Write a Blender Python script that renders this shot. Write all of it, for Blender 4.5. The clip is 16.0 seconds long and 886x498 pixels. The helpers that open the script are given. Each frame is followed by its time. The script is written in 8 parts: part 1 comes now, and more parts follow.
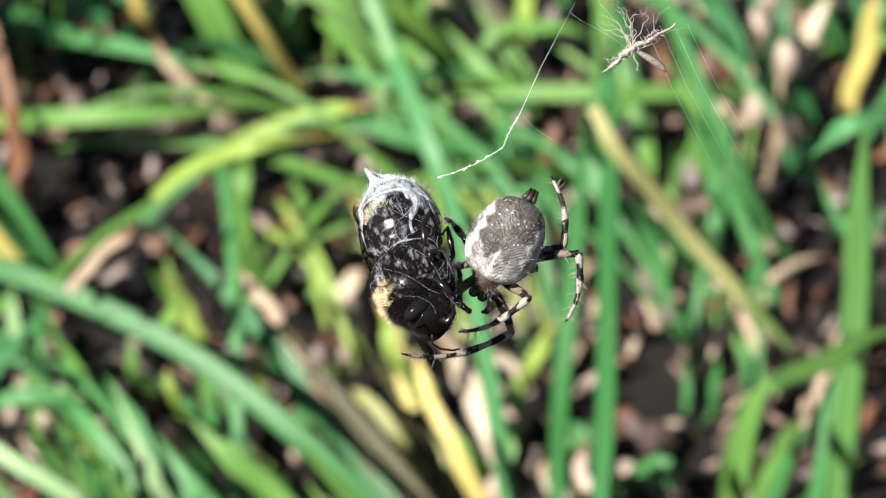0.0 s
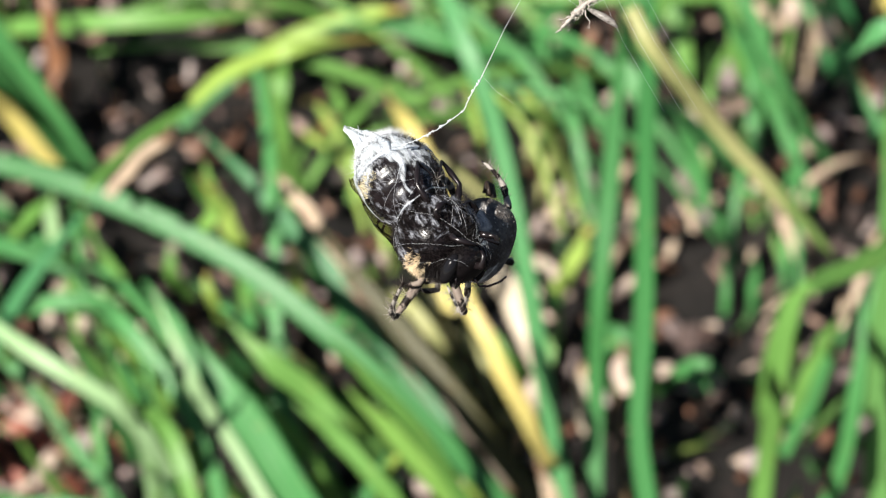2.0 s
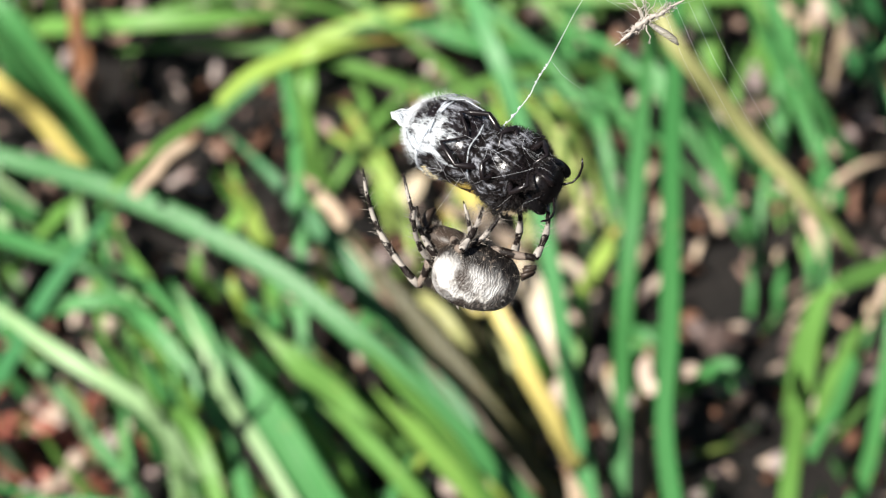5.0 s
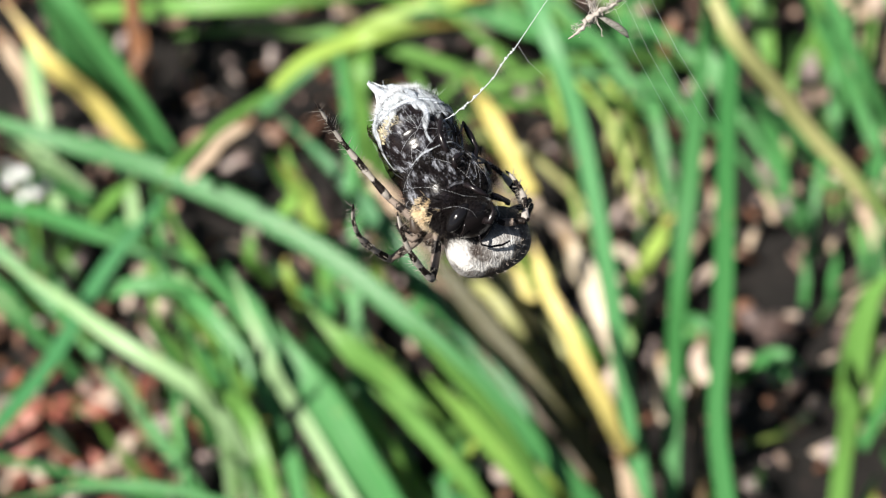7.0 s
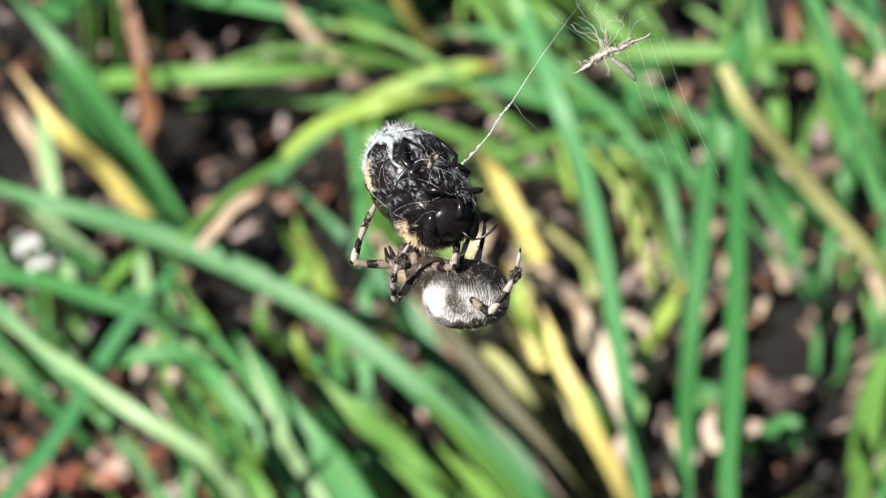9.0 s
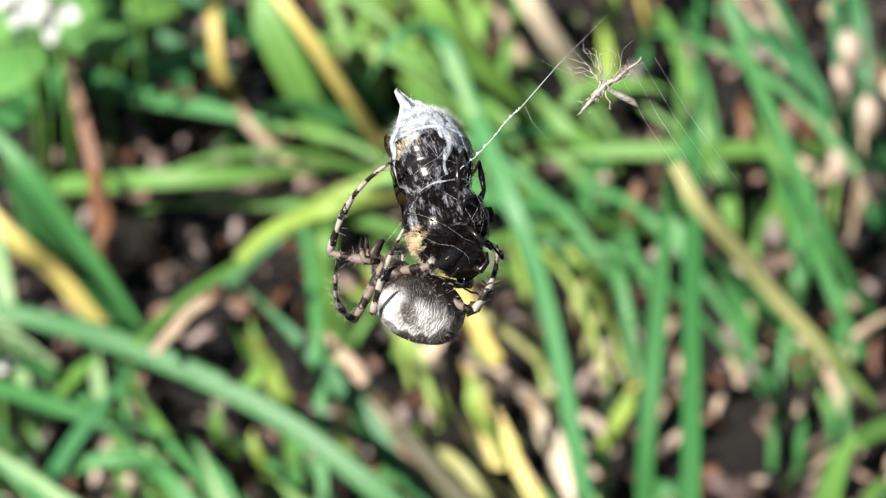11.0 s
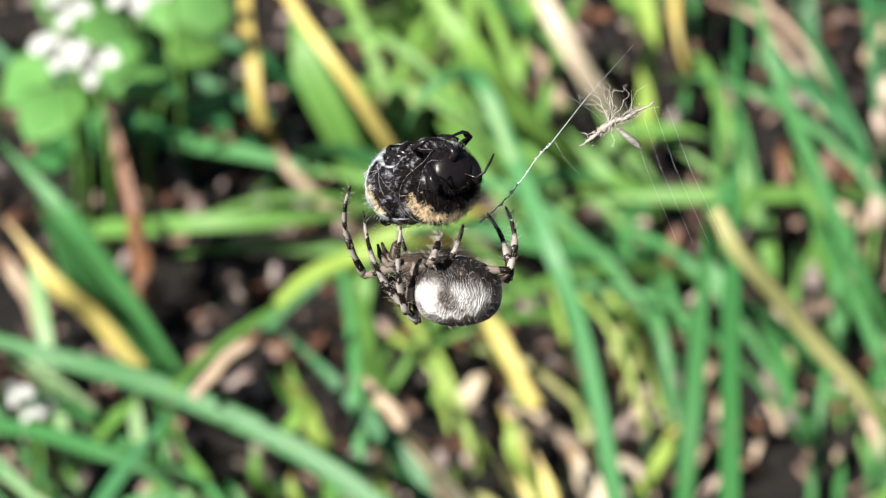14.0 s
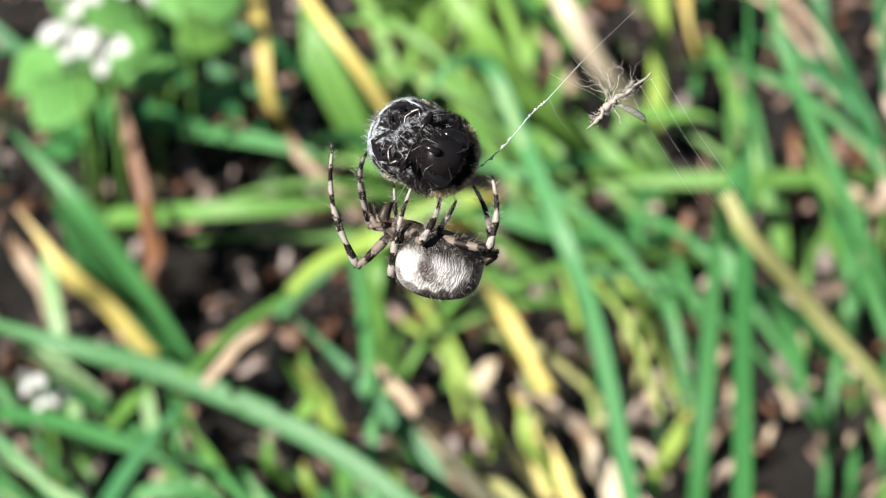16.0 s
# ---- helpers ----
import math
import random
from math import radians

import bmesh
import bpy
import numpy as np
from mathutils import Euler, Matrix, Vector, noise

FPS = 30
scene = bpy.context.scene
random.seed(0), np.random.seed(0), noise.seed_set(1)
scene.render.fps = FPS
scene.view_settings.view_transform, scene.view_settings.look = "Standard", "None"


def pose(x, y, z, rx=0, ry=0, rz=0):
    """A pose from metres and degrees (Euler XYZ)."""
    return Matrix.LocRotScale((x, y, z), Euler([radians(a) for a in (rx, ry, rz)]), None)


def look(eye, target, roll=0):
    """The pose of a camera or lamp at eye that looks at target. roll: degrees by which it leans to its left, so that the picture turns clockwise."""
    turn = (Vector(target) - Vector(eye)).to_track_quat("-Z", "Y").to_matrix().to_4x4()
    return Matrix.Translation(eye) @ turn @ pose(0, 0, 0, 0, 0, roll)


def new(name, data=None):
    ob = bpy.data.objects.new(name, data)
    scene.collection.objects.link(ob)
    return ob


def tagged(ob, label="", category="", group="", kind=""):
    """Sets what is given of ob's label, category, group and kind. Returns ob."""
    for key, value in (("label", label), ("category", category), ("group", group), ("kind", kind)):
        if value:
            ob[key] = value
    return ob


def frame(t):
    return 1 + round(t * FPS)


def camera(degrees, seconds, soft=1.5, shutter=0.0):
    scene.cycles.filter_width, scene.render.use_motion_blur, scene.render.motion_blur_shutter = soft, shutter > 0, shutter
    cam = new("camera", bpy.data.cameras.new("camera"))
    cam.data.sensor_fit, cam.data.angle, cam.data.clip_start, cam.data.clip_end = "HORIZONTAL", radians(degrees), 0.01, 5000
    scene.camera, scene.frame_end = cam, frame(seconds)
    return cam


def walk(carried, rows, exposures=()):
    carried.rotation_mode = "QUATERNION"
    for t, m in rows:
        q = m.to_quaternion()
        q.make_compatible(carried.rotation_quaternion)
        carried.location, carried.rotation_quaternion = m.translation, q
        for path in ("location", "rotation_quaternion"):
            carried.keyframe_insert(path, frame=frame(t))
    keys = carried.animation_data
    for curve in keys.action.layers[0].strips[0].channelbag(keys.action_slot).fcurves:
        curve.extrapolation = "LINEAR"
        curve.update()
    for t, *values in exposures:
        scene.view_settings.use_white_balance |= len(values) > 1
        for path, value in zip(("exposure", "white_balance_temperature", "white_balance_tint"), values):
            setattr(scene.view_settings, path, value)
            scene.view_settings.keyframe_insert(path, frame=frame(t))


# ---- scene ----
# ---- camera: held still above the plants, panning and tilting after the web ----
EYE_HEIGHT = 0.419
cam = camera(13.0, 16.0, soft=1.25)
cam.data.dof.use_dof = True
cam.data.dof.focus_distance = 0.300
cam.data.dof.aperture_fstop = 64.0
cam.data.dof.aperture_blades = 0
TURNS = [  # seconds, degrees to the left, up, and of lean
    (0, -0.011, -0.032, 0.13),
    (0.5, 0.159, -0.174, 0.23),
    (1, 0.287, -0.805, 0.20),
    (1.5, 0.467, -1.237, 0.00),
    (2, 0.552, -1.460, -0.11),
    (2.5, 0.549, -1.600, -0.24),
    (3, 0.580, -2.045, -0.09),
    (3.5, 0.679, -1.987, 0.01),
    (3.7, 0.382, -1.594, -0.04),
    (5.8, 1.602, -1.451, 0.49),
    (6, 1.775, -1.616, 0.71),
    (6.5, 1.877, -1.889, 0.44),
    (7, 1.726, -1.656, 0.45),
    (7.5, 1.855, -1.506, 0.65),
    (8, 1.936, -1.085, 0.63),
    (8.2, 2.027, -0.960, 0.63),
    (10.3, 1.321, -0.030, -0.15),
    (10.5, 1.196, 0.178, -0.14),
    (11, 1.219, 0.844, -0.37),
    (11.5, 1.393, 0.825, -0.54),
    (12, 1.397, 1.033, -0.40),
    (12.5, 1.331, 1.523, -0.11),
    (13, 1.478, 1.987, -0.13),
    (13.5, 1.679, 1.958, -0.16),
    (14, 1.789, 1.503, -0.22),
    (14.5, 1.825, 1.389, -0.23),
    (15, 1.673, 1.439, -0.20),
    (15.5, 1.737, 1.323, -0.24),
    (16, 1.961, 1.300, -0.57),
]
walk(cam, [(t, pose(0, 0, EYE_HEIGHT, 52) @ pose(0, 0, 0, 0, a, 0) @ pose(0, 0, 0, b, 0, 0) @ pose(0, 0, 0, 0, 0, c)) for t, a, b, c in TURNS])

# ---- light: a high sun behind the camera's left shoulder, clear sky ----
SUN_TO = Vector((-0.55, -0.476, 0.69)).normalized()
world = bpy.data.worlds.new("world")
scene.world = world
world.use_nodes = True
sky = world.node_tree.nodes.new("ShaderNodeTexSky")
sky.sky_type, sky.sun_disc = "NISHITA", False
sky.sun_elevation = math.asin(SUN_TO.z)
sky.sun_rotation = math.atan2(SUN_TO.x, SUN_TO.y)
world.node_tree.links.new(sky.outputs[0], world.node_tree.nodes["Background"].inputs[0])
world.node_tree.nodes["Background"].inputs[1].default_value = 0.031
sun = new("sun", bpy.data.lights.new("sun", "SUN"))
sun.data.energy, sun.data.angle, sun.data.color = 5.0, radians(0.53), (1.0, 0.95, 0.87)
sun.matrix_world = look(SUN_TO * 3, (0, 0, 0))
scene.view_settings.exposure = 0.83


# ---- materials ----
def material(name):
    m = bpy.data.materials.new(name)
    m.use_nodes = True
    nt = m.node_tree
    return m, nt, nt.nodes["Principled BSDF"], nt.nodes["Material Output"]


def node(nt, kind, **values):
    n = nt.nodes.new("ShaderNode" + kind)
    for key, value in values.items():
        n.inputs[key].default_value = value
    return n


def noise_of(nt, vector, scale, detail=4.0, rough=0.55):
    n = node(nt, "TexNoise", Scale=scale, Detail=detail, Roughness=rough)
    if vector is not None:
        nt.links.new(vector, n.inputs["Vector"])
    return n.outputs["Fac"]


def ramp(nt, fac, stops):
    n = nt.nodes.new("ShaderNodeValToRGB")
    els = n.color_ramp.elements
    els[0].position, els[0].color = stops[0][0], (*stops[0][1], 1)
    els[1].position, els[1].color = stops[-1][0], (*stops[-1][1], 1)
    for p, c in stops[1:-1]:
        els.new(p).color = (*c, 1)
    nt.links.new(fac, n.inputs[0])
    return n.outputs[0]


def mixed(nt, fac, a, b, how="MIX"):
    n = nt.nodes.new("ShaderNodeMix")
    n.data_type, n.blend_type = "RGBA", how
    for socket, value in ((n.inputs[0], fac), (n.inputs[6], a), (n.inputs[7], b)):
        if isinstance(value, (int, float)):
            socket.default_value = value
        elif isinstance(value, tuple):
            socket.default_value = (*value, 1)
        else:
            nt.links.new(value, socket)
    return n.outputs[2]


def maths(nt, how, a, b=0.0):
    n = nt.nodes.new("ShaderNodeMath")
    n.operation = how
    for socket, value in zip(n.inputs, (a, b)):
        if isinstance(value, (int, float)):
            socket.default_value = value
        else:
            nt.links.new(value, socket)
    return n.outputs[0]


def bump(nt, height, shader, strength=0.3, distance=0.0002):
    n = node(nt, "Bump", Strength=strength, Distance=distance)
    nt.links.new(height, n.inputs["Height"])
    nt.links.new(n.outputs[0], shader.inputs["Normal"])


def scaled_uv(nt, su, sv):
    co = nt.nodes.new("ShaderNodeTexCoord")
    mp = node(nt, "Mapping", Scale=(su, sv, 1))
    nt.links.new(co.outputs["UV"], mp.inputs["Vector"])
    return mp.outputs[0], co


def leaf_material(name, base, light, dry, dryness=0.12, rough=0.40, through_light=0.2):
    """A strap leaf: veins along its length, painted sheen streaks, mottling, a drying tip, and light that comes
    through.
    """
    m, nt, bs, out = material(name)
    veins_at, co = scaled_uv(nt, 22, 1.2)
    blotch_at, _ = scaled_uv(nt, 2.2, 7)
    rnd = nt.nodes.new("ShaderNodeObjectInfo").outputs["Random"]
    veins = noise_of(nt, veins_at, 1.0, 3)
    blotch = noise_of(nt, blotch_at, 1.0, 5, 0.65)
    stripe_at, _ = scaled_uv(nt, 4.5, 0.9)
    stripes = noise_of(nt, stripe_at, 1.0, 2)
    colour = mixed(nt, ramp(nt, veins, [(0.35, (0, 0, 0)), (0.7, (1, 1, 1))]), base, light)
    # pale streaks along the blade: highlights painted into the colour
    colour = mixed(nt, ramp(nt, stripes, [(0.52, (0, 0, 0)), (0.74, (0.3, 0.3, 0.3))]), colour, mixed(nt, 0.5, light, (0.50, 0.56, 0.34)))
    colour = mixed(nt, ramp(nt, stripes, [(0.30, (0.55, 0.55, 0.55)), (0.44, (0, 0, 0))]), colour, mixed(nt, 1.0, base, (0.55, 0.62, 0.6), "MULTIPLY"))
    colour = mixed(nt, maths(nt, "MULTIPLY", rnd, 0.45), colour, light)
    sep = nt.nodes.new("ShaderNodeSeparateXYZ")
    nt.links.new(co.outputs["UV"], sep.inputs[0])
    tip = ramp(nt, maths(nt, "ADD", sep.outputs[1], maths(nt, "MULTIPLY", blotch, 0.3)), [(0.98, (0, 0, 0)), (1.18, (1, 1, 1))] if dryness > 0.05 else [(1.15, (0, 0, 0)), (1.3, (1, 1, 1))])
    spots = ramp(nt, blotch, [(0.62 - dryness, (0, 0, 0)), (0.80 - dryness * 0.6, (1, 1, 1))])
    colour = mixed(nt, mixed(nt, 1.0, tip, maths(nt, "MULTIPLY", spots, 0.7), "LIGHTEN"), colour, dry)
    nt.links.new(colour, bs.inputs["Base Color"])
    bs.inputs["Roughness"].default_value = rough
    bs.inputs["Specular IOR Level"].default_value = 0.42
    bump(nt, veins, bs, 0.35, 0.0003)
    tr = nt.nodes.new("ShaderNodeBsdfTranslucent")
    nt.links.new(mixed(nt, 1.0, colour, (1.0, 1.0, 0.55), "MULTIPLY"), tr.inputs[0])
    mx = nt.nodes.new("ShaderNodeMixShader")
    mx.inputs[0].default_value = through_light
    nt.links.new(bs.outputs[0], mx.inputs[1])
    nt.links.new(tr.outputs[0], mx.inputs[2])
    nt.links.new(mx.outputs[0], out.inputs[0])
    return m


STRAW_C = (0.42, 0.30, 0.12)
GREEN = leaf_material("green_leaf", (0.055, 0.24, 0.06), (0.11, 0.33, 0.11), STRAW_C, 0.02)
BRIGHT = leaf_material("bright_leaf", (0.105, 0.28, 0.045), (0.18, 0.37, 0.09), STRAW_C, 0.04)
DEEP = leaf_material("deep_green_leaf", (0.035, 0.17, 0.055), (0.06, 0.24, 0.085), STRAW_C, 0.0)
BLUE = leaf_material("blue_green_leaf", (0.055, 0.25, 0.075), (0.12, 0.34, 0.13), (0.4, 0.4, 0.3), 0.0)
PALE = leaf_material("pale_leaf", (0.20, 0.42, 0.14), (0.42, 0.58, 0.33), STRAW_C, 0.03)
LIME = leaf_material("lime_leaf", (0.26, 0.42, 0.06), (0.38, 0.52, 0.13), (0.5, 0.4, 0.1), 0.06)
OLIVE = leaf_material("olive_leaf", (0.05, 0.055, 0.014), (0.10, 0.085, 0.03), (0.32, 0.2, 0.08), 0.03)
YELLOW = leaf_material("yellow_leaf", (0.68, 0.56, 0.12), (0.82, 0.72, 0.28), (0.72, 0.56, 0.26), 0.1)
GOLD = leaf_material("golden_stalk", (0.60, 0.47, 0.11), (0.74, 0.61, 0.22), (0.34, 0.34, 0.09), 0.08)
STRAW = leaf_material("straw_stalk", (0.36, 0.37, 0.13), (0.54, 0.52, 0.25), (0.16, 0.25, 0.07), 0.12)
TAN = leaf_material("tan_stalk", (0.52, 0.38, 0.26), (0.7, 0.56, 0.42), (0.28, 0.17, 0.1), 0.1)
RUST = leaf_material("rusty_stalk", (0.20, 0.085, 0.04), (0.30, 0.14, 0.07), (0.1, 0.05, 0.03), 0.1)
CREAM = leaf_material("cream_stalk", (0.66, 0.54, 0.38), (0.80, 0.70, 0.56), (0.5, 0.36, 0.22), 0.06)
BROWN = leaf_material("brown_stalk", (0.10, 0.07, 0.035), (0.16, 0.11, 0.06), (0.3, 0.2, 0.14), 0.06)
MID = leaf_material("mid_green_leaf", (0.036, 0.175, 0.042), (0.075, 0.26, 0.08), STRAW_C, 0.0)
SUNNY = leaf_material("sunny_leaf", (0.16, 0.37, 0.055), (0.27, 0.47, 0.11), STRAW_C, 0.03)
SOFT = leaf_material("soft_leaf", (0.11, 0.33, 0.07), (0.20, 0.44, 0.13), STRAW_C, 0.02, 0.6)
PETAL = leaf_material("white_petal", (0.80, 0.81, 0.86), (0.87, 0.88, 0.92), (0.7, 0.6, 0.65), 0.0, 0.5, 0.35)
PINK = leaf_material("pink_bract", (0.5, 0.37, 0.29), (0.72, 0.6, 0.5), (0.24, 0.13, 0.08), 0.14)
RED = leaf_material("red_leaf", (0.40, 0.05, 0.05), (0.56, 0.17, 0.15), (0.10, 0.17, 0.05), 0.22)


LEAF_KINDS = {"BRIGHT": BRIGHT, "GREEN": GREEN, "LIME": LIME, "DEEP": DEEP, "PALE": PALE, "SUNNY": SUNNY, "TAN": TAN, "STRAW": STRAW, "RED": RED, "PINK": PINK, "OLIVE": OLIVE}


def soil_material():
    m, nt, bs, out = material("shaded_soil")
    co = nt.nodes.new("ShaderNodeTexCoord").outputs["Object"]
    big, small = noise_of(nt, co, 38, 5), noise_of(nt, co, 420, 6, 0.7)
    # soil colours far below real earth: the shade between the plants is painted in
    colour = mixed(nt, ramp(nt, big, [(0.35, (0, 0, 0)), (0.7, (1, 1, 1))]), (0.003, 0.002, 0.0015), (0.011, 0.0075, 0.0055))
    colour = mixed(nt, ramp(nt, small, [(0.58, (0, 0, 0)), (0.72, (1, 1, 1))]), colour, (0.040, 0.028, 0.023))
    nt.links.new(colour, bs.inputs["Base Color"])
    bs.inputs["Roughness"].default_value = 0.95
    bump(nt, small, bs, 0.7, 0.002)
    return m


def island_material(name, stops, rough=0.8, grain=600, through_light=0.0):
    """Loose bits, each of its own shade."""
    m, nt, bs, out = material(name)
    shade = ramp(nt, nt.nodes.new("ShaderNodeNewGeometry").outputs["Random Per Island"], stops)
    co = nt.nodes.new("ShaderNodeTexCoord").outputs["Object"]
    g = noise_of(nt, co, grain, 4)
    colour = mixed(nt, 1.0, shade, ramp(nt, g, [(0.3, (0.55, 0.55, 0.55)), (0.7, (1, 1, 1))]), "MULTIPLY")
    nt.links.new(colour, bs.inputs["Base Color"])
    bs.inputs["Roughness"].default_value = rough
    bump(nt, g, bs, 0.4, 0.0005)
    if through_light:
        tr = nt.nodes.new("ShaderNodeBsdfTranslucent")
        nt.links.new(colour, tr.inputs[0])
        mx = nt.nodes.new("ShaderNodeMixShader")
        mx.inputs[0].default_value = through_light
        nt.links.new(bs.outputs[0], mx.inputs[1])
        nt.links.new(tr.outputs[0], mx.inputs[2])
        nt.links.new(mx.outputs[0], out.inputs[0])
    return m


SOIL = soil_material()
GRIT = island_material("grit", [(0.0, (0.05, 0.03, 0.025)), (0.5, (0.22, 0.14, 0.12)), (1.0, (0.55, 0.42, 0.40))])
LITTER = island_material("leaf_litter", [(0.0, (0.05, 0.025, 0.016)), (0.40, (0.30, 0.13, 0.07)), (0.75, (0.50, 0.33, 0.25)), (1.0, (0.66, 0.55, 0.51))], 0.7, 500, 0.15)

SPROUT = island_material("sprout", [(0.0, (0.015, 0.05, 0.015)), (0.5, (0.04, 0.13, 0.03)), (0.9, (0.09, 0.22, 0.04)), (1.0, (0.26, 0.30, 0.07))], 0.5, 500, 0.2)


def loose_material(name, stops, rough=0.8, grain=1.6):
    """Loose pieces, each object of its own shade."""
    m, nt, bs, out = material(name)
    shade = ramp(nt, nt.nodes.new("ShaderNodeObjectInfo").outputs["Random"], stops)
    co = nt.nodes.new("ShaderNodeTexCoord").outputs["Object"]
    g = noise_of(nt, co, grain, 5, 0.65)
    nt.links.new(mixed(nt, 1.0, shade, ramp(nt, g, [(0.3, (0.5, 0.5, 0.5)), (0.7, (1, 1, 1))]), "MULTIPLY"), bs.inputs["Base Color"])
    bs.inputs["Roughness"].default_value = rough
    bump(nt, g, bs, 0.5, 0.2)
    return m


PEBBLE = loose_material("pebble", [(0.0, (0.03, 0.02, 0.017)), (0.40, (0.20, 0.135, 0.12)), (0.72, (0.42, 0.32, 0.30)), (1.0, (0.62, 0.51, 0.49))])
SCRAP = loose_material("leaf_scrap", [(0.0, (0.04, 0.022, 0.015)), (0.30, (0.27, 0.12, 0.07)), (0.62, (0.48, 0.32, 0.25)), (1.0, (0.68, 0.57, 0.53))], 0.7, 2.5)


def shell_material(name, dark, light, rough=0.35, scale=900, shine=0.35):
    m, nt, bs, out = material(name)
    co = nt.nodes.new("ShaderNodeTexCoord").outputs["Object"]
    n = noise_of(nt, co, scale, 5, 0.6)
    nt.links.new(mixed(nt, n, dark, light), bs.inputs["Base Color"])
    bs.inputs["Roughness"].default_value = rough
    bs.inputs["Specular IOR Level"].default_value = shine
    bump(nt, noise_of(nt, co, scale * 3, 3), bs, 0.3, 0.00005)
    return m


BEE_BLACK = shell_material("black_cuticle", (0.005, 0.0038, 0.0042), (0.018, 0.013, 0.014), 0.24, shine=0.5)
BEE_FACE = shell_material("glossy_black_face", (0.003, 0.003, 0.003), (0.016, 0.012, 0.013), 0.30, 900, 0.4)
FUR_BLACK = shell_material("black_fur", (0.004, 0.0033, 0.0033), (0.016, 0.012, 0.012), 0.55, shine=0.18)
FUR_YELLOW = shell_material("yellow_fur", (0.74, 0.51, 0.25), (0.94, 0.86, 0.67), 0.55, 420)
FUR_CREAM = shell_material("cream_fur", (0.70, 0.58, 0.32), (0.88, 0.80, 0.58), 0.55)
FUR_WHITE = shell_material("white_fur", (0.70, 0.70, 0.72), (0.85, 0.86, 0.90), 0.5)
EYE = shell_material("dark_eye", (0.004, 0.004, 0.005), (0.012, 0.011, 0.012), 0.08)


def silk_material(name, colour, alpha):
    m, nt, bs, out = material(name)
    bs.inputs["Base Color"].default_value = (*colour, 1)
    bs.inputs["Roughness"].default_value = 0.35
    tr = nt.nodes.new("ShaderNodeBsdfTranslucent")
    tr.inputs[0].default_value = (*colour, 1)
    mx = nt.nodes.new("ShaderNodeMixShader")
    mx.inputs[0].default_value = 0.35
    nt.links.new(bs.outputs[0], mx.inputs[1])
    nt.links.new(tr.outputs[0], mx.inputs[2])
    clear = nt.nodes.new("ShaderNodeBsdfTransparent")
    mx2 = nt.nodes.new("ShaderNodeMixShader")
    if alpha < 1:
        co = nt.nodes.new("ShaderNodeTexCoord").outputs["Object"]
        mp = node(nt, "Mapping", Scale=(0.35, 1, 1))
        nt.links.new(co, mp.inputs["Vector"])
        n = noise_of(nt, mp.outputs[0], 1500, 5, 0.7)
        nt.links.new(ramp(nt, n, [(0.62 - alpha * 0.5, (0.0, 0.0, 0.0)), (0.85 - alpha * 0.5, (0.95, 0.95, 0.95))]), mx2.inputs[0])
    else:
        mx2.inputs[0].default_value = 1.0
    nt.links.new(clear.outputs[0], mx2.inputs[1])
    nt.links.new(mx.outputs[0], mx2.inputs[2])
    nt.links.new(mx2.outputs[0], out.inputs[0])
    return m


SILK = silk_material("silk_thread", (0.82, 0.85, 0.89), 1.0)
SILK_FINE = silk_material("fine_silk", (0.78, 0.80, 0.84), 1.0)
SILK_FILM = silk_material("silk_film", (0.60, 0.62, 0.70), 0.22)
SILK_DENSE = silk_material("dense_silk", (0.84, 0.88, 0.93), 0.66)
SILK_MAT = silk_material("matted_silk", (0.80, 0.85, 0.91), 0.50)


def cap_material():
    """Silk laid thick at the tail, thinning raggedly forward."""
    m, nt, bs, out = material("silk_cap")
    co = nt.nodes.new("ShaderNodeTexCoord").outputs["Object"]
    sep = nt.nodes.new("ShaderNodeSeparateXYZ")
    nt.links.new(co, sep.inputs[0])
    mp = node(nt, "Mapping", Scale=(0.35, 1.0, 0.8), Rotation=(0.4, 0.5, 0.3))
    nt.links.new(co, mp.inputs["Vector"])
    n = noise_of(nt, mp.outputs[0], 1700, 6, 0.75)
    big = noise_of(nt, co, 240, 3)
    fall = maths(nt, "ADD", maths(nt, "MULTIPLY", sep.outputs[0], -210), -1.86)
    cover = maths(nt, "ADD", maths(nt, "ADD", maths(nt, "MULTIPLY", n, 2.6), maths(nt, "MULTIPLY", maths(nt, "SUBTRACT", big, 0.5), 4.6)), fall)
    bs.inputs["Base Color"].default_value = (0.80, 0.86, 0.92, 1)
    bs.inputs["Roughness"].default_value = 0.45
    bump(nt, n, bs, 1.0, 0.0005)
    clear = nt.nodes.new("ShaderNodeBsdfTransparent")
    mx = nt.nodes.new("ShaderNodeMixShader")
    nt.links.new(ramp(nt, cover, [(0.45, (0, 0, 0)), (1.45, (0.82, 0.82, 0.82))]), mx.inputs[0])
    nt.links.new(clear.outputs[0], mx.inputs[1])
    nt.links.new(bs.outputs[0], mx.inputs[2])
    nt.links.new(mx.outputs[0], out.inputs[0])
    return m


SILK_CAP = cap_material()


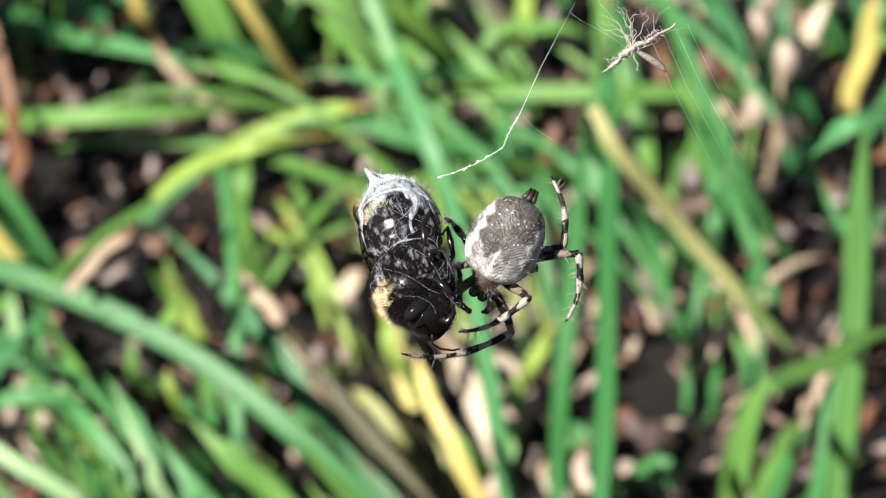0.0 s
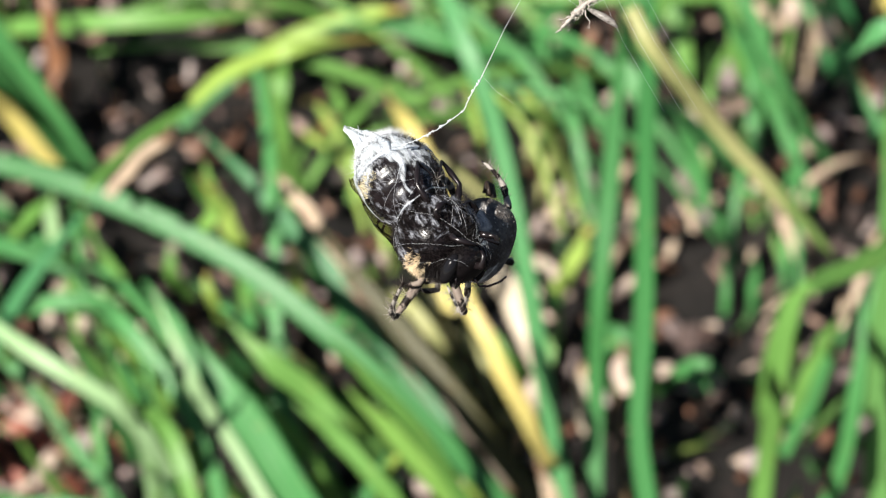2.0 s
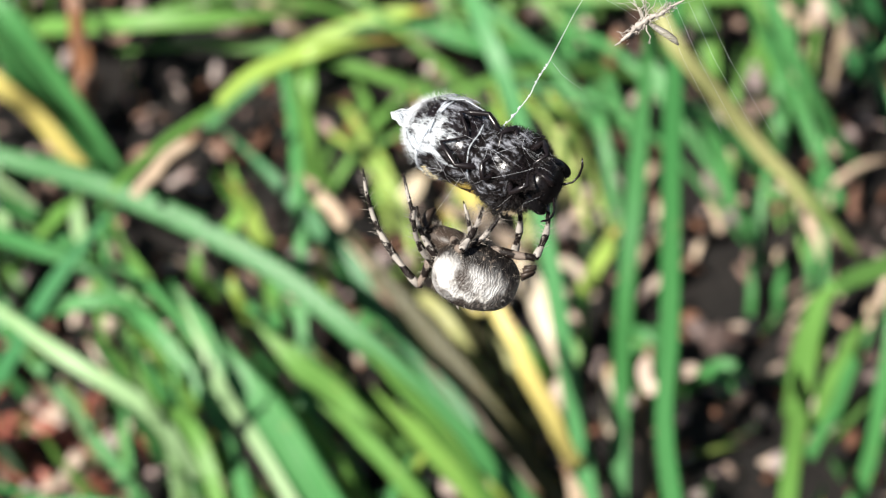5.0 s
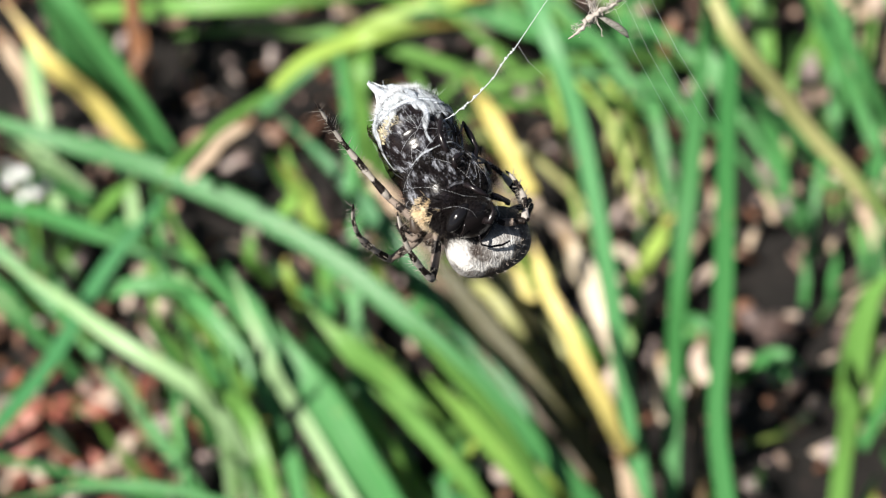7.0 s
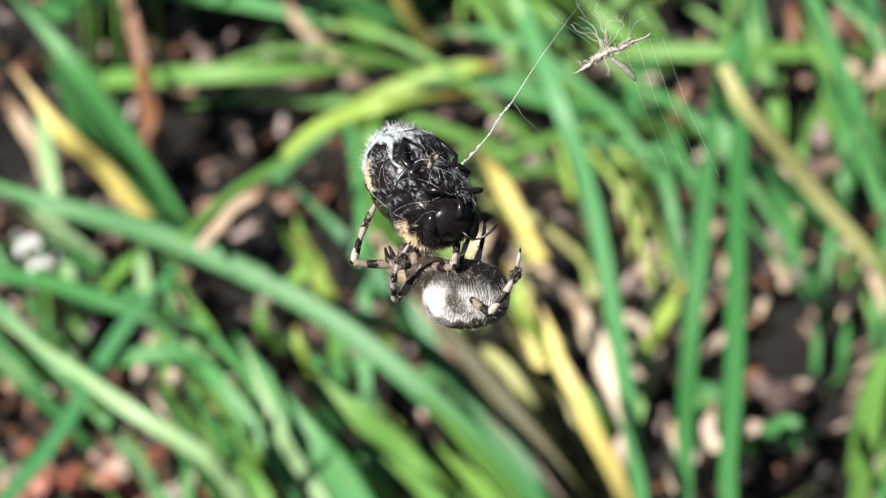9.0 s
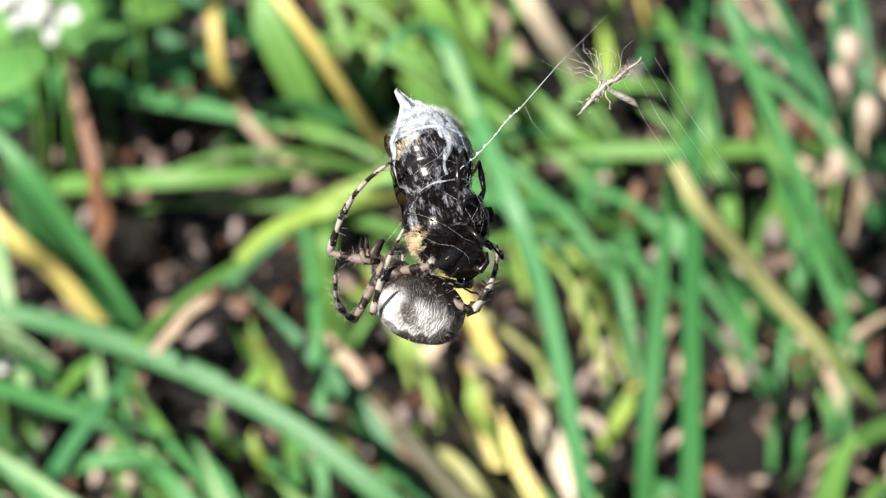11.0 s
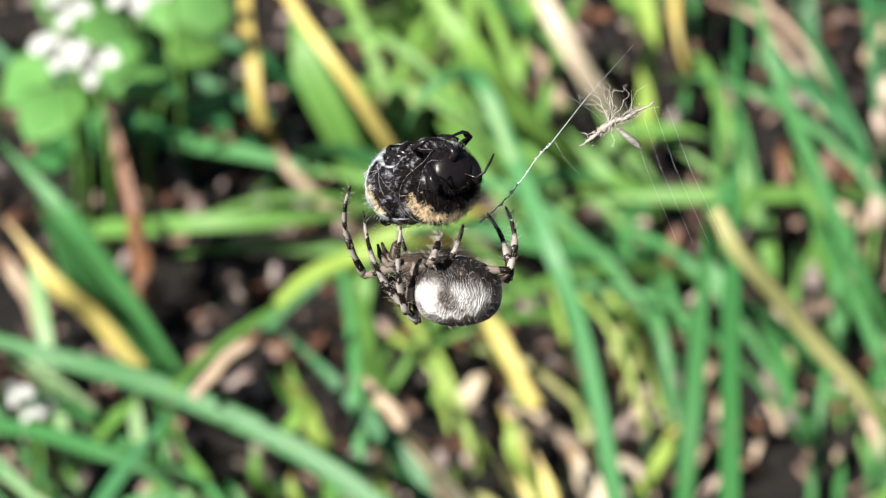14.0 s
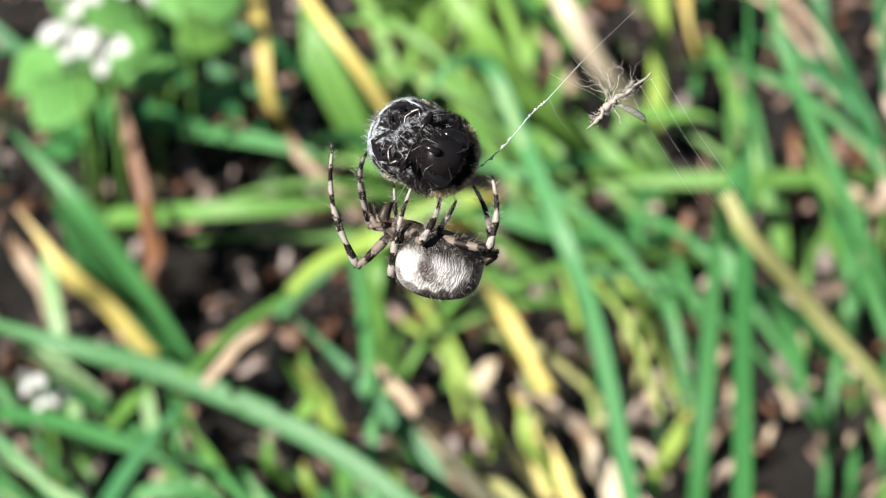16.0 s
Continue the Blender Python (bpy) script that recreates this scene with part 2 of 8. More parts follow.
def wing_material():
    m, nt, bs, out = material("smoky_wing")
    co = nt.nodes.new("ShaderNodeTexCoord").outputs["Object"]
    v = node(nt, "TexVoronoi", Scale=700)
    v.feature = "DISTANCE_TO_EDGE"
    nt.links.new(co, v.inputs["Vector"])
    veins = ramp(nt, v.outputs["Distance"], [(0.03, (1, 1, 1)), (0.09, (0, 0, 0))])
    bs.inputs["Base Color"].default_value = (0.022, 0.014, 0.010, 1)
    bs.inputs["Roughness"].default_value = 0.25
    clear = nt.nodes.new("ShaderNodeBsdfTransparent")
    clear.inputs[0].default_value = (0.85, 0.78, 0.70, 1)
    mx = nt.nodes.new("ShaderNodeMixShader")
    nt.links.new(maths(nt, "MAXIMUM", veins, 0.35), mx.inputs[0])
    nt.links.new(clear.outputs[0], mx.inputs[1])
    nt.links.new(bs.outputs[0], mx.inputs[2])
    nt.links.new(mx.outputs[0], out.inputs[0])
    return m


WING = wing_material()


def abdomen_material():
    """Grey-white with fine dark streaks, white spots, a brown leaf mark behind and dark sides and belly, by the spider's own axes."""
    m, nt, bs, out = material("marbled_abdomen")
    co = nt.nodes.new("ShaderNodeTexCoord").outputs["Object"]
    sep = nt.nodes.new("ShaderNodeSeparateXYZ")
    nt.links.new(co, sep.inputs[0])
    x, z = sep.outputs[0], sep.outputs[2]
    ay = maths(nt, "ABSOLUTE", sep.outputs[1])
    wob, fine = noise_of(nt, co, 480, 3), noise_of(nt, co, 2600, 5, 0.7)
    colour = mixed(nt, ramp(nt, noise_of(nt, co, 900, 4, 0.6), [(0.35, (0, 0, 0)), (0.62, (1, 1, 1))]), (0.20, 0.185, 0.175), (0.64, 0.635, 0.63))
    # fine streaks that fan out from the middle of the back
    bend = maths(nt, "ADD", maths(nt, "MULTIPLY", x, 1.0), maths(nt, "MULTIPLY", ay, 0.55))
    wave = maths(nt, "SINE", maths(nt, "ADD", maths(nt, "MULTIPLY", bend, 21000), maths(nt, "MULTIPLY", noise_of(nt, co, 700, 4, 0.6), 44)))
    streak = ramp(nt, maths(nt, "ADD", maths(nt, "MULTIPLY", wave, 0.17), maths(nt, "MULTIPLY", fine, 0.9)), [(0.45, (0, 0, 0)), (0.72, (1, 1, 1))])
    colour = mixed(nt, maths(nt, "MULTIPLY", streak, 0.62), colour, (0.055, 0.038, 0.030))
    # the leaf mark, darker towards the rear, with a scalloped pale edge
    leaf = maths(nt, "SUBTRACT", maths(nt, "ADD", maths(nt, "MULTIPLY", ay, 400), maths(nt, "MULTIPLY", maths(nt, "SINE", maths(nt, "MULTIPLY", x, 5200)), 0.07)), maths(nt, "MULTIPLY", wob, 0.2))
    rear = ramp(nt, maths(nt, "ADD", maths(nt, "MULTIPLY", x, -180), maths(nt, "MULTIPLY", maths(nt, "SUBTRACT", wob, 0.5), 0.9)), [(0.12, (0, 0, 0)), (0.55, (1, 1, 1))])
    inside = ramp(nt, leaf, [(0.62, (1, 1, 1)), (0.72, (0, 0, 0))])
    brown = mixed(nt, ramp(nt, fine, [(0.40, (0, 0, 0)), (0.66, (1, 1, 1))]), (0.012, 0.008, 0.006), (0.15, 0.12, 0.10))
    colour = mixed(nt, maths(nt, "MULTIPLY", mixed(nt, 1.0, inside, rear, "MULTIPLY"), 0.85), colour, brown)
    edge = ramp(nt, leaf, [(0.68, (0, 0, 0)), (0.75, (1, 1, 1)), (0.82, (0, 0, 0))])
    colour = mixed(nt, maths(nt, "MULTIPLY", edge, 0.7), colour, (0.80, 0.77, 0.73))
    # a broken white line down the back, and white spots
    back = ramp(nt, maths(nt, "ADD", maths(nt, "MULTIPLY", ay, 1000), maths(nt, "MULTIPLY", wob, 0.7)), [(0.44, (1, 1, 1)), (0.54, (0, 0, 0))])
    v = node(nt, "TexVoronoi", Scale=2300)
    nt.links.new(co, v.inputs["Vector"])
    spots = ramp(nt, v.outputs["Distance"], [(0.16, (0.45, 0.45, 0.45)), (0.24, (0, 0, 0))])
    front = ramp(nt, maths(nt, "ADD", maths(nt, "MULTIPLY", x, -160), maths(nt, "MULTIPLY", fine, 0.3)), [(0.45, (0.9, 0.9, 0.9)), (0.70, (0, 0, 0))])
    colour = mixed(nt, mixed(nt, 1.0, mixed(nt, 1.0, back, front, "MULTIPLY"), spots, "LIGHTEN"), colour, (0.86, 0.84, 0.80))
    # a white patch on each shoulder
    patch = ramp(nt, maths(nt, "ADD", maths(nt, "MULTIPLY", x, -200), maths(nt, "MULTIPLY", maths(nt, "SUBTRACT", wob, 0.5), 1.2)), [(0.12, (0.85, 0.85, 0.85)), (0.38, (0, 0, 0))])
    outer = ramp(nt, leaf, [(0.62, (0, 0, 0)), (0.74, (1, 1, 1))])
    colour = mixed(nt, mixed(nt, 1.0, patch, outer, "MULTIPLY"), colour, (0.82, 0.80, 0.77))
    # dark brown blotches towards the waist
    blotch = ramp(nt, noise_of(nt, co, 330, 4, 0.6), [(0.50, (0, 0, 0)), (0.57, (1, 1, 1))])
    waist = ramp(nt, maths(nt, "ADD", maths(nt, "MULTIPLY", x, -230), maths(nt, "MULTIPLY", wob, 0.3)), [(0.75, (0.92, 0.92, 0.92)), (1.25, (0, 0, 0))])
    colour = mixed(nt, mixed(nt, 1.0, blotch, waist, "MULTIPLY"), colour, mixed(nt, fine, (0.008, 0.005, 0.004), (0.07, 0.05, 0.04)))
    # dark sides with pale flecks, and a dark belly
    low = maths(nt, "ADD", maths(nt, "MULTIPLY", z, 220), maths(nt, "MULTIPLY", maths(nt, "ADD", wob, maths(nt, "MULTIPLY", wave, 0.12)), 0.25))
    flank = ramp(nt, low, [(0.26, (1, 1, 1)), (0.56, (0, 0, 0))])
    dark = mixed(nt, ramp(nt, fine, [(0.55, (0, 0, 0)), (0.70, (1, 1, 1))]), (0.006, 0.004, 0.003), (0.20, 0.16, 0.13))
    colour = mixed(nt, maths(nt, "MULTIPLY", flank, 0.95), colour, dark)
    nt.links.new(colour, bs.inputs["Base Color"])
    bs.inputs["Roughness"].default_value = 0.42
    bs.inputs["Specular IOR Level"].default_value = 0.4
    bump(nt, maths(nt, "ADD", fine, maths(nt, "MULTIPLY", wave, 0.3)), bs, 0.5, 0.00012)
    return m


def banded_material(name, length, bands, dark, pale):
    """A leg segment: dark rings on pale grey-brown, along its own x axis (metres)."""
    m, nt, bs, out = material(name)
    co = nt.nodes.new("ShaderNodeTexCoord").outputs["Object"]
    sep = nt.nodes.new("ShaderNodeSeparateXYZ")
    nt.links.new(co, sep.inputs[0])
    n, fine = noise_of(nt, co, 1500, 4, 0.65), noise_of(nt, co, 5200, 4, 0.7)
    u = maths(nt, "ADD", maths(nt, "MULTIPLY", sep.outputs[0], 1 / length), maths(nt, "MULTIPLY", maths(nt, "SUBTRACT", n, 0.5), 0.38))
    wave = maths(nt, "ADD", maths(nt, "SINE", maths(nt, "MULTIPLY", u, 6.283 * bands)), maths(nt, "MULTIPLY", maths(nt, "SUBTRACT", fine, 0.5), 2.2))
    colour = mixed(nt, ramp(nt, maths(nt, "ADD", maths(nt, "MULTIPLY", wave, 0.5), 0.5), [(0.40, (1, 1, 1)), (0.62, (0, 0, 0))]), pale, dark)
    nt.links.new(colour, bs.inputs["Base Color"])
    bs.inputs["Roughness"].default_value = 0.5
    bs.inputs["Specular IOR Level"].default_value = 0.3
    bump(nt, fine, bs, 0.7, 0.00008)
    return m


ABDOMEN = abdomen_material()
CARAPACE = shell_material("brown_carapace", (0.006, 0.004, 0.003), (0.085, 0.06, 0.045), 0.45, 2200)
LEG_UPPER = banded_material("banded_upper_leg", 0.0040, 2.0, (0.010, 0.006, 0.0045), (0.22, 0.175, 0.145))
LEG_LOWER = banded_material("banded_lower_leg", 0.0070, 3.4, (0.009, 0.005, 0.004), (0.40, 0.365, 0.33))
BRISTLE = shell_material("pale_bristles", (0.20, 0.16, 0.13), (0.50, 0.46, 0.41), 0.4)
HUSK = shell_material("dry_husk", (0.13, 0.11, 0.095), (0.70, 0.64, 0.58), 0.6, 2600)


# ---- building helpers ----
def empty(name, at=(0, 0, 0)):
    ob = new(name)
    ob.empty_display_size = 0.004
    ob.location = at
    return ob


def part(name, bm, mat, parent, label="", smooth=True):
    me = bpy.data.meshes.new(name)
    if smooth:
        for f in bm.faces:
            f.smooth = True
    bm.to_mesh(me)
    bm.free()
    me.materials.append(mat)
    ob = new(name, me)
    if parent:
        ob.parent = parent
    if label:
        ob["label"] = label
    return ob


def tube(bm, pts, radii, n=6):
    """A closed round tube along pts."""
    pts = [Vector(p) for p in pts]
    if isinstance(radii, (int, float)):
        radii = [radii] * len(pts)
    rings, side = [], None
    for i, p in enumerate(pts):
        way = (pts[min(i + 1, len(pts) - 1)] - pts[max(i - 1, 0)]).normalized()
        if side is None:
            side = way.orthogonal().normalized()
        side = (side - way * side.dot(way)).normalized()
        other = way.cross(side)
        rings.append([bm.verts.new(p + (side * math.cos(a) + other * math.sin(a)) * radii[i]) for a in (2 * math.pi * k / n for k in range(n))])
    for a, b in zip(rings, rings[1:]):
        for k in range(n):
            bm.faces.new((a[k], a[(k + 1) % n], b[(k + 1) % n], b[k]))
    bm.faces.new(rings[0][::-1])
    bm.faces.new(rings[-1])


def lathe(bm, rows, n=28, rough=0.0):
    """A closed body along x from rows of (x, half width, half height, height of the middle); rough: uneven swelling."""
    rings = []
    for x, ry, rz, cz in rows:
        ring = []
        for k in range(n):
            a = 2 * math.pi * k / n
            p = Vector((x, ry * math.sin(a), cz + rz * math.cos(a)))
            s = 1 + rough * noise.noise(p * 1400)
            ring.append(bm.verts.new((x, p.y * s, cz + (p.z - cz) * s)))
        rings.append(ring)
    for a, b in zip(rings, rings[1:]):
        for k in range(n):
            bm.faces.new((a[k], b[k], b[(k + 1) % n], a[(k + 1) % n]))
    bm.faces.new(rings[0])
    bm.faces.new(rings[-1][::-1])


def oval(x0, x1, ry, rz, cz=0.0, n=18, blunt=1.0, lean=0.0):
    """Rows for lathe(): an egg from x0 to x1."""
    rows = []
    for i in range(n + 1):
        a = math.pi * (0.03 + 0.94 * i / n)
        u = (1 - math.cos(a)) / 2
        s = math.sin(a) ** blunt * (1 + lean * (u - 0.5))
        rows.append((x0 + (x1 - x0) * u, ry * s, rz * s, cz))
    return rows


def hairs(bm, rng, rows, count, length, keep=None, sweep=-0.45, width=0.00003):
    """Thin hairs on a body given by lathe() rows, swept towards its tail."""
    for _ in range(count):
        i = rng.randrange(len(rows) - 1)
        f = rng.random()
        x, ry, rz, cz = (a + (b - a) * f for a, b in zip(rows[i], rows[i + 1]))
        a = rng.uniform(0, 2 * math.pi)
        if keep and not keep(x, a):
            continue
        p = Vector((x, ry * math.sin(a), cz + rz * math.cos(a)))
        slope = (rows[i + 1][1] - rows[i][1]) / (rows[i + 1][0] - rows[i][0] + 1e-9)
        normal = Vector((-slope, math.sin(a), math.cos(a))).normalized()
        way = (normal + Vector((sweep, 0, 0)) + Vector([rng.uniform(-0.6, 0.6) for _ in range(3)])).normalized()
        side = way.orthogonal().normalized() * width
        side.rotate(Matrix.Rotation(rng.uniform(0, 6.28), 3, way))
        tip = p + way * length * rng.uniform(0.5, 1.25)
        mid = p + way * length * 0.5 + Vector((sweep * 0.1 * length, 0, 0))
        v = [bm.verts.new(q) for q in (p - side, p + side, mid + side * 0.8, tip, mid - side * 0.8)]
        bm.faces.new(v)


def spread(name, parent, mat, pts, widths, thick=0.0006, fold=0.25, label=""):
    """A leaf blade along pts: a closed, channelled strap with rounded edges."""
    bm = bmesh.new()
    uv = bm.loops.layers.uv.new("uv")
    pts = [Vector(p) for p in pts]
    n, rings, side = len(pts), [], None
    shape = [(-1, 0), (-0.55, -0.5), (0, -0.8), (0.55, -0.5), (1, 0), (0.55, 0.5), (0, 0.25), (-0.55, 0.5)]
    for i, p in enumerate(pts):
        way = (pts[min(i + 1, n - 1)] - pts[max(i - 1, 0)]).normalized()
        turned = way.cross(Vector((-0.25, -0.6, 0.75)).normalized())
        if side is None:
            side = turned if turned.length > 0.05 else way.orthogonal()
        if turned.length > 0.3:
            side = side.normalized() * 0.6 + turned.normalized() * 0.4
        side = (side - way * side.dot(way)).normalized()
        up = side.cross(way)
        w = widths[i] / 2
        rings.append([bm.verts.new(p + side * (sx * w) + up * (sz * thick + fold * w * (abs(sx) - 0.5))) for sx, sz in shape])
    m = len(shape)
    for i in range(n - 1):
        for k in range(m):
            f = bm.faces.new((rings[i][k], rings[i][(k + 1) % m], rings[i + 1][(k + 1) % m], rings[i + 1][k]))
            for loop, (a, b) in zip(f.loops, ((i, k), (i, k + 1), (i + 1, k + 1), (i + 1, k))):
                loop[uv].uv = (0.5 + 0.5 * shape[b % m][0], a / (n - 1))
    bm.faces.new(rings[0][::-1])
    bm.faces.new(rings[-1])
    return part(name, bm, mat, parent, label)


PLANT_AT = {}


def plant(name, at):
    ob = empty(name, at)
    PLANT_AT[ob.name] = Vector(at)
    return ob


leaf_rng = random.Random(5)


def leaf(owner, name, mat, width, *points, n=26):
    """A strap leaf from its base through the given points to its tip, tapering, with a slight wander."""
    ps = [Vector(p) - PLANT_AT[owner.name] for p in points]
    ps = [ps[0] * 2 - ps[1], *ps, ps[-1] * 2 - ps[-2]]
    seed = leaf_rng.uniform(0, 50)
    pts, widths = [], []
    for i in range(n):
        u = i / (n - 1)
        k = min(int(u * (len(ps) - 3)), len(ps) - 4)
        f = u * (len(ps) - 3) - k
        a, b, c, d = ps[k:k + 4]
        p = (b * 2 + (c - a) * f + (a * 2 - b * 5 + c * 4 - d) * f ** 2 + (b * 3 - a - c * 3 + d) * f ** 3) / 2
        p = p + Vector((noise.noise((seed, u * 3, 0)), noise.noise((seed, u * 3, 5)), 0)) * 0.0008
        pts.append(p)
        taper = min(1.0, 0.05 + (1 - u) * 2.6) if name != "stalk" else min(1.0, 0.4 + (1 - u) * 4)
        widths.append(width * taper * (0.9 + 0.1 * math.sin(u * 3.0)) * (1 + 0.1 * noise.noise((seed, u * 7, 9))))
    return spread(name, owner, mat, pts, widths, thick=min(0.0007, width * 0.16), fold=0.42 if name != "stalk" else 0.1)


# ---- ground ----
def ground_height(x, y):
    p = Vector((x, y, 0))
    return 0.0045 * noise.noise(p * 28) + 0.002 * noise.noise(p * 90) + 0.0012 * noise.noise(p * 260) - 0.004


def build_ground():
    def axis(middle, half, step):
        near = np.arange(-half, half + step / 2, step)
        far, d = [], step
        x = half
        while x < 60:
            d *= 1.35
            x += d
            far.append(x)
        return middle + np.concatenate([-np.array(far[::-1]), near, np.array(far)])

    xs, ys = axis(-0.02, 0.13, 0.0016), axis(0.55, 0.15, 0.0016)
    verts = []
    for y in ys:
        for x in xs:
            near = abs(x + 0.02) < 0.3 and abs(y - 0.55) < 0.3
            verts.append((x, y, ground_height(x, y) if near else -0.004))
    nx = len(xs)
    faces = [(j * nx + i, j * nx + i + 1, (j + 1) * nx + i + 1, (j + 1) * nx + i) for j in range(len(ys) - 1) for i in range(nx - 1)]
    me = bpy.data.meshes.new("ground")
    me.from_pydata(verts, [], faces)
    me.polygons.foreach_set("use_smooth", [True] * len(faces))
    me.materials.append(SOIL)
    return tagged(new("ground", me), "garden soil, its colour darkened for the shade between the plants", "ground", kind="structure")


def in_patch(rng):
    """A place on the patch of ground below the web."""
    v = rng.random()
    y = 0.40 + 0.29 * v
    half = 0.085 + 0.05 * v
    return rng.uniform(-half - 0.012, half - 0.006), y


def pebble_mesh(name, seed):
    rng, bm = random.Random(seed), bmesh.new()
    made = bmesh.ops.create_icosphere(bm, subdivisions=2, radius=1)["verts"]
    for v in made:
        v.co *= 1 + 0.28 * noise.noise(v.co * 1.3 + Vector((seed, 0, 0)))
    for f in bm.faces:
        f.smooth = True
    me = bpy.data.meshes.new(name)
    bm.to_mesh(me)
    bm.free()
    me.materials.append(PEBBLE)
    return me


def build_pebbles(ground):
    """The larger stones, each its own piece on the ground."""
    rng = random.Random(15)
    shapes = [pebble_mesh("pebble", 3 + k) for k in range(6)]
    for _ in range(290):
        x, y = in_patch(rng)
        r = rng.choice((0.0014, 0.0018, 0.0024, 0.0030)) * rng.uniform(0.8, 1.15)
        ob = new("pebble", rng.choice(shapes))
        ob.parent = ground
        ob.matrix_basis = pose(x, y, ground_height(x, y) + r * 0.3, rng.uniform(0, 360), rng.uniform(0, 360), rng.uniform(0, 360)) @ Matrix.Diagonal((r * rng.uniform(0.8, 1.4), r, r * rng.uniform(0.5, 0.8), 1))


def build_grit():
    rng, bm = random.Random(11), bmesh.new()
    for _ in range(620):
        x, y = in_patch(rng)
        r = rng.choice((0.0006, 0.0009, 0.0013)) * rng.uniform(0.7, 1.2)
        m = pose(x, y, ground_height(x, y) + r * 0.3, rng.uniform(0, 360), rng.uniform(0, 360), rng.uniform(0, 360)) @ Matrix.Diagonal((r * rng.uniform(0.8, 1.4), r, r * rng.uniform(0.5, 0.8), 1))
        made = bmesh.ops.create_icosphere(bm, subdivisions=1, radius=1, matrix=m)["verts"]
        for v in made:
            v.co += Vector([rng.uniform(-0.18, 0.18) * r for _ in range(3)])
    tagged(part("gravel", bm, GRIT, None), "fine pinkish grey grit on soil", "gravel", kind="stuff")


def flake(bm, rng, x, y, z, length, width, tilt, curl):
    """One curled flake with thickness."""
    n, turn = 5, pose(x, y, z, rng.uniform(-tilt, tilt), rng.uniform(-tilt, tilt), rng.uniform(0, 360))
    rows = []
    for i in range(n):
        u = i / (n - 1) - 0.5
        w = width * 0.5 * (1 - (2 * u) ** 2 * 0.85) * rng.uniform(0.85, 1.1)
        zc = curl * length * (u * u * 2)
        rows.append([turn @ Vector((u * length, s * w, zc + curl * abs(s) * w * 0.5 - t)) for s, t in ((-1, 0), (0, 0), (1, 0), (0, 0.0003))])
    vs = [[bm.verts.new(p) for p in r] for r in rows]
    for a, b in zip(vs, vs[1:]):
        for k in range(4):
            bm.faces.new((a[k], a[(k + 1) % 4], b[(k + 1) % 4], b[k]))
    bm.faces.new(vs[0][::-1])
    bm.faces.new(vs[-1])


def scrap_mesh(seed):
    rng, bm = random.Random(seed), bmesh.new()
    flake(bm, rng, 0, 0, 0, 1.0, rng.uniform(0.35, 0.6), 0, rng.uniform(-0.3, 0.7))
    for f in bm.faces:
        f.smooth = True
    me = bpy.data.meshes.new("leaf_scrap")
    bm.to_mesh(me)
    bm.free()
    me.materials.append(SCRAP)
    return me


def build_scraps(ground):
    """Dry leaf scraps, each its own piece on the ground."""
    rng = random.Random(12)
    shapes = [scrap_mesh(30 + k) for k in range(8)]
    for _ in range(300):
        x, y = in_patch(rng)
        s = rng.uniform(0.004, 0.010)
        ob = new("leaf_scrap", rng.choice(shapes))
        ob.parent = ground
        ob.matrix_basis = pose(x, y, ground_height(x, y) + rng.uniform(0.0012, 0.004), rng.uniform(-35, 35), rng.uniform(-35, 35), rng.uniform(0, 360)) @ Matrix.Diagonal((s, s, s, 1))


def build_litter():
    rng, bm = random.Random(14), bmesh.new()
    for _ in range(1100):
        x, y = in_patch(rng)
        flake(bm, rng, x, y, ground_height(x, y) + rng.uniform(0.001, 0.003), rng.uniform(0.0025, 0.0065), rng.uniform(0.0015, 0.0035), 40, rng.uniform(-0.3, 0.7))
    tagged(part("leaf_litter", bm, LITTER, None), "small crumbs of dry brown leaf on soil", "leaf litter", kind="stuff")


def build_sprouts():
    """Tiny green blades that come up all over the soil."""
    rng, bm = random.Random(16), bmesh.new()
    for _ in range(190):
        x, y = in_patch(rng)
        flake(bm, rng, x, y, ground_height(x, y) + rng.uniform(0.002, 0.006), rng.uniform(0.005, 0.013), rng.uniform(0.0010, 0.0020), 55, rng.uniform(-0.4, 0.6))
    tagged(part("sprouts", bm, SPROUT, None), "tiny green sprouts scattered over the soil", "sprouts", kind="stuff")


def build_seedling(cx, cy, seed):
    """A low seedling of a few small leaves."""
    rng = random.Random(seed)
    ob = empty("seedling", (cx, cy, 0))
    for _ in range(rng.randint(6, 12)):
        a, run = rng.uniform(0, 6.28), rng.uniform(0.006, 0.014)
        z = ground_height(cx, cy) - 0.001
        w, lift = rng.uniform(0.0015, 0.003), rng.uniform(0.004, 0.014)
        pts = [(math.cos(a) * run * u, math.sin(a) * run * u, z + lift * math.sin(u * 2.2)) for u in (0, 0.15, 0.3, 0.45, 0.6, 0.75, 0.9, 1.0)]
        spread("leaf", ob, rng.choice((MID, GREEN, BRIGHT)), pts, [w * f for f in (0.2, 0.5, 0.8, 1.0, 1.0, 0.8, 0.4, 0.1)], 0.0003, 0.2)
    return tagged(ob, "low seedling with small bright green leaves on soil", "seedling", group="seedlings on the soil")


GROUND = build_ground()
build_pebbles(GROUND)
build_scraps(GROUND)
build_grit()
build_litter()
build_sprouts()
seedling_rng = random.Random(13)
for place in range(2):
    build_seedling(*in_patch(seedling_rng), 500 + place)

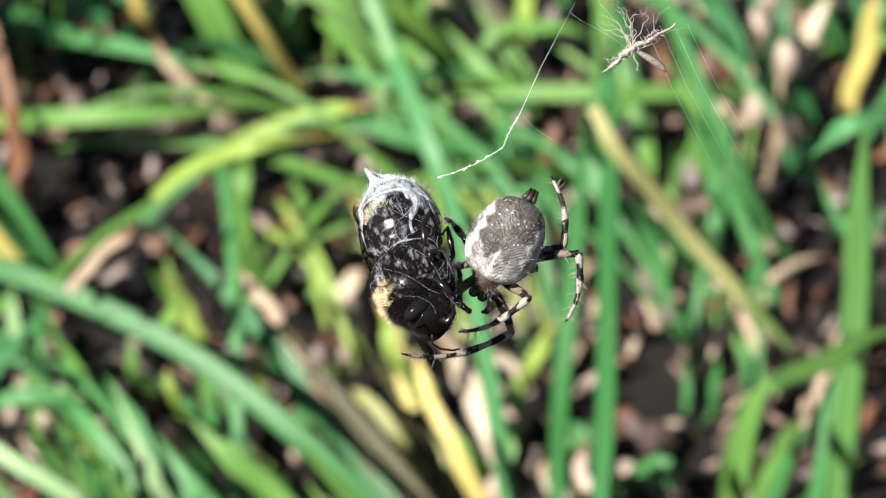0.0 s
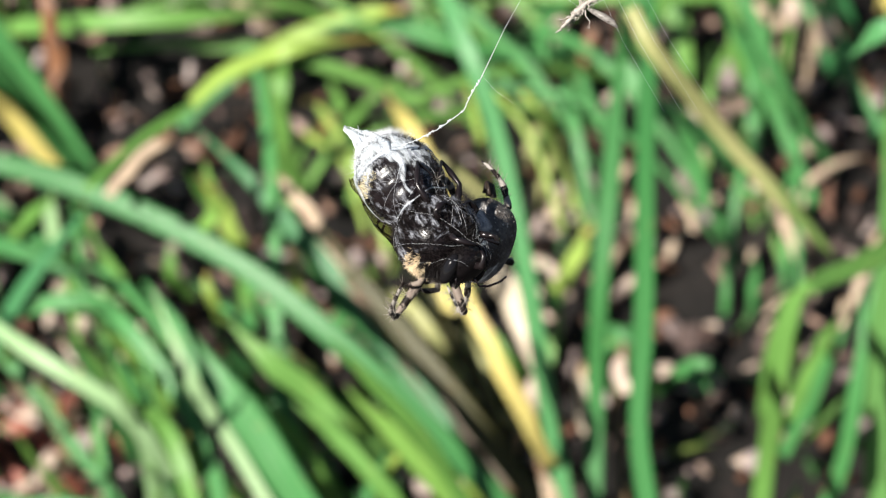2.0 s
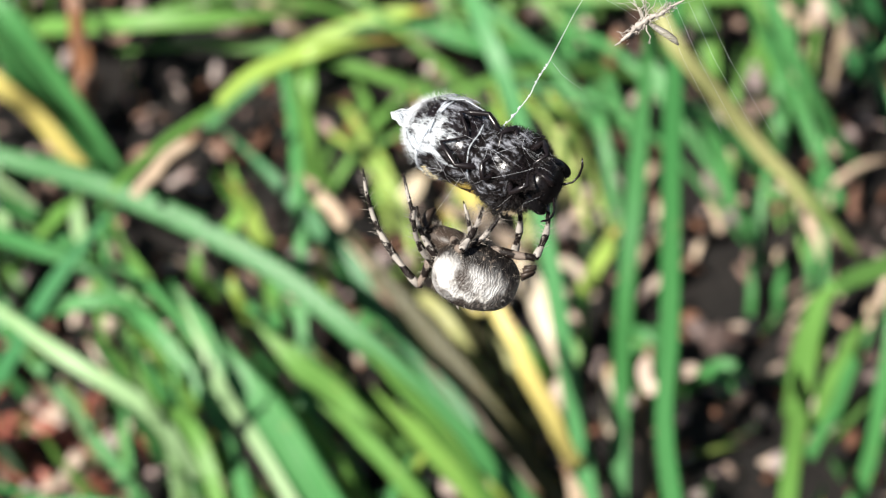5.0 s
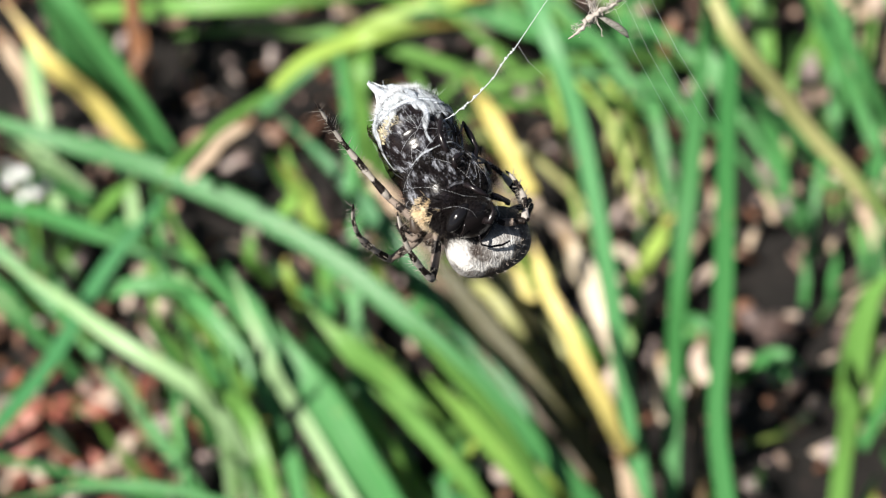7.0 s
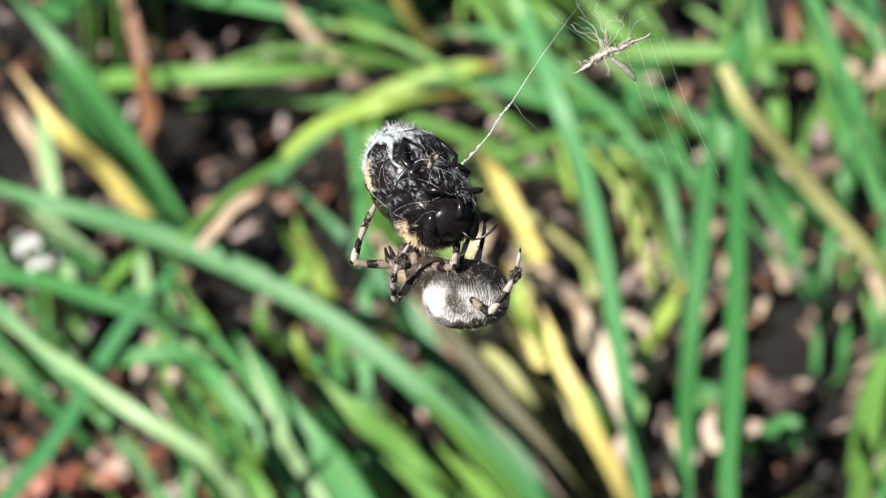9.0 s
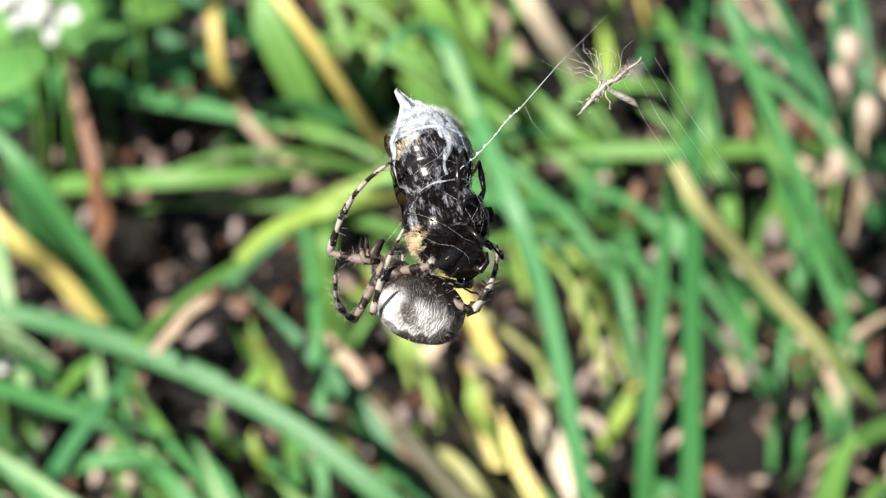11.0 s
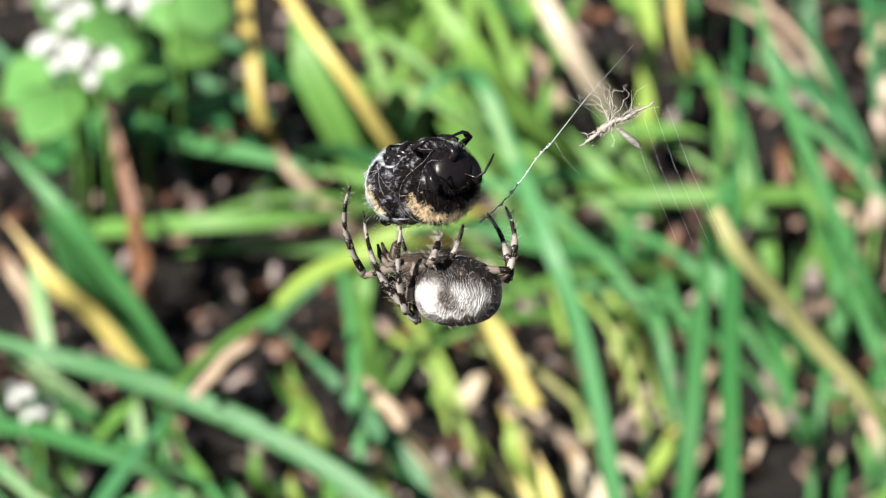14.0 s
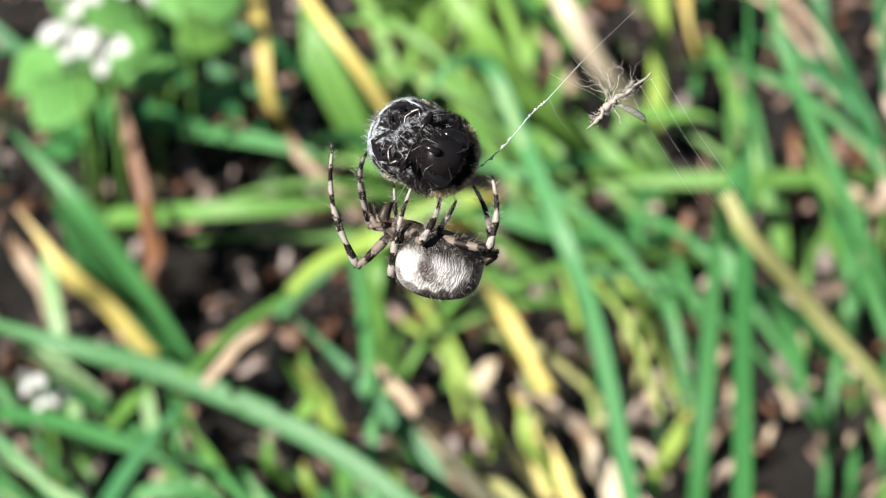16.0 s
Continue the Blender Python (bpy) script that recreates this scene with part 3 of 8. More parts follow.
# ---- plants ----
lily_clump = plant("leafy_clump", (-0.006, 0.452, 0))
leaf(lily_clump, "leaf", MID, 0.0037, (0.0073, 0.4304, 0.0080), (-0.0040, 0.4362, 0.0206), (-0.0205, 0.4474, 0.0317), (-0.0391, 0.4604, 0.0386), (-0.0624, 0.4718, 0.0431), (-0.0805, 0.4773, 0.0454), (-0.0957, 0.4847, 0.0451), (-0.1288, 0.5000, 0.0440))
leaf(lily_clump, "leaf", BRIGHT, 0.0025, (0.0004, 0.4282, 0.0100), (-0.0065, 0.4291, 0.0253), (-0.0148, 0.4304, 0.0377), (-0.0222, 0.4316, 0.0470))
leaf(lily_clump, "leaf", DEEP, 0.0034, (0.0003, 0.4447, 0.0040), (-0.0096, 0.4583, 0.0130), (-0.0243, 0.4779, 0.0220), (-0.0355, 0.4879, 0.0295), (-0.0469, 0.4998, 0.0340))
leaf(lily_clump, "leaf", MID, 0.0027, (-0.0006, 0.4562, 0.0030), (-0.0115, 0.4667, 0.0103), (-0.0225, 0.4742, 0.0180), (-0.0287, 0.4772, 0.0260))
leaf(lily_clump, "leaf", OLIVE, 0.0035, (0.0126, 0.4367, 0.0020), (-0.0006, 0.4487, 0.0140), (-0.0140, 0.4624, 0.0247), (-0.0263, 0.4752, 0.0340))
leaf(lily_clump, "leaf", TAN, 0.0022, (-0.0253, 0.4738, 0.0340), (-0.0286, 0.4789, 0.0350), (-0.0328, 0.4841, 0.0360))
leaf(lily_clump, "leaf", TAN, 0.0017, (-0.0099, 0.4740, 0.0040), (-0.0164, 0.4817, 0.0093), (-0.0249, 0.4904, 0.0140), (-0.0286, 0.4928, 0.0180))
leaf(lily_clump, "leaf", GREEN, 0.0063, (-0.0223, 0.4262, 0.0080), (-0.0315, 0.4353, 0.0193), (-0.0412, 0.4448, 0.0280), (-0.0519, 0.4603, 0.0340))
# pale strip along the broad leaf's left edge: its lit side, added as a blade
leaf(lily_clump, "leaf", PALE, 0.0022, (-0.0269, 0.4240, 0.0100), (-0.0384, 0.4373, 0.0220), (-0.0443, 0.4422, 0.0313), (-0.0500, 0.4542, 0.0380))
leaf(lily_clump, "leaf", PALE, 0.0027, (-0.0459, 0.4314, 0.0180), (-0.0518, 0.4321, 0.0300), (-0.0624, 0.4366, 0.0360), (-0.0734, 0.4458, 0.0375), (-0.0910, 0.4622, 0.0360))
leaf(lily_clump, "leaf", BRIGHT, 0.0029, (-0.0407, 0.4171, 0.0200), (-0.0445, 0.4276, 0.0250), (-0.0480, 0.4322, 0.0300), (-0.0537, 0.4328, 0.0350))
leaf(lily_clump, "leaf", GREEN, 0.0030, (-0.0384, 0.4297, 0.0080), (-0.0437, 0.4398, 0.0220), (-0.0528, 0.4515, 0.0300), (-0.0614, 0.4609, 0.0300), (-0.0712, 0.4604, 0.0280))
leaf(lily_clump, "leaf", BRIGHT, 0.0038, (-0.0145, 0.4406, 0.0100), (-0.0242, 0.4485, 0.0180), (-0.0321, 0.4521, 0.0240), (-0.0393, 0.4581, 0.0280))
leaf(lily_clump, "leaf", LIME, 0.0021, (-0.0188, 0.4342, 0.0040), (-0.0153, 0.4384, 0.0120), (-0.0118, 0.4387, 0.0200))
leaf(lily_clump, "leaf", MID, 0.0023, (-0.0110, 0.4389, 0.0020), (-0.0137, 0.4427, 0.0080), (-0.0180, 0.4439, 0.0140), (-0.0231, 0.4424, 0.0200))
leaf(lily_clump, "leaf", BRIGHT, 0.0022, (-0.0215, 0.4375, 0.0020), (-0.0228, 0.4395, 0.0085), (-0.0249, 0.4414, 0.0150))
leaf(lily_clump, "leaf", YELLOW, 0.0028, (0.0108, 0.4413, 0.0120), (0.0067, 0.4396, 0.0240), (0.0027, 0.4419, 0.0333), (-0.0008, 0.4472, 0.0400))
leaf(lily_clump, "leaf", LIME, 0.0024, (-0.0035, 0.4696, 0.0210), (-0.0061, 0.4679, 0.0293), (-0.0084, 0.4697, 0.0347), (-0.0103, 0.4765, 0.0360))
leaf(lily_clump, "leaf", TAN, 0.0026, (0.0139, 0.4334, 0.0040), (0.0116, 0.4335, 0.0110), (0.0085, 0.4373, 0.0180))
leaf(lily_clump, "leaf", CREAM, 0.0036, (0.0101, 0.4660, 0.0100), (0.0073, 0.4695, 0.0153), (0.0041, 0.4780, 0.0187), (-0.0000, 0.4878, 0.0200))
leaf(lily_clump, "leaf", YELLOW, 0.0024, (0.0049, 0.4488, 0.0200), (0.0014, 0.4543, 0.0267), (-0.0029, 0.4623, 0.0313), (-0.0042, 0.4674, 0.0340))
leaf(lily_clump, "leaf", YELLOW, 0.0029, (-0.0046, 0.5055, 0.0120), (-0.0083, 0.5094, 0.0173), (-0.0126, 0.5148, 0.0233), (-0.0157, 0.5146, 0.0300))
leaf(lily_clump, "leaf", YELLOW, 0.0031, (-0.0046, 0.4850, 0.0060), (-0.0069, 0.4920, 0.0110), (-0.0101, 0.4984, 0.0160))
leaf(lily_clump, "leaf", LIME, 0.0025, (-0.0075, 0.5184, 0.0020), (-0.0103, 0.5195, 0.0110), (-0.0150, 0.5172, 0.0200))
leaf(lily_clump, "leaf", CREAM, 0.0035, (0.0093, 0.4775, 0.0030), (0.0066, 0.4818, 0.0090), (0.0029, 0.4836, 0.0147), (0.0002, 0.4844, 0.0200))
leaf(lily_clump, "leaf", PINK, 0.0028, (0.0030, 0.5050, 0.0030), (-0.0017, 0.5040, 0.0075), (-0.0064, 0.5015, 0.0120))
leaf(lily_clump, "leaf", OLIVE, 0.0024, (-0.0026, 0.4773, 0.0020), (-0.0073, 0.4885, 0.0070), (-0.0119, 0.4926, 0.0120))
leaf(lily_clump, "leaf", OLIVE, 0.0022, (0.0048, 0.4525, 0.0040), (0.0002, 0.4626, 0.0093), (-0.0043, 0.4673, 0.0147), (-0.0075, 0.4693, 0.0200))
leaf(lily_clump, "leaf", BRIGHT, 0.0024, (0.0003, 0.4547, 0.0020), (-0.0042, 0.4584, 0.0070), (-0.0069, 0.4595, 0.0120))
leaf(lily_clump, "leaf", CREAM, 0.0024, (-0.0016, 0.4618, 0.0040), (-0.0043, 0.4663, 0.0060), (-0.0070, 0.4681, 0.0080))
leaf(lily_clump, "leaf", BLUE, 0.0030, (0.0148, 0.4342, 0.0000), (0.0110, 0.4465, 0.0180), (0.0075, 0.4563, 0.0380), (0.0029, 0.4695, 0.0550), (-0.0022, 0.4778, 0.0660), (-0.0091, 0.4965, 0.0730), (-0.0126, 0.5036, 0.0780), (-0.0158, 0.5041, 0.0800), (-0.0193, 0.5011, 0.0810), (-0.0224, 0.5002, 0.0780), (-0.0247, 0.5004, 0.0720))
# pale strip over the blue-green blade's upper part, standing in for its highlight
leaf(lily_clump, "leaf", PALE, 0.0015, (-0.0078, 0.4807, 0.0802), (-0.0105, 0.4901, 0.0810), (-0.0127, 0.4977, 0.0817))
leaf(lily_clump, "leaf", SUNNY, 0.0033, (0.0005, 0.4318, 0.0040), (-0.0064, 0.4344, 0.0147), (-0.0140, 0.4376, 0.0233), (-0.0200, 0.4404, 0.0300))
leaf(lily_clump, "leaf", BRIGHT, 0.0030, (-0.0082, 0.4318, 0.0040), (-0.0142, 0.4345, 0.0133), (-0.0219, 0.4400, 0.0200), (-0.0288, 0.4433, 0.0240))
leaf(lily_clump, "leaf", SUNNY, 0.0026, (-0.0188, 0.4379, 0.0030), (-0.0249, 0.4429, 0.0103), (-0.0328, 0.4497, 0.0160), (-0.0399, 0.4545, 0.0200))
leaf(lily_clump, "leaf", BRIGHT, 0.0028, (-0.0137, 0.4508, 0.0030), (-0.0208, 0.4560, 0.0103), (-0.0278, 0.4576, 0.0160), (-0.0368, 0.4639, 0.0200))
leaf(lily_clump, "leaf", LIME, 0.0023, (0.0040, 0.4379, 0.0030), (-0.0004, 0.4358, 0.0121), (-0.0046, 0.4375, 0.0200))
leaf(lily_clump, "leaf", BROWN, 0.0031, (0.0048, 0.4434, 0.0040), (-0.0042, 0.4543, 0.0107), (-0.0132, 0.4649, 0.0167), (-0.0225, 0.4765, 0.0220))
tagged(lily_clump, "clump of long arching green and yellowing strap leaves", "plant")
chive_clump = plant("upright_grass", (0.019, 0.460, 0))
leaf(chive_clump, "leaf", MID, 0.0030, (0.0169, 0.4384, 0.0000), (0.0180, 0.4510, 0.0180), (0.0187, 0.4552, 0.0350), (0.0198, 0.4641, 0.0500), (0.0209, 0.4715, 0.0670), (0.0211, 0.4689, 0.0805))
leaf(chive_clump, "leaf", MID, 0.0030, (0.0238, 0.3833, 0.0500), (0.0222, 0.4011, 0.0557), (0.0230, 0.4140, 0.0611), (0.0238, 0.4309, 0.0657), (0.0248, 0.4510, 0.0686), (0.0259, 0.4713, 0.0699), (0.0273, 0.5027, 0.0730), (0.0291, 0.5572, 0.0807))
leaf(chive_clump, "leaf", SOFT, 0.0013, (0.0253, 0.4954, 0.0500), (0.0245, 0.4935, 0.0700), (0.0235, 0.4904, 0.0900))
leaf(chive_clump, "stalk", CREAM, 0.0014, (0.0169, 0.4594, 0.0040), (0.0164, 0.4616, 0.0080), (0.0168, 0.4652, 0.0120))
leaf(chive_clump, "stalk", BROWN, 0.0022, (0.0225, 0.4390, 0.0000), (0.0218, 0.4528, 0.0040), (0.0223, 0.4617, 0.0080), (0.0229, 0.4708, 0.0120))
leaf(chive_clump, "leaf", CREAM, 0.0027, (0.0173, 0.4580, 0.0040), (0.0164, 0.4630, 0.0080), (0.0163, 0.4666, 0.0120))
leaf(chive_clump, "leaf", PINK, 0.0023, (0.0222, 0.4495, 0.0200), (0.0216, 0.4525, 0.0220), (0.0211, 0.4555, 0.0240))
leaf(chive_clump, "stalk", TAN, 0.0013, (0.0264, 0.5111, 0.0000), (0.0258, 0.5135, 0.0030), (0.0253, 0.5158, 0.0060))
leaf(chive_clump, "leaf", LIME, 0.0029, (0.0128, 0.4951, 0.0020), (0.0159, 0.4963, 0.0090), (0.0190, 0.4959, 0.0160))
leaf(chive_clump, "leaf", BRIGHT, 0.0024, (0.0093, 0.4710, 0.0020), (0.0116, 0.4764, 0.0070), (0.0129, 0.4790, 0.0120))
tagged(chive_clump, "upright tubular blue-green leaves beside dry tan stalks", "plant")
arching_stem = plant("bent_stem", (0.027, 0.488, 0))
leaf(arching_stem, "stalk", STRAW, 0.0027, (0.0213, 0.4512, 0.0920), (0.0257, 0.4470, 0.0860), (0.0359, 0.4466, 0.0720), (0.0518, 0.4401, 0.0550))
leaf(arching_stem, "leaf", GREEN, 0.0021, (0.0217, 0.4596, 0.0849), (0.0240, 0.4651, 0.0850), (0.0255, 0.4715, 0.0856))
leaf(arching_stem, "leaf", GREEN, 0.0024, (0.0216, 0.4819, 0.0600), (0.0275, 0.4762, 0.0550), (0.0376, 0.4797, 0.0450), (0.0525, 0.4724, 0.0350))
leaf(arching_stem, "leaf", BRIGHT, 0.0025, (0.0248, 0.5228, 0.0299), (0.0322, 0.5404, 0.0300), (0.0342, 0.5421, 0.0300))
leaf(arching_stem, "leaf", GREEN, 0.0025, (0.0465, 0.5240, 0.0020), (0.0390, 0.5200, 0.0137), (0.0308, 0.5152, 0.0246))
tagged(arching_stem, "straw-yellow bent stem with a green leaf below it", "plant")
elbow_grass = plant("bent_grass", (0.047, 0.443, 0))
leaf(elbow_grass, "leaf", BRIGHT, 0.0034, (0.0457, 0.4653, 0.0000), (0.0469, 0.4632, 0.0186), (0.0486, 0.4618, 0.0279), (0.0529, 0.4592, 0.0347))
leaf(elbow_grass, "leaf_tip", BRIGHT, 0.0033, (0.0468, 0.4236, 0.0629), (0.0536, 0.4311, 0.0604), (0.0610, 0.4397, 0.0580), (0.0704, 0.4486, 0.0540))
leaf(elbow_grass, "leaf", BRIGHT, 0.0028, (0.0498, 0.4653, -0.0000), (0.0529, 0.4633, 0.0150), (0.0568, 0.4603, 0.0280))
leaf(elbow_grass, "leaf", BRIGHT, 0.0034, (0.0428, 0.4322, 0.0000), (0.0434, 0.4345, 0.0180), (0.0438, 0.4328, 0.0333), (0.0449, 0.4335, 0.0460), (0.0475, 0.4343, 0.0540), (0.0511, 0.4317, 0.0589))
leaf(elbow_grass, "leaf", GREEN, 0.0024, (0.0482, 0.4567, 0.0000), (0.0511, 0.4549, 0.0112), (0.0538, 0.4529, 0.0235), (0.0565, 0.4509, 0.0344))
leaf(elbow_grass, "leaf", GREEN, 0.0027, (0.0493, 0.4322, 0.0000), (0.0527, 0.4302, 0.0150), (0.0551, 0.4289, 0.0300), (0.0563, 0.4325, 0.0425), (0.0563, 0.4391, 0.0500))
leaf(elbow_grass, "leaf", LIME, 0.0018, (0.0459, 0.4334, 0.0000), (0.0472, 0.4325, 0.0081), (0.0481, 0.4316, 0.0148))
leaf(elbow_grass, "leaf", SOFT, 0.0020, (0.0450, 0.4339, 0.0020), (0.0475, 0.4360, 0.0060), (0.0485, 0.4406, 0.0100))
tagged(elbow_grass, "bright green grass leaves sharply bent over", "grass")
tall_grass = plant("tall_grass", (0.064, 0.484, 0))
leaf(tall_grass, "leaf", SOFT, 0.0045, (0.0639, 0.4653, 0.0000), (0.0630, 0.4611, 0.0354), (0.0617, 0.4561, 0.0668), (0.0609, 0.4512, 0.0915))
leaf(tall_grass, "leaf", SOFT, 0.0043, (0.0616, 0.4334, 0.0000), (0.0602, 0.4323, 0.0200), (0.0592, 0.4303, 0.0400))
leaf(tall_grass, "leaf_tip", BLUE, 0.0030, (0.0618, 0.4382, 0.1000), (0.0562, 0.4355, 0.1000), (0.0514, 0.4391, 0.0924))
leaf(tall_grass, "leaf", PALE, 0.0017, (0.0685, 0.4512, 0.0600), (0.0673, 0.4591, 0.0750), (0.0645, 0.4567, 0.0870))
leaf(tall_grass, "leaf", YELLOW, 0.0037, (0.0706, 0.5489, 0.0200), (0.0724, 0.5464, 0.0350), (0.0742, 0.5467, 0.0500))
leaf(tall_grass, "leaf", CREAM, 0.0032, (0.0602, 0.5661, 0.0150), (0.0651, 0.5694, 0.0225), (0.0699, 0.5727, 0.0300))
tagged(tall_grass, "tall broad green grass leaf with a folded tip", "grass")
rear_grass = plant("leaning_grass", (0.036, 0.560, 0))
leaf(rear_grass, "leaf", GREEN, 0.0025, (0.0614, 0.5296, 0.0000), (0.0504, 0.5258, 0.0225), (0.0408, 0.5372, 0.0425), (0.0343, 0.5492, 0.0563), (0.0304, 0.5738, 0.0600))
leaf(rear_grass, "leaf", DEEP, 0.0023, (0.0643, 0.5556, 0.0000), (0.0538, 0.5623, 0.0200), (0.0466, 0.5680, 0.0367), (0.0387, 0.5785, 0.0500))
leaf(rear_grass, "leaf", GREEN, 0.0024, (0.0578, 0.5203, 0.0000), (0.0502, 0.5315, 0.0133), (0.0442, 0.5358, 0.0247), (0.0401, 0.5360, 0.0340))
leaf(rear_grass, "leaf", DEEP, 0.0023, (0.0692, 0.5393, 0.0000), (0.0632, 0.5496, 0.0133), (0.0559, 0.5537, 0.0250), (0.0473, 0.5670, 0.0350))
leaf(rear_grass, "leaf", DEEP, 0.0025, (0.0684, 0.5677, 0.0000), (0.0625, 0.5695, 0.0150), (0.0566, 0.5691, 0.0300))
leaf(rear_grass, "leaf", BRIGHT, 0.0033, (0.0653, 0.5736, 0.0075), (0.0435, 0.5547, 0.0200), (0.0187, 0.5548, 0.0200), (-0.0001, 0.5593, 0.0150))
leaf(rear_grass, "leaf", GREEN, 0.0030, (0.0154, 0.5567, 0.0060), (-0.0027, 0.5512, 0.0113), (-0.0167, 0.5544, 0.0140), (-0.0306, 0.5528, 0.0140))
leaf(rear_grass, "leaf", SUNNY, 0.0048, (0.0025, 0.5834, 0.0040), (-0.0083, 0.5802, 0.0213), (-0.0172, 0.5809, 0.0350), (-0.0307, 0.5984, 0.0450))
leaf(rear_grass, "leaf", LIME, 0.0035, (0.0146, 0.5934, 0.0020), (0.0161, 0.6070, 0.0093), (0.0156, 0.6230, 0.0167), (0.0097, 0.6316, 0.0240))
leaf(rear_grass, "leaf", SUNNY, 0.0038, (0.0151, 0.6234, 0.0100), (0.0108, 0.6265, 0.0170), (0.0065, 0.6296, 0.0240))
leaf(rear_grass, "leaf", BRIGHT, 0.0026, (0.0051, 0.5852, 0.0040), (0.0103, 0.5884, 0.0093), (0.0194, 0.5825, 0.0147), (0.0263, 0.5754, 0.0183))
leaf(rear_grass, "leaf", GREEN, 0.0027, (0.0175, 0.5815, 0.0040), (0.0121, 0.5668, 0.0032), (0.0109, 0.5534, 0.0018))
leaf(rear_grass, "leaf", GREEN, 0.0025, (0.0383, 0.5179, 0.0020), (0.0363, 0.5220, 0.0110), (0.0314, 0.5244, 0.0200))
leaf(rear_grass, "stalk", TAN, 0.0025, (0.0575, 0.6234, 0.0020), (0.0613, 0.6215, 0.0110), (0.0676, 0.6253, 0.0200))
leaf(rear_grass, "stalk", TAN, 0.0027, (0.0494, 0.5770, 0.0020), (0.0549, 0.5682, 0.0033), (0.0605, 0.5615, 0.0057))
leaf(rear_grass, "stalk", GOLD, 0.0023, (0.0236, 0.6139, 0.0020), (0.0215, 0.6198, 0.0110), (0.0206, 0.6338, 0.0200))
leaf(rear_grass, "leaf", GREEN, 0.0019, (0.0132, 0.4898, 0.0010), (0.0111, 0.4883, 0.0083), (0.0103, 0.4902, 0.0140))
leaf(rear_grass, "leaf", GREEN, 0.0016, (0.0449, 0.4897, 0.0010), (0.0448, 0.4886, 0.0080), (0.0446, 0.4901, 0.0140))
leaf(rear_grass, "leaf", BRIGHT, 0.0026, (0.0494, 0.5431, 0.0020), (0.0450, 0.5436, 0.0140), (0.0430, 0.5475, 0.0233), (0.0391, 0.5534, 0.0300))
leaf(rear_grass, "stalk", RUST, 0.0023, (0.0169, 0.5545, 0.0010), (0.0190, 0.5599, 0.0045), (0.0201, 0.5637, 0.0080))
leaf(rear_grass, "bract", PINK, 0.0032, (0.0116, 0.5647, 0.0010), (0.0136, 0.5664, 0.0035), (0.0151, 0.5682, 0.0060))
leaf(rear_grass, "bract", PINK, 0.0035, (0.0217, 0.5445, 0.0010), (0.0237, 0.5462, 0.0035), (0.0261, 0.5462, 0.0060))
leaf(rear_grass, "bract", CREAM, 0.0029, (0.0365, 0.5412, 0.0010), (0.0385, 0.5428, 0.0035), (0.0408, 0.5428, 0.0060))
leaf(rear_grass, "stalk", RUST, 0.0022, (0.0392, 0.5785, 0.0010), (0.0403, 0.5828, 0.0055), (0.0398, 0.5855, 0.0100))
tagged(rear_grass, "leaning dark and bright green grass leaves", "grass")
dry_grass = plant("dry_grass", (-0.044, 0.549, 0))
leaf(dry_grass, "stalk", YELLOW, 0.0024, (-0.0231, 0.5453, 0.0264), (-0.0306, 0.5391, 0.0450), (-0.0407, 0.5433, 0.0600), (-0.0528, 0.5714, 0.0620))
leaf(dry_grass, "stalk", GOLD, 0.0027, (-0.0530, 0.5899, 0.0060), (-0.0563, 0.5891, 0.0180), (-0.0582, 0.5996, 0.0260), (-0.0597, 0.6226, 0.0300))
leaf(dry_grass, "stalk", TAN, 0.0021, (-0.0364, 0.5648, 0.0040), (-0.0422, 0.5643, 0.0107), (-0.0482, 0.5673, 0.0160), (-0.0513, 0.5704, 0.0200))
leaf(dry_grass, "stalk", RUST, 0.0026, (-0.0749, 0.5462, 0.0000), (-0.0755, 0.5556, 0.0080), (-0.0785, 0.5661, 0.0167), (-0.0825, 0.5775, 0.0260))
leaf(dry_grass, "stalk", RUST, 0.0026, (-0.0606, 0.5967, 0.0000), (-0.0615, 0.5992, 0.0060), (-0.0622, 0.5979, 0.0120))
leaf(dry_grass, "stalk", CREAM, 0.0040, (0.0130, 0.5906, 0.0065), (0.0061, 0.5855, 0.0220), (-0.0011, 0.5889, 0.0333), (-0.0093, 0.6061, 0.0400))
leaf(dry_grass, "stalk", GREEN, 0.0022, (-0.0001, 0.6125, 0.0083), (-0.0064, 0.6079, 0.0190), (-0.0147, 0.6084, 0.0300))
leaf(dry_grass, "stalk", TAN, 0.0028, (-0.0001, 0.6055, 0.0040), (-0.0033, 0.6084, 0.0110), (-0.0064, 0.6094, 0.0180))
leaf(dry_grass, "stalk", RUST, 0.0026, (-0.0739, 0.5420, 0.0000), (-0.0749, 0.5496, 0.0080), (-0.0790, 0.5711, 0.0160))
leaf(dry_grass, "stalk", RUST, 0.0025, (-0.0742, 0.5444, -0.0000), (-0.0743, 0.5484, 0.0070), (-0.0748, 0.5523, 0.0140))
leaf(dry_grass, "stalk", TAN, 0.0029, (-0.0914, 0.5384, 0.0020), (-0.0941, 0.5406, 0.0090), (-0.0991, 0.5460, 0.0160))
leaf(dry_grass, "bract", PINK, 0.0030, (-0.0626, 0.4961, 0.0040), (-0.0641, 0.5001, 0.0080), (-0.0655, 0.5026, 0.0120))
leaf(dry_grass, "bract", CREAM, 0.0023, (-0.0642, 0.4996, 0.0060), (-0.0667, 0.4991, 0.0100), (-0.0678, 0.4983, 0.0137))
leaf(dry_grass, "bract", PINK, 0.0033, (-0.0632, 0.4990, 0.0020), (-0.0662, 0.5028, 0.0050), (-0.0689, 0.5036, 0.0080))
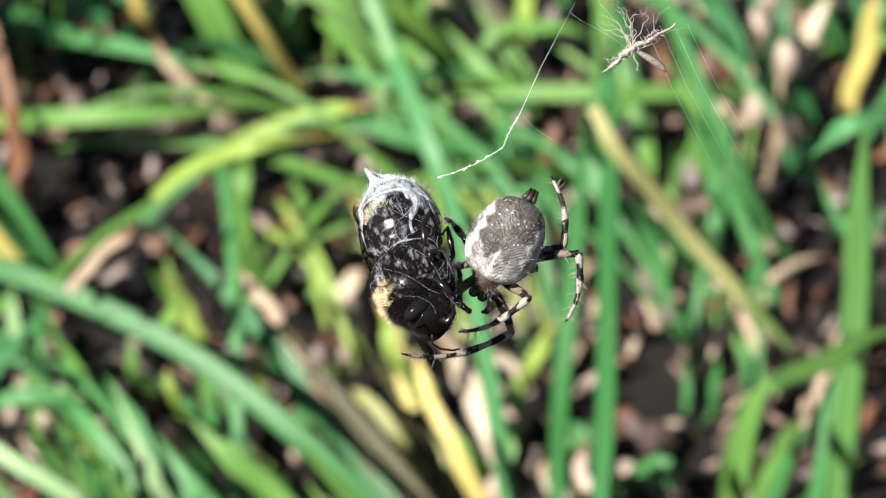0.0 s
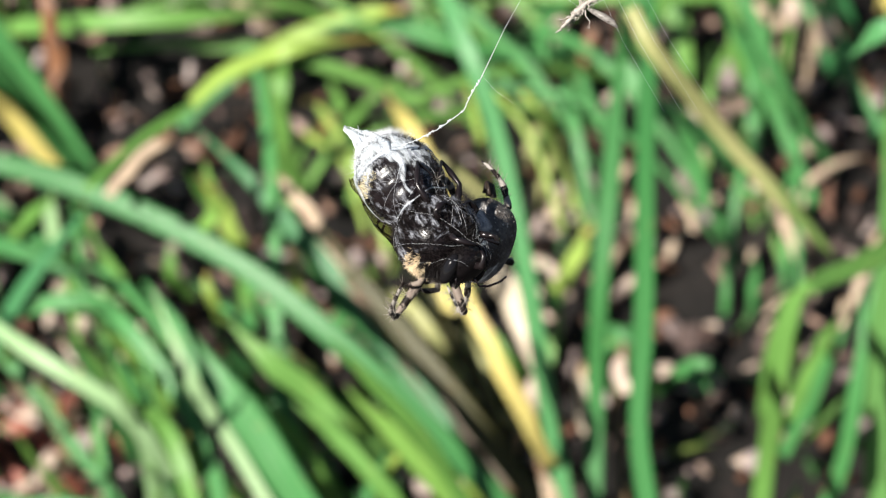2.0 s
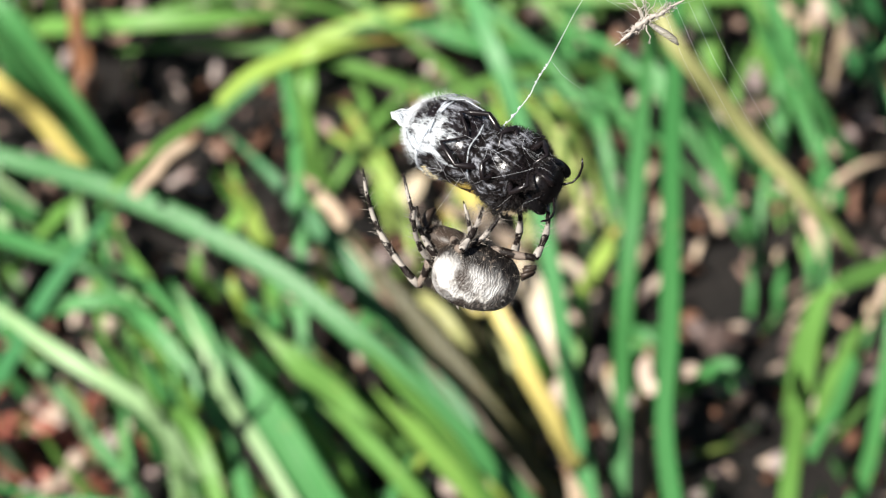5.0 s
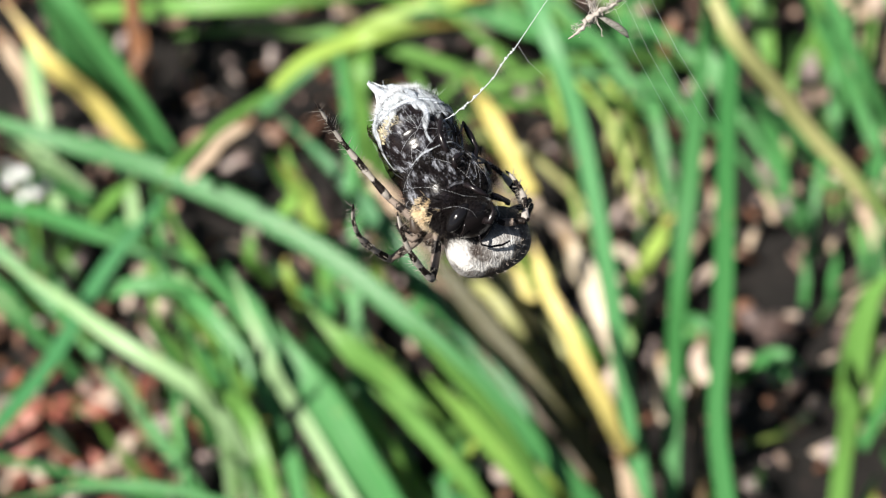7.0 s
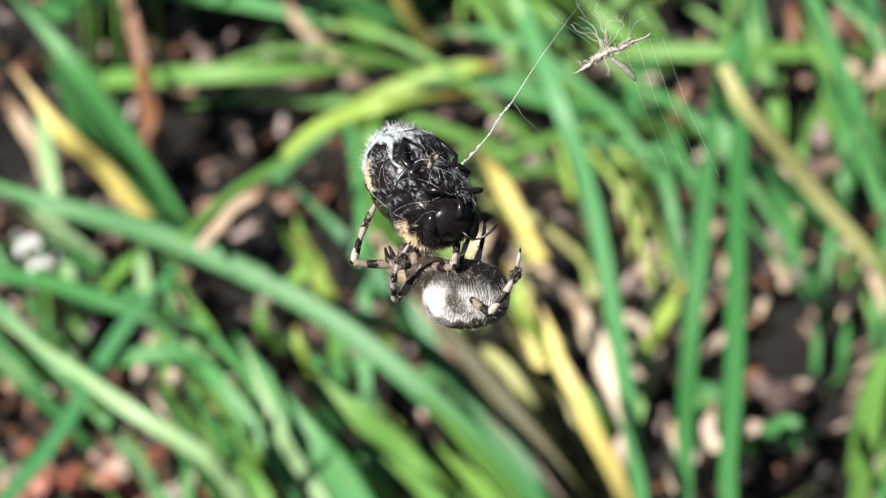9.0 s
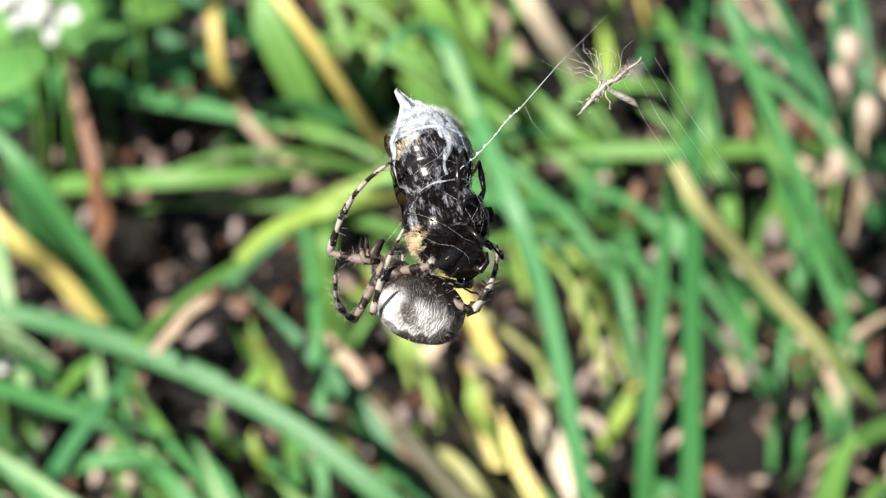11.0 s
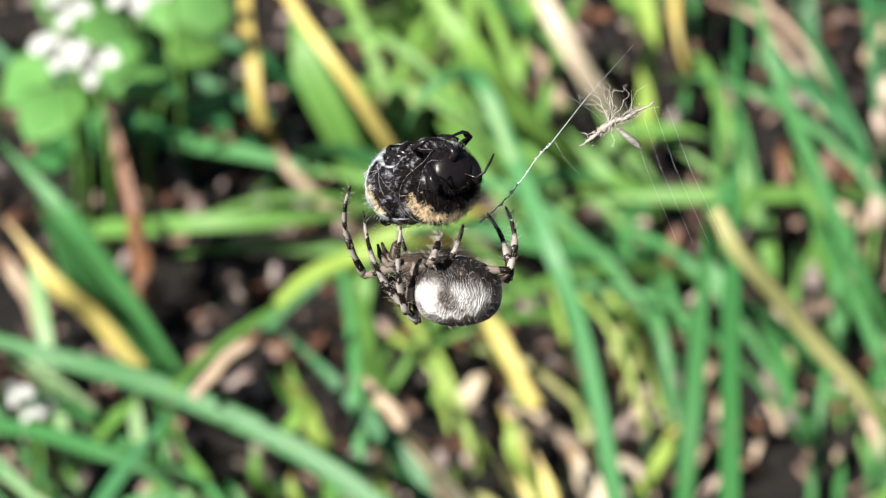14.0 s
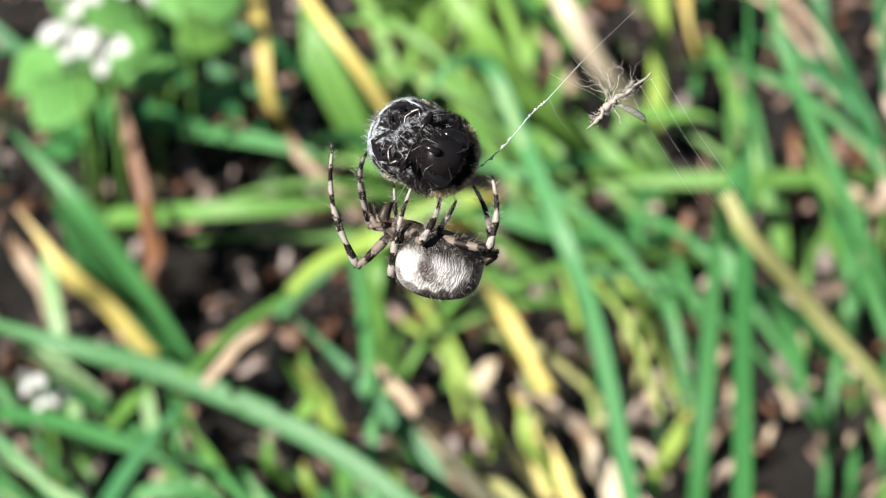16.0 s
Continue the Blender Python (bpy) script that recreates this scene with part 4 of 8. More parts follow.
leaf(dry_grass, "bract", CREAM, 0.0028, (-0.0288, 0.5004, 0.0020), (-0.0306, 0.4993, 0.0060), (-0.0319, 0.4985, 0.0091))
leaf(dry_grass, "bract", CREAM, 0.0034, (-0.0175, 0.5187, 0.0020), (-0.0155, 0.5184, 0.0060), (-0.0137, 0.5174, 0.0098))
tagged(dry_grass, "dry yellow and tan grass stalks", "grass")
left_grass = plant("sprawling_grass", (-0.051, 0.500, 0))
leaf(left_grass, "leaf", LIME, 0.0027, (-0.0440, 0.4703, 0.0605), (-0.0366, 0.4663, 0.0700), (-0.0277, 0.4605, 0.0780), (-0.0130, 0.4717, 0.0720))
leaf(left_grass, "stalk", TAN, 0.0022, (-0.0558, 0.4562, 0.0540), (-0.0522, 0.4613, 0.0560), (-0.0465, 0.4665, 0.0580))
leaf(left_grass, "leaf", DEEP, 0.0029, (-0.0939, 0.4514, 0.0000), (-0.0790, 0.4534, 0.0200), (-0.0687, 0.4582, 0.0367), (-0.0572, 0.4612, 0.0500))
leaf(left_grass, "leaf", BRIGHT, 0.0017, (-0.0595, 0.4626, 0.0500), (-0.0533, 0.4723, 0.0507), (-0.0476, 0.4794, 0.0513), (-0.0418, 0.4866, 0.0520))
leaf(left_grass, "leaf", GREEN, 0.0050, (-0.0657, 0.5174, 0.0050), (-0.0728, 0.5126, 0.0233), (-0.0795, 0.5074, 0.0400), (-0.0846, 0.5054, 0.0550))
leaf(left_grass, "leaf", YELLOW, 0.0032, (-0.0700, 0.5054, 0.0200), (-0.0769, 0.5069, 0.0300), (-0.0832, 0.5058, 0.0383), (-0.0920, 0.5145, 0.0450))
leaf(left_grass, "leaf", GREEN, 0.0037, (-0.0791, 0.5394, 0.0100), (-0.0841, 0.5375, 0.0200), (-0.0881, 0.5369, 0.0300))
leaf(left_grass, "leaf", GREEN, 0.0037, (-0.0643, 0.5213, 0.0020), (-0.0763, 0.5288, 0.0207), (-0.0854, 0.5327, 0.0333), (-0.0969, 0.5451, 0.0400))
leaf(left_grass, "leaf", MID, 0.0028, (-0.0989, 0.4919, 0.0203), (-0.0861, 0.4821, 0.0267), (-0.0722, 0.4718, 0.0300), (-0.0600, 0.4650, 0.0300))
leaf(left_grass, "leaf", PALE, 0.0027, (-0.0732, 0.4976, 0.0100), (-0.0809, 0.4970, 0.0200), (-0.0901, 0.4954, 0.0300))
leaf(left_grass, "leaf", GREEN, 0.0027, (-0.0680, 0.4917, 0.0100), (-0.0773, 0.4967, 0.0167), (-0.0859, 0.4942, 0.0233), (-0.0956, 0.4872, 0.0300))
leaf(left_grass, "leaf", BRIGHT, 0.0037, (-0.0888, 0.5676, 0.0040), (-0.0677, 0.5547, 0.0140), (-0.0505, 0.5539, 0.0160), (-0.0309, 0.5615, 0.0120))
leaf(left_grass, "leaf", LIME, 0.0038, (-0.0448, 0.5503, 0.0060), (-0.0327, 0.5540, 0.0107), (-0.0207, 0.5552, 0.0153), (-0.0125, 0.5504, 0.0200))
leaf(left_grass, "leaf", GREEN, 0.0033, (-0.0964, 0.6043, 0.0020), (-0.0765, 0.5899, 0.0087), (-0.0577, 0.5787, 0.0127), (-0.0346, 0.5678, 0.0140))
leaf(left_grass, "leaf", DEEP, 0.0026, (-0.0915, 0.6090, 0.0020), (-0.0806, 0.5994, 0.0060), (-0.0655, 0.5843, 0.0100))
leaf(left_grass, "leaf", BRIGHT, 0.0040, (-0.0311, 0.5216, 0.0020), (-0.0336, 0.5193, 0.0149), (-0.0352, 0.5214, 0.0300))
leaf(left_grass, "leaf", LIME, 0.0031, (-0.0406, 0.5077, 0.0020), (-0.0434, 0.5094, 0.0080), (-0.0469, 0.5095, 0.0140))
leaf(left_grass, "leaf", BRIGHT, 0.0037, (-0.0345, 0.5259, 0.0020), (-0.0354, 0.5293, 0.0080), (-0.0345, 0.5375, 0.0140), (-0.0334, 0.5377, 0.0200))
leaf(left_grass, "leaf", BRIGHT, 0.0033, (-0.0417, 0.5136, 0.0020), (-0.0452, 0.5112, 0.0089), (-0.0486, 0.5099, 0.0160))
leaf(left_grass, "leaf", SUNNY, 0.0025, (-0.0477, 0.5094, 0.0020), (-0.0445, 0.5098, 0.0090), (-0.0463, 0.5132, 0.0160))
leaf(left_grass, "leaf", BRIGHT, 0.0024, (-0.0371, 0.4858, 0.0020), (-0.0386, 0.4867, 0.0110), (-0.0401, 0.4874, 0.0200))
leaf(left_grass, "leaf", MID, 0.0026, (-0.0530, 0.5404, 0.0020), (-0.0430, 0.5459, 0.0090), (-0.0366, 0.5431, 0.0160))
leaf(left_grass, "leaf", LIME, 0.0026, (-0.0405, 0.5534, 0.0020), (-0.0324, 0.5568, 0.0070), (-0.0261, 0.5534, 0.0120))
leaf(left_grass, "leaf", SUNNY, 0.0026, (-0.0152, 0.5985, 0.0020), (-0.0045, 0.5849, 0.0052), (0.0068, 0.5705, 0.0092))
leaf(left_grass, "leaf", GREEN, 0.0030, (0.0121, 0.5813, 0.0040), (0.0017, 0.5760, 0.0090), (-0.0145, 0.5654, 0.0140))
leaf(left_grass, "leaf", BRIGHT, 0.0036, (0.0203, 0.5760, 0.0040), (0.0099, 0.5743, 0.0090), (-0.0004, 0.5850, 0.0140))
leaf(left_grass, "leaf", BRIGHT, 0.0021, (-0.0480, 0.4947, 0.0010), (-0.0509, 0.4928, 0.0087), (-0.0514, 0.4961, 0.0120))
leaf(left_grass, "leaf", LIME, 0.0018, (-0.0419, 0.4876, 0.0010), (-0.0442, 0.4860, 0.0084), (-0.0448, 0.4889, 0.0120))
leaf(left_grass, "leaf", GREEN, 0.0023, (-0.0360, 0.4805, 0.0010), (-0.0375, 0.4793, 0.0081), (-0.0383, 0.4818, 0.0120))
leaf(left_grass, "leaf", SUNNY, 0.0019, (-0.0508, 0.4803, 0.0010), (-0.0515, 0.4793, 0.0080), (-0.0524, 0.4816, 0.0120))
leaf(left_grass, "leaf", BRIGHT, 0.0016, (-0.0606, 0.4746, 0.0010), (-0.0605, 0.4737, 0.0078), (-0.0615, 0.4759, 0.0120))
leaf(left_grass, "leaf", BRIGHT, 0.0021, (-0.0549, 0.4609, 0.0010), (-0.0577, 0.4592, 0.0086), (-0.0581, 0.4621, 0.0120))
leaf(left_grass, "leaf", LIME, 0.0018, (-0.0281, 0.4921, 0.0010), (-0.0304, 0.4905, 0.0084), (-0.0310, 0.4935, 0.0120))
leaf(left_grass, "leaf", GREEN, 0.0023, (-0.0211, 0.4807, 0.0010), (-0.0228, 0.4795, 0.0081), (-0.0236, 0.4820, 0.0120))
leaf(left_grass, "leaf", SUNNY, 0.0020, (-0.0159, 0.4937, 0.0010), (-0.0169, 0.4926, 0.0080), (-0.0179, 0.4951, 0.0120))
leaf(left_grass, "leaf", BRIGHT, 0.0017, (-0.0693, 0.4640, 0.0020), (-0.0727, 0.4617, 0.0136), (-0.0776, 0.4584, 0.0259))
leaf(left_grass, "leaf", PALE, 0.0015, (-0.0639, 0.4533, 0.0020), (-0.0674, 0.4511, 0.0136), (-0.0723, 0.4480, 0.0258))
leaf(left_grass, "leaf", GREEN, 0.0019, (-0.0575, 0.4640, 0.0020), (-0.0611, 0.4617, 0.0136), (-0.0662, 0.4584, 0.0259))
leaf(left_grass, "leaf", SUNNY, 0.0013, (-0.0639, 0.4416, 0.0020), (-0.0673, 0.4395, 0.0135), (-0.0721, 0.4365, 0.0256))
leaf(left_grass, "leaf", MID, 0.0017, (-0.0541, 0.4533, 0.0020), (-0.0577, 0.4511, 0.0136), (-0.0627, 0.4479, 0.0257))
leaf(left_grass, "leaf", BRIGHT, 0.0017, (-0.0473, 0.4454, 0.0020), (-0.0510, 0.4433, 0.0135), (-0.0561, 0.4402, 0.0256))
leaf(left_grass, "leaf", PALE, 0.0015, (-0.0432, 0.4339, 0.0020), (-0.0468, 0.4320, 0.0134), (-0.0519, 0.4290, 0.0255))
leaf(left_grass, "leaf", GREEN, 0.0018, (-0.0570, 0.4327, 0.0020), (-0.0605, 0.4307, 0.0134), (-0.0654, 0.4278, 0.0255))
leaf(left_grass, "leaf", SUNNY, 0.0013, (-0.0497, 0.4265, 0.0020), (-0.0532, 0.4246, 0.0134), (-0.0582, 0.4217, 0.0254))
tagged(left_grass, "sprawling green and yellow-edged grass leaves over dark soil", "grass")
back_leaves = plant("broad_grass", (-0.028, 0.604, 0))
leaf(back_leaves, "leaf", BRIGHT, 0.0067, (-0.0357, 0.5838, 0.0000), (-0.0416, 0.5866, 0.0133), (-0.0466, 0.5922, 0.0233), (-0.0501, 0.6029, 0.0300))
leaf(back_leaves, "leaf", SUNNY, 0.0055, (-0.0328, 0.5910, 0.0000), (-0.0365, 0.5893, 0.0140), (-0.0404, 0.6002, 0.0180))
leaf(back_leaves, "leaf", LIME, 0.0046, (-0.0277, 0.5983, 0.0000), (-0.0288, 0.6046, 0.0060), (-0.0300, 0.6129, 0.0120))
leaf(back_leaves, "leaf", SUNNY, 0.0052, (-0.0240, 0.6229, 0.0040), (-0.0302, 0.6207, 0.0120), (-0.0394, 0.6144, 0.0200))
leaf(back_leaves, "leaf", BRIGHT, 0.0048, (-0.0288, 0.6389, 0.0040), (-0.0350, 0.6347, 0.0120), (-0.0422, 0.6284, 0.0186))
leaf(back_leaves, "leaf", LIME, 0.0041, (-0.0214, 0.6029, 0.0020), (-0.0213, 0.6054, 0.0080), (-0.0256, 0.6099, 0.0140))
leaf(back_leaves, "leaf", BRIGHT, 0.0044, (-0.0022, 0.6337, 0.0020), (-0.0066, 0.6366, 0.0080), (-0.0143, 0.6436, 0.0140))
leaf(back_leaves, "leaf", SUNNY, 0.0055, (-0.0390, 0.6007, 0.0000), (-0.0432, 0.6029, 0.0050), (-0.0474, 0.6069, 0.0100))
leaf(back_leaves, "leaf", BRIGHT, 0.0042, (-0.0324, 0.5933, 0.0000), (-0.0345, 0.5972, 0.0050), (-0.0355, 0.6011, 0.0100))
leaf(back_leaves, "leaf", SUNNY, 0.0051, (-0.0393, 0.5966, 0.0000), (-0.0429, 0.5938, 0.0160), (-0.0450, 0.6006, 0.0240))
leaf(back_leaves, "leaf", GREEN, 0.0036, (-0.0273, 0.5820, 0.0000), (-0.0312, 0.5798, 0.0080), (-0.0401, 0.5758, 0.0147), (-0.0476, 0.5683, 0.0200))
tagged(back_leaves, "broad bright green leaves in sunlight", "plant")
lower_grass = plant("short_grass", (-0.033, 0.450, 0))
leaf(lower_grass, "leaf", BRIGHT, 0.0021, (-0.0461, 0.4354, 0.0000), (-0.0486, 0.4343, 0.0200), (-0.0540, 0.4365, 0.0340), (-0.0575, 0.4427, 0.0420))
leaf(lower_grass, "leaf", GREEN, 0.0020, (-0.0426, 0.4354, 0.0000), (-0.0454, 0.4354, 0.0167), (-0.0493, 0.4374, 0.0287), (-0.0518, 0.4420, 0.0360))
leaf(lower_grass, "leaf", PALE, 0.0016, (-0.0496, 0.4353, -0.0000), (-0.0503, 0.4334, 0.0184), (-0.0528, 0.4311, 0.0342), (-0.0554, 0.4291, 0.0438))
leaf(lower_grass, "leaf", BRIGHT, 0.0020, (-0.0390, 0.4355, 0.0000), (-0.0424, 0.4401, 0.0100), (-0.0465, 0.4420, 0.0200))
leaf(lower_grass, "leaf", BRIGHT, 0.0018, (-0.0355, 0.4355, 0.0000), (-0.0379, 0.4376, 0.0100), (-0.0419, 0.4369, 0.0200))
leaf(lower_grass, "leaf", SUNNY, 0.0016, (-0.0443, 0.4354, -0.0000), (-0.0449, 0.4370, 0.0093), (-0.0481, 0.4383, 0.0187), (-0.0518, 0.4360, 0.0277))
leaf(lower_grass, "leaf", GREEN, 0.0022, (-0.0458, 0.4335, 0.0000), (-0.0484, 0.4350, 0.0200), (-0.0525, 0.4342, 0.0367), (-0.0582, 0.4329, 0.0500))
leaf(lower_grass, "leaf", BRIGHT, 0.0021, (-0.0486, 0.4360, 0.0000), (-0.0511, 0.4375, 0.0200), (-0.0562, 0.4378, 0.0347), (-0.0622, 0.4360, 0.0440))
leaf(lower_grass, "leaf", BRIGHT, 0.0019, (-0.0425, 0.4360, 0.0000), (-0.0449, 0.4339, 0.0186), (-0.0475, 0.4319, 0.0319), (-0.0484, 0.4302, 0.0447))
leaf(lower_grass, "leaf", LIME, 0.0015, (-0.0390, 0.4360, 0.0000), (-0.0428, 0.4379, 0.0150), (-0.0448, 0.4364, 0.0245))
leaf(lower_grass, "leaf", BRIGHT, 0.0022, (-0.0553, 0.4568, 0.0000), (-0.0544, 0.4628, 0.0067), (-0.0561, 0.4662, 0.0133), (-0.0593, 0.4667, 0.0200))
leaf(lower_grass, "leaf", GREEN, 0.0020, (-0.0391, 0.4568, 0.0000), (-0.0370, 0.4591, 0.0100), (-0.0374, 0.4585, 0.0200))
leaf(lower_grass, "leaf", GREEN, 0.0027, (-0.0792, 0.4619, 0.0218), (-0.0711, 0.4577, 0.0300), (-0.0629, 0.4564, 0.0333), (-0.0543, 0.4550, 0.0300))
leaf(lower_grass, "leaf", BRIGHT, 0.0023, (-0.0230, 0.4344, 0.0040), (-0.0237, 0.4360, 0.0120), (-0.0252, 0.4349, 0.0200))
leaf(lower_grass, "leaf", GREEN, 0.0021, (-0.0196, 0.4339, 0.0020), (-0.0168, 0.4371, 0.0110), (-0.0141, 0.4362, 0.0200))
leaf(lower_grass, "leaf", BRIGHT, 0.0024, (-0.0832, 0.4970, 0.0040), (-0.0754, 0.4944, 0.0170), (-0.0668, 0.4902, 0.0287))
leaf(lower_grass, "leaf", SUNNY, 0.0018, (-0.0314, 0.4467, 0.0020), (-0.0347, 0.4469, 0.0090), (-0.0379, 0.4458, 0.0160))
leaf(lower_grass, "leaf", PALE, 0.0023, (-0.0712, 0.4911, 0.0040), (-0.0639, 0.4862, 0.0093), (-0.0568, 0.4802, 0.0132))
leaf(lower_grass, "leaf", BRIGHT, 0.0017, (-0.0364, 0.4612, 0.0010), (-0.0387, 0.4597, 0.0090), (-0.0434, 0.4650, 0.0120))
leaf(lower_grass, "leaf", GREEN, 0.0019, (-0.0288, 0.4533, 0.0010), (-0.0305, 0.4521, 0.0087), (-0.0358, 0.4570, 0.0120))
leaf(lower_grass, "leaf", LIME, 0.0015, (-0.0238, 0.4655, 0.0010), (-0.0249, 0.4644, 0.0086), (-0.0310, 0.4693, 0.0120))
leaf(lower_grass, "leaf", SUNNY, 0.0022, (-0.0181, 0.4548, 0.0010), (-0.0202, 0.4535, 0.0088), (-0.0252, 0.4585, 0.0120))
leaf(lower_grass, "leaf", MID, 0.0024, (-0.0110, 0.4589, 0.0010), (-0.0125, 0.4578, 0.0086), (-0.0182, 0.4627, 0.0120))
leaf(lower_grass, "leaf", BRIGHT, 0.0017, (-0.0054, 0.4458, 0.0010), (-0.0080, 0.4444, 0.0089), (-0.0125, 0.4494, 0.0120))
leaf(lower_grass, "leaf", GREEN, 0.0018, (-0.0000, 0.4382, 0.0010), (-0.0020, 0.4371, 0.0086), (-0.0071, 0.4417, 0.0120))
leaf(lower_grass, "leaf", LIME, 0.0015, (-0.0248, 0.4417, 0.0010), (-0.0258, 0.4407, 0.0085), (-0.0317, 0.4452, 0.0120))
leaf(lower_grass, "leaf", SUNNY, 0.0022, (-0.0318, 0.4403, 0.0010), (-0.0338, 0.4390, 0.0088), (-0.0386, 0.4438, 0.0120))
leaf(lower_grass, "leaf", MID, 0.0023, (-0.0122, 0.4330, 0.0010), (-0.0137, 0.4320, 0.0085), (-0.0191, 0.4364, 0.0120))
leaf(lower_grass, "leaf", BRIGHT, 0.0017, (0.0071, 0.4728, 0.0010), (0.0042, 0.4712, 0.0090), (-0.0003, 0.4767, 0.0120))
leaf(lower_grass, "leaf", GREEN, 0.0019, (0.0016, 0.4672, 0.0010), (-0.0004, 0.4659, 0.0088), (-0.0057, 0.4711, 0.0120))
leaf(lower_grass, "leaf", LIME, 0.0016, (-0.0057, 0.4698, 0.0010), (-0.0070, 0.4687, 0.0086), (-0.0130, 0.4737, 0.0120))
leaf(lower_grass, "leaf", BRIGHT, 0.0026, (-0.0257, 0.4339, 0.0020), (-0.0308, 0.4381, 0.0100), (-0.0377, 0.4419, 0.0160), (-0.0431, 0.4479, 0.0200))
leaf(lower_grass, "leaf", SUNNY, 0.0023, (-0.0327, 0.4339, 0.0020), (-0.0357, 0.4322, 0.0120), (-0.0399, 0.4346, 0.0180))
leaf(lower_grass, "leaf", BRIGHT, 0.0023, (-0.0407, 0.4632, 0.0040), (-0.0466, 0.4647, 0.0147), (-0.0525, 0.4655, 0.0233), (-0.0581, 0.4617, 0.0300))
leaf(lower_grass, "leaf", SUNNY, 0.0022, (-0.0488, 0.4632, 0.0040), (-0.0537, 0.4633, 0.0147), (-0.0594, 0.4627, 0.0233), (-0.0648, 0.4589, 0.0300))
leaf(lower_grass, "leaf", GREEN, 0.0022, (-0.0326, 0.4633, 0.0040), (-0.0374, 0.4604, 0.0161), (-0.0413, 0.4578, 0.0276))
tagged(lower_grass, "fan of narrow bright green grass leaves", "grass")


TUFT_LABELS = {
    "BRIGHT": ("grass_tuft", "tuft of narrow bright green grass leaves on dark soil", "grass"),
    "GREEN": ("grass_tuft", "tuft of narrow mid-green grass leaves on dark soil", "grass"),
    "LIME": ("grass_tuft", "tuft of yellow-green grass leaves on dark soil", "grass"),
    "DEEP": ("grass_tuft", "tuft of dark green grass leaves on dark soil", "grass"),
    "PALE": ("grass_tuft", "tuft of pale whitish green grass leaves on dark soil", "grass"),
    "SUNNY": ("grass_tuft", "tuft of sunlit yellow-green grass leaves on dark soil", "grass"),
    "TAN": ("dry_tuft", "tuft of dry tan stalks on dark soil", "dry grass"),
    "STRAW": ("dry_tuft", "tuft of dry straw-coloured stalks on dark soil", "dry grass"),
    "RED": ("red_seedling", "low clump of small red leaves on dark soil", "seedling"),
    "PINK": ("dry_tuft", "heap of short pinkish dry bracts on dark soil", "dry grass"),
    "OLIVE": ("grass_tuft", "tuft of dull olive grass leaves on dark soil", "grass"),
}


def tuft(kind, at, size, count, length, width, lie, seed):
    """A tuft of crossing leaves; lie: the compass angle about which they point."""
    rng = random.Random(seed)
    name, label, category = TUFT_LABELS[kind]
    owner = empty(name, (at[0], at[1], 0))
    mat = LEAF_KINDS[kind]
    for _ in range(count):
        x, y = rng.gauss(0, size[0]), rng.gauss(0, size[1])
        a = radians(lie + rng.gauss(0, 120 if kind in ("RED", "PINK") else 28))
        run, rise = rng.uniform(0.6, 1.25) * length, rng.uniform(0.12, 0.5) * length
        z0 = ground_height(at[0] + x, at[1] + y) - 0.001
        w, bend, seed2 = width * rng.uniform(0.45, 0.95), rng.uniform(-0.18, 0.18), rng.uniform(0, 40)
        pts, widths, n = [], [], 12
        for i in range(n):
            u = i / (n - 1)
            b = a + bend * u
            pts.append((x + math.cos(b) * run * u, y + math.sin(b) * run * u, z0 + rise * math.sin(u * 2.3)))
            widths.append(w * min(1.0, 0.08 + (1 - u) * 4) * (0.85 + 0.15 * math.sin(u * 3)) * (1 + 0.08 * noise.noise((seed2, u * 7, 0))))
        spread("leaf", owner, mat, pts, widths, thick=min(0.0005, w * 0.15), fold=0.25)
    return tagged(owner, label, category)


def flower(at, tall, petals, size, seed):
    """A small white flower on its stalk."""
    rng = random.Random(seed)
    ob = empty("white_flower", (at[0], at[1], 0))
    bm = bmesh.new()
    tube(bm, [(0, 0, -0.004), (0.001, -0.001, tall * 0.5), (0, -0.002, tall)], [0.0008, 0.0006, 0.0005], 6)
    part("stalk", bm, BRIGHT, ob)
    top = Vector((0, -0.002, tall))
    for k in range(petals):
        a = k * 6.283 / petals + rng.uniform(-0.3, 0.3)
        out = Vector((math.cos(a) * 0.8, -0.45, 0.15 + 0.8 * math.sin(a)))
        pts = [top + out * (size * u) + Vector((0, 0, -0.3 * size * u * u)) for u in (0, 0.25, 0.5, 0.75, 0.92, 1.0)]
        spread("petal", ob, PETAL, pts, [size * f for f in (0.15, 0.45, 0.6, 0.55, 0.35, 0.12)], 0.0003, 0.3)
    return tagged(ob, "small white flower on a thin green stalk", "flower")


def round_leaf(owner, at, size, tilt, turn, mat):
    """A broad rounded leaf on its stalk."""
    m = pose(*at, *tilt, turn)
    pts = [m @ Vector((size * (u - 0.5), 0, -0.12 * size * (2 * u - 1) ** 2)) - PLANT_AT[owner.name] for u in (0, 0.06, 0.15, 0.3, 0.45, 0.6, 0.75, 0.88, 0.96, 1.0)]
    spread("leaf", owner, mat, pts, [size * 0.95 * f for f in (0.1, 0.4, 0.62, 0.86, 0.98, 1.0, 0.88, 0.62, 0.36, 0.1)], 0.0004, 0.12)
    bm = bmesh.new()
    top = pts[0]
    foot = Vector((top.x * 0.4, top.y * 0.4 + 0.004, -0.004))
    tube(bm, [foot, (foot + top) / 2 + Vector((0, 0.001, 0)), top], [0.0009, 0.0007, 0.0006], 6)
    part("stalk", bm, mat, owner)


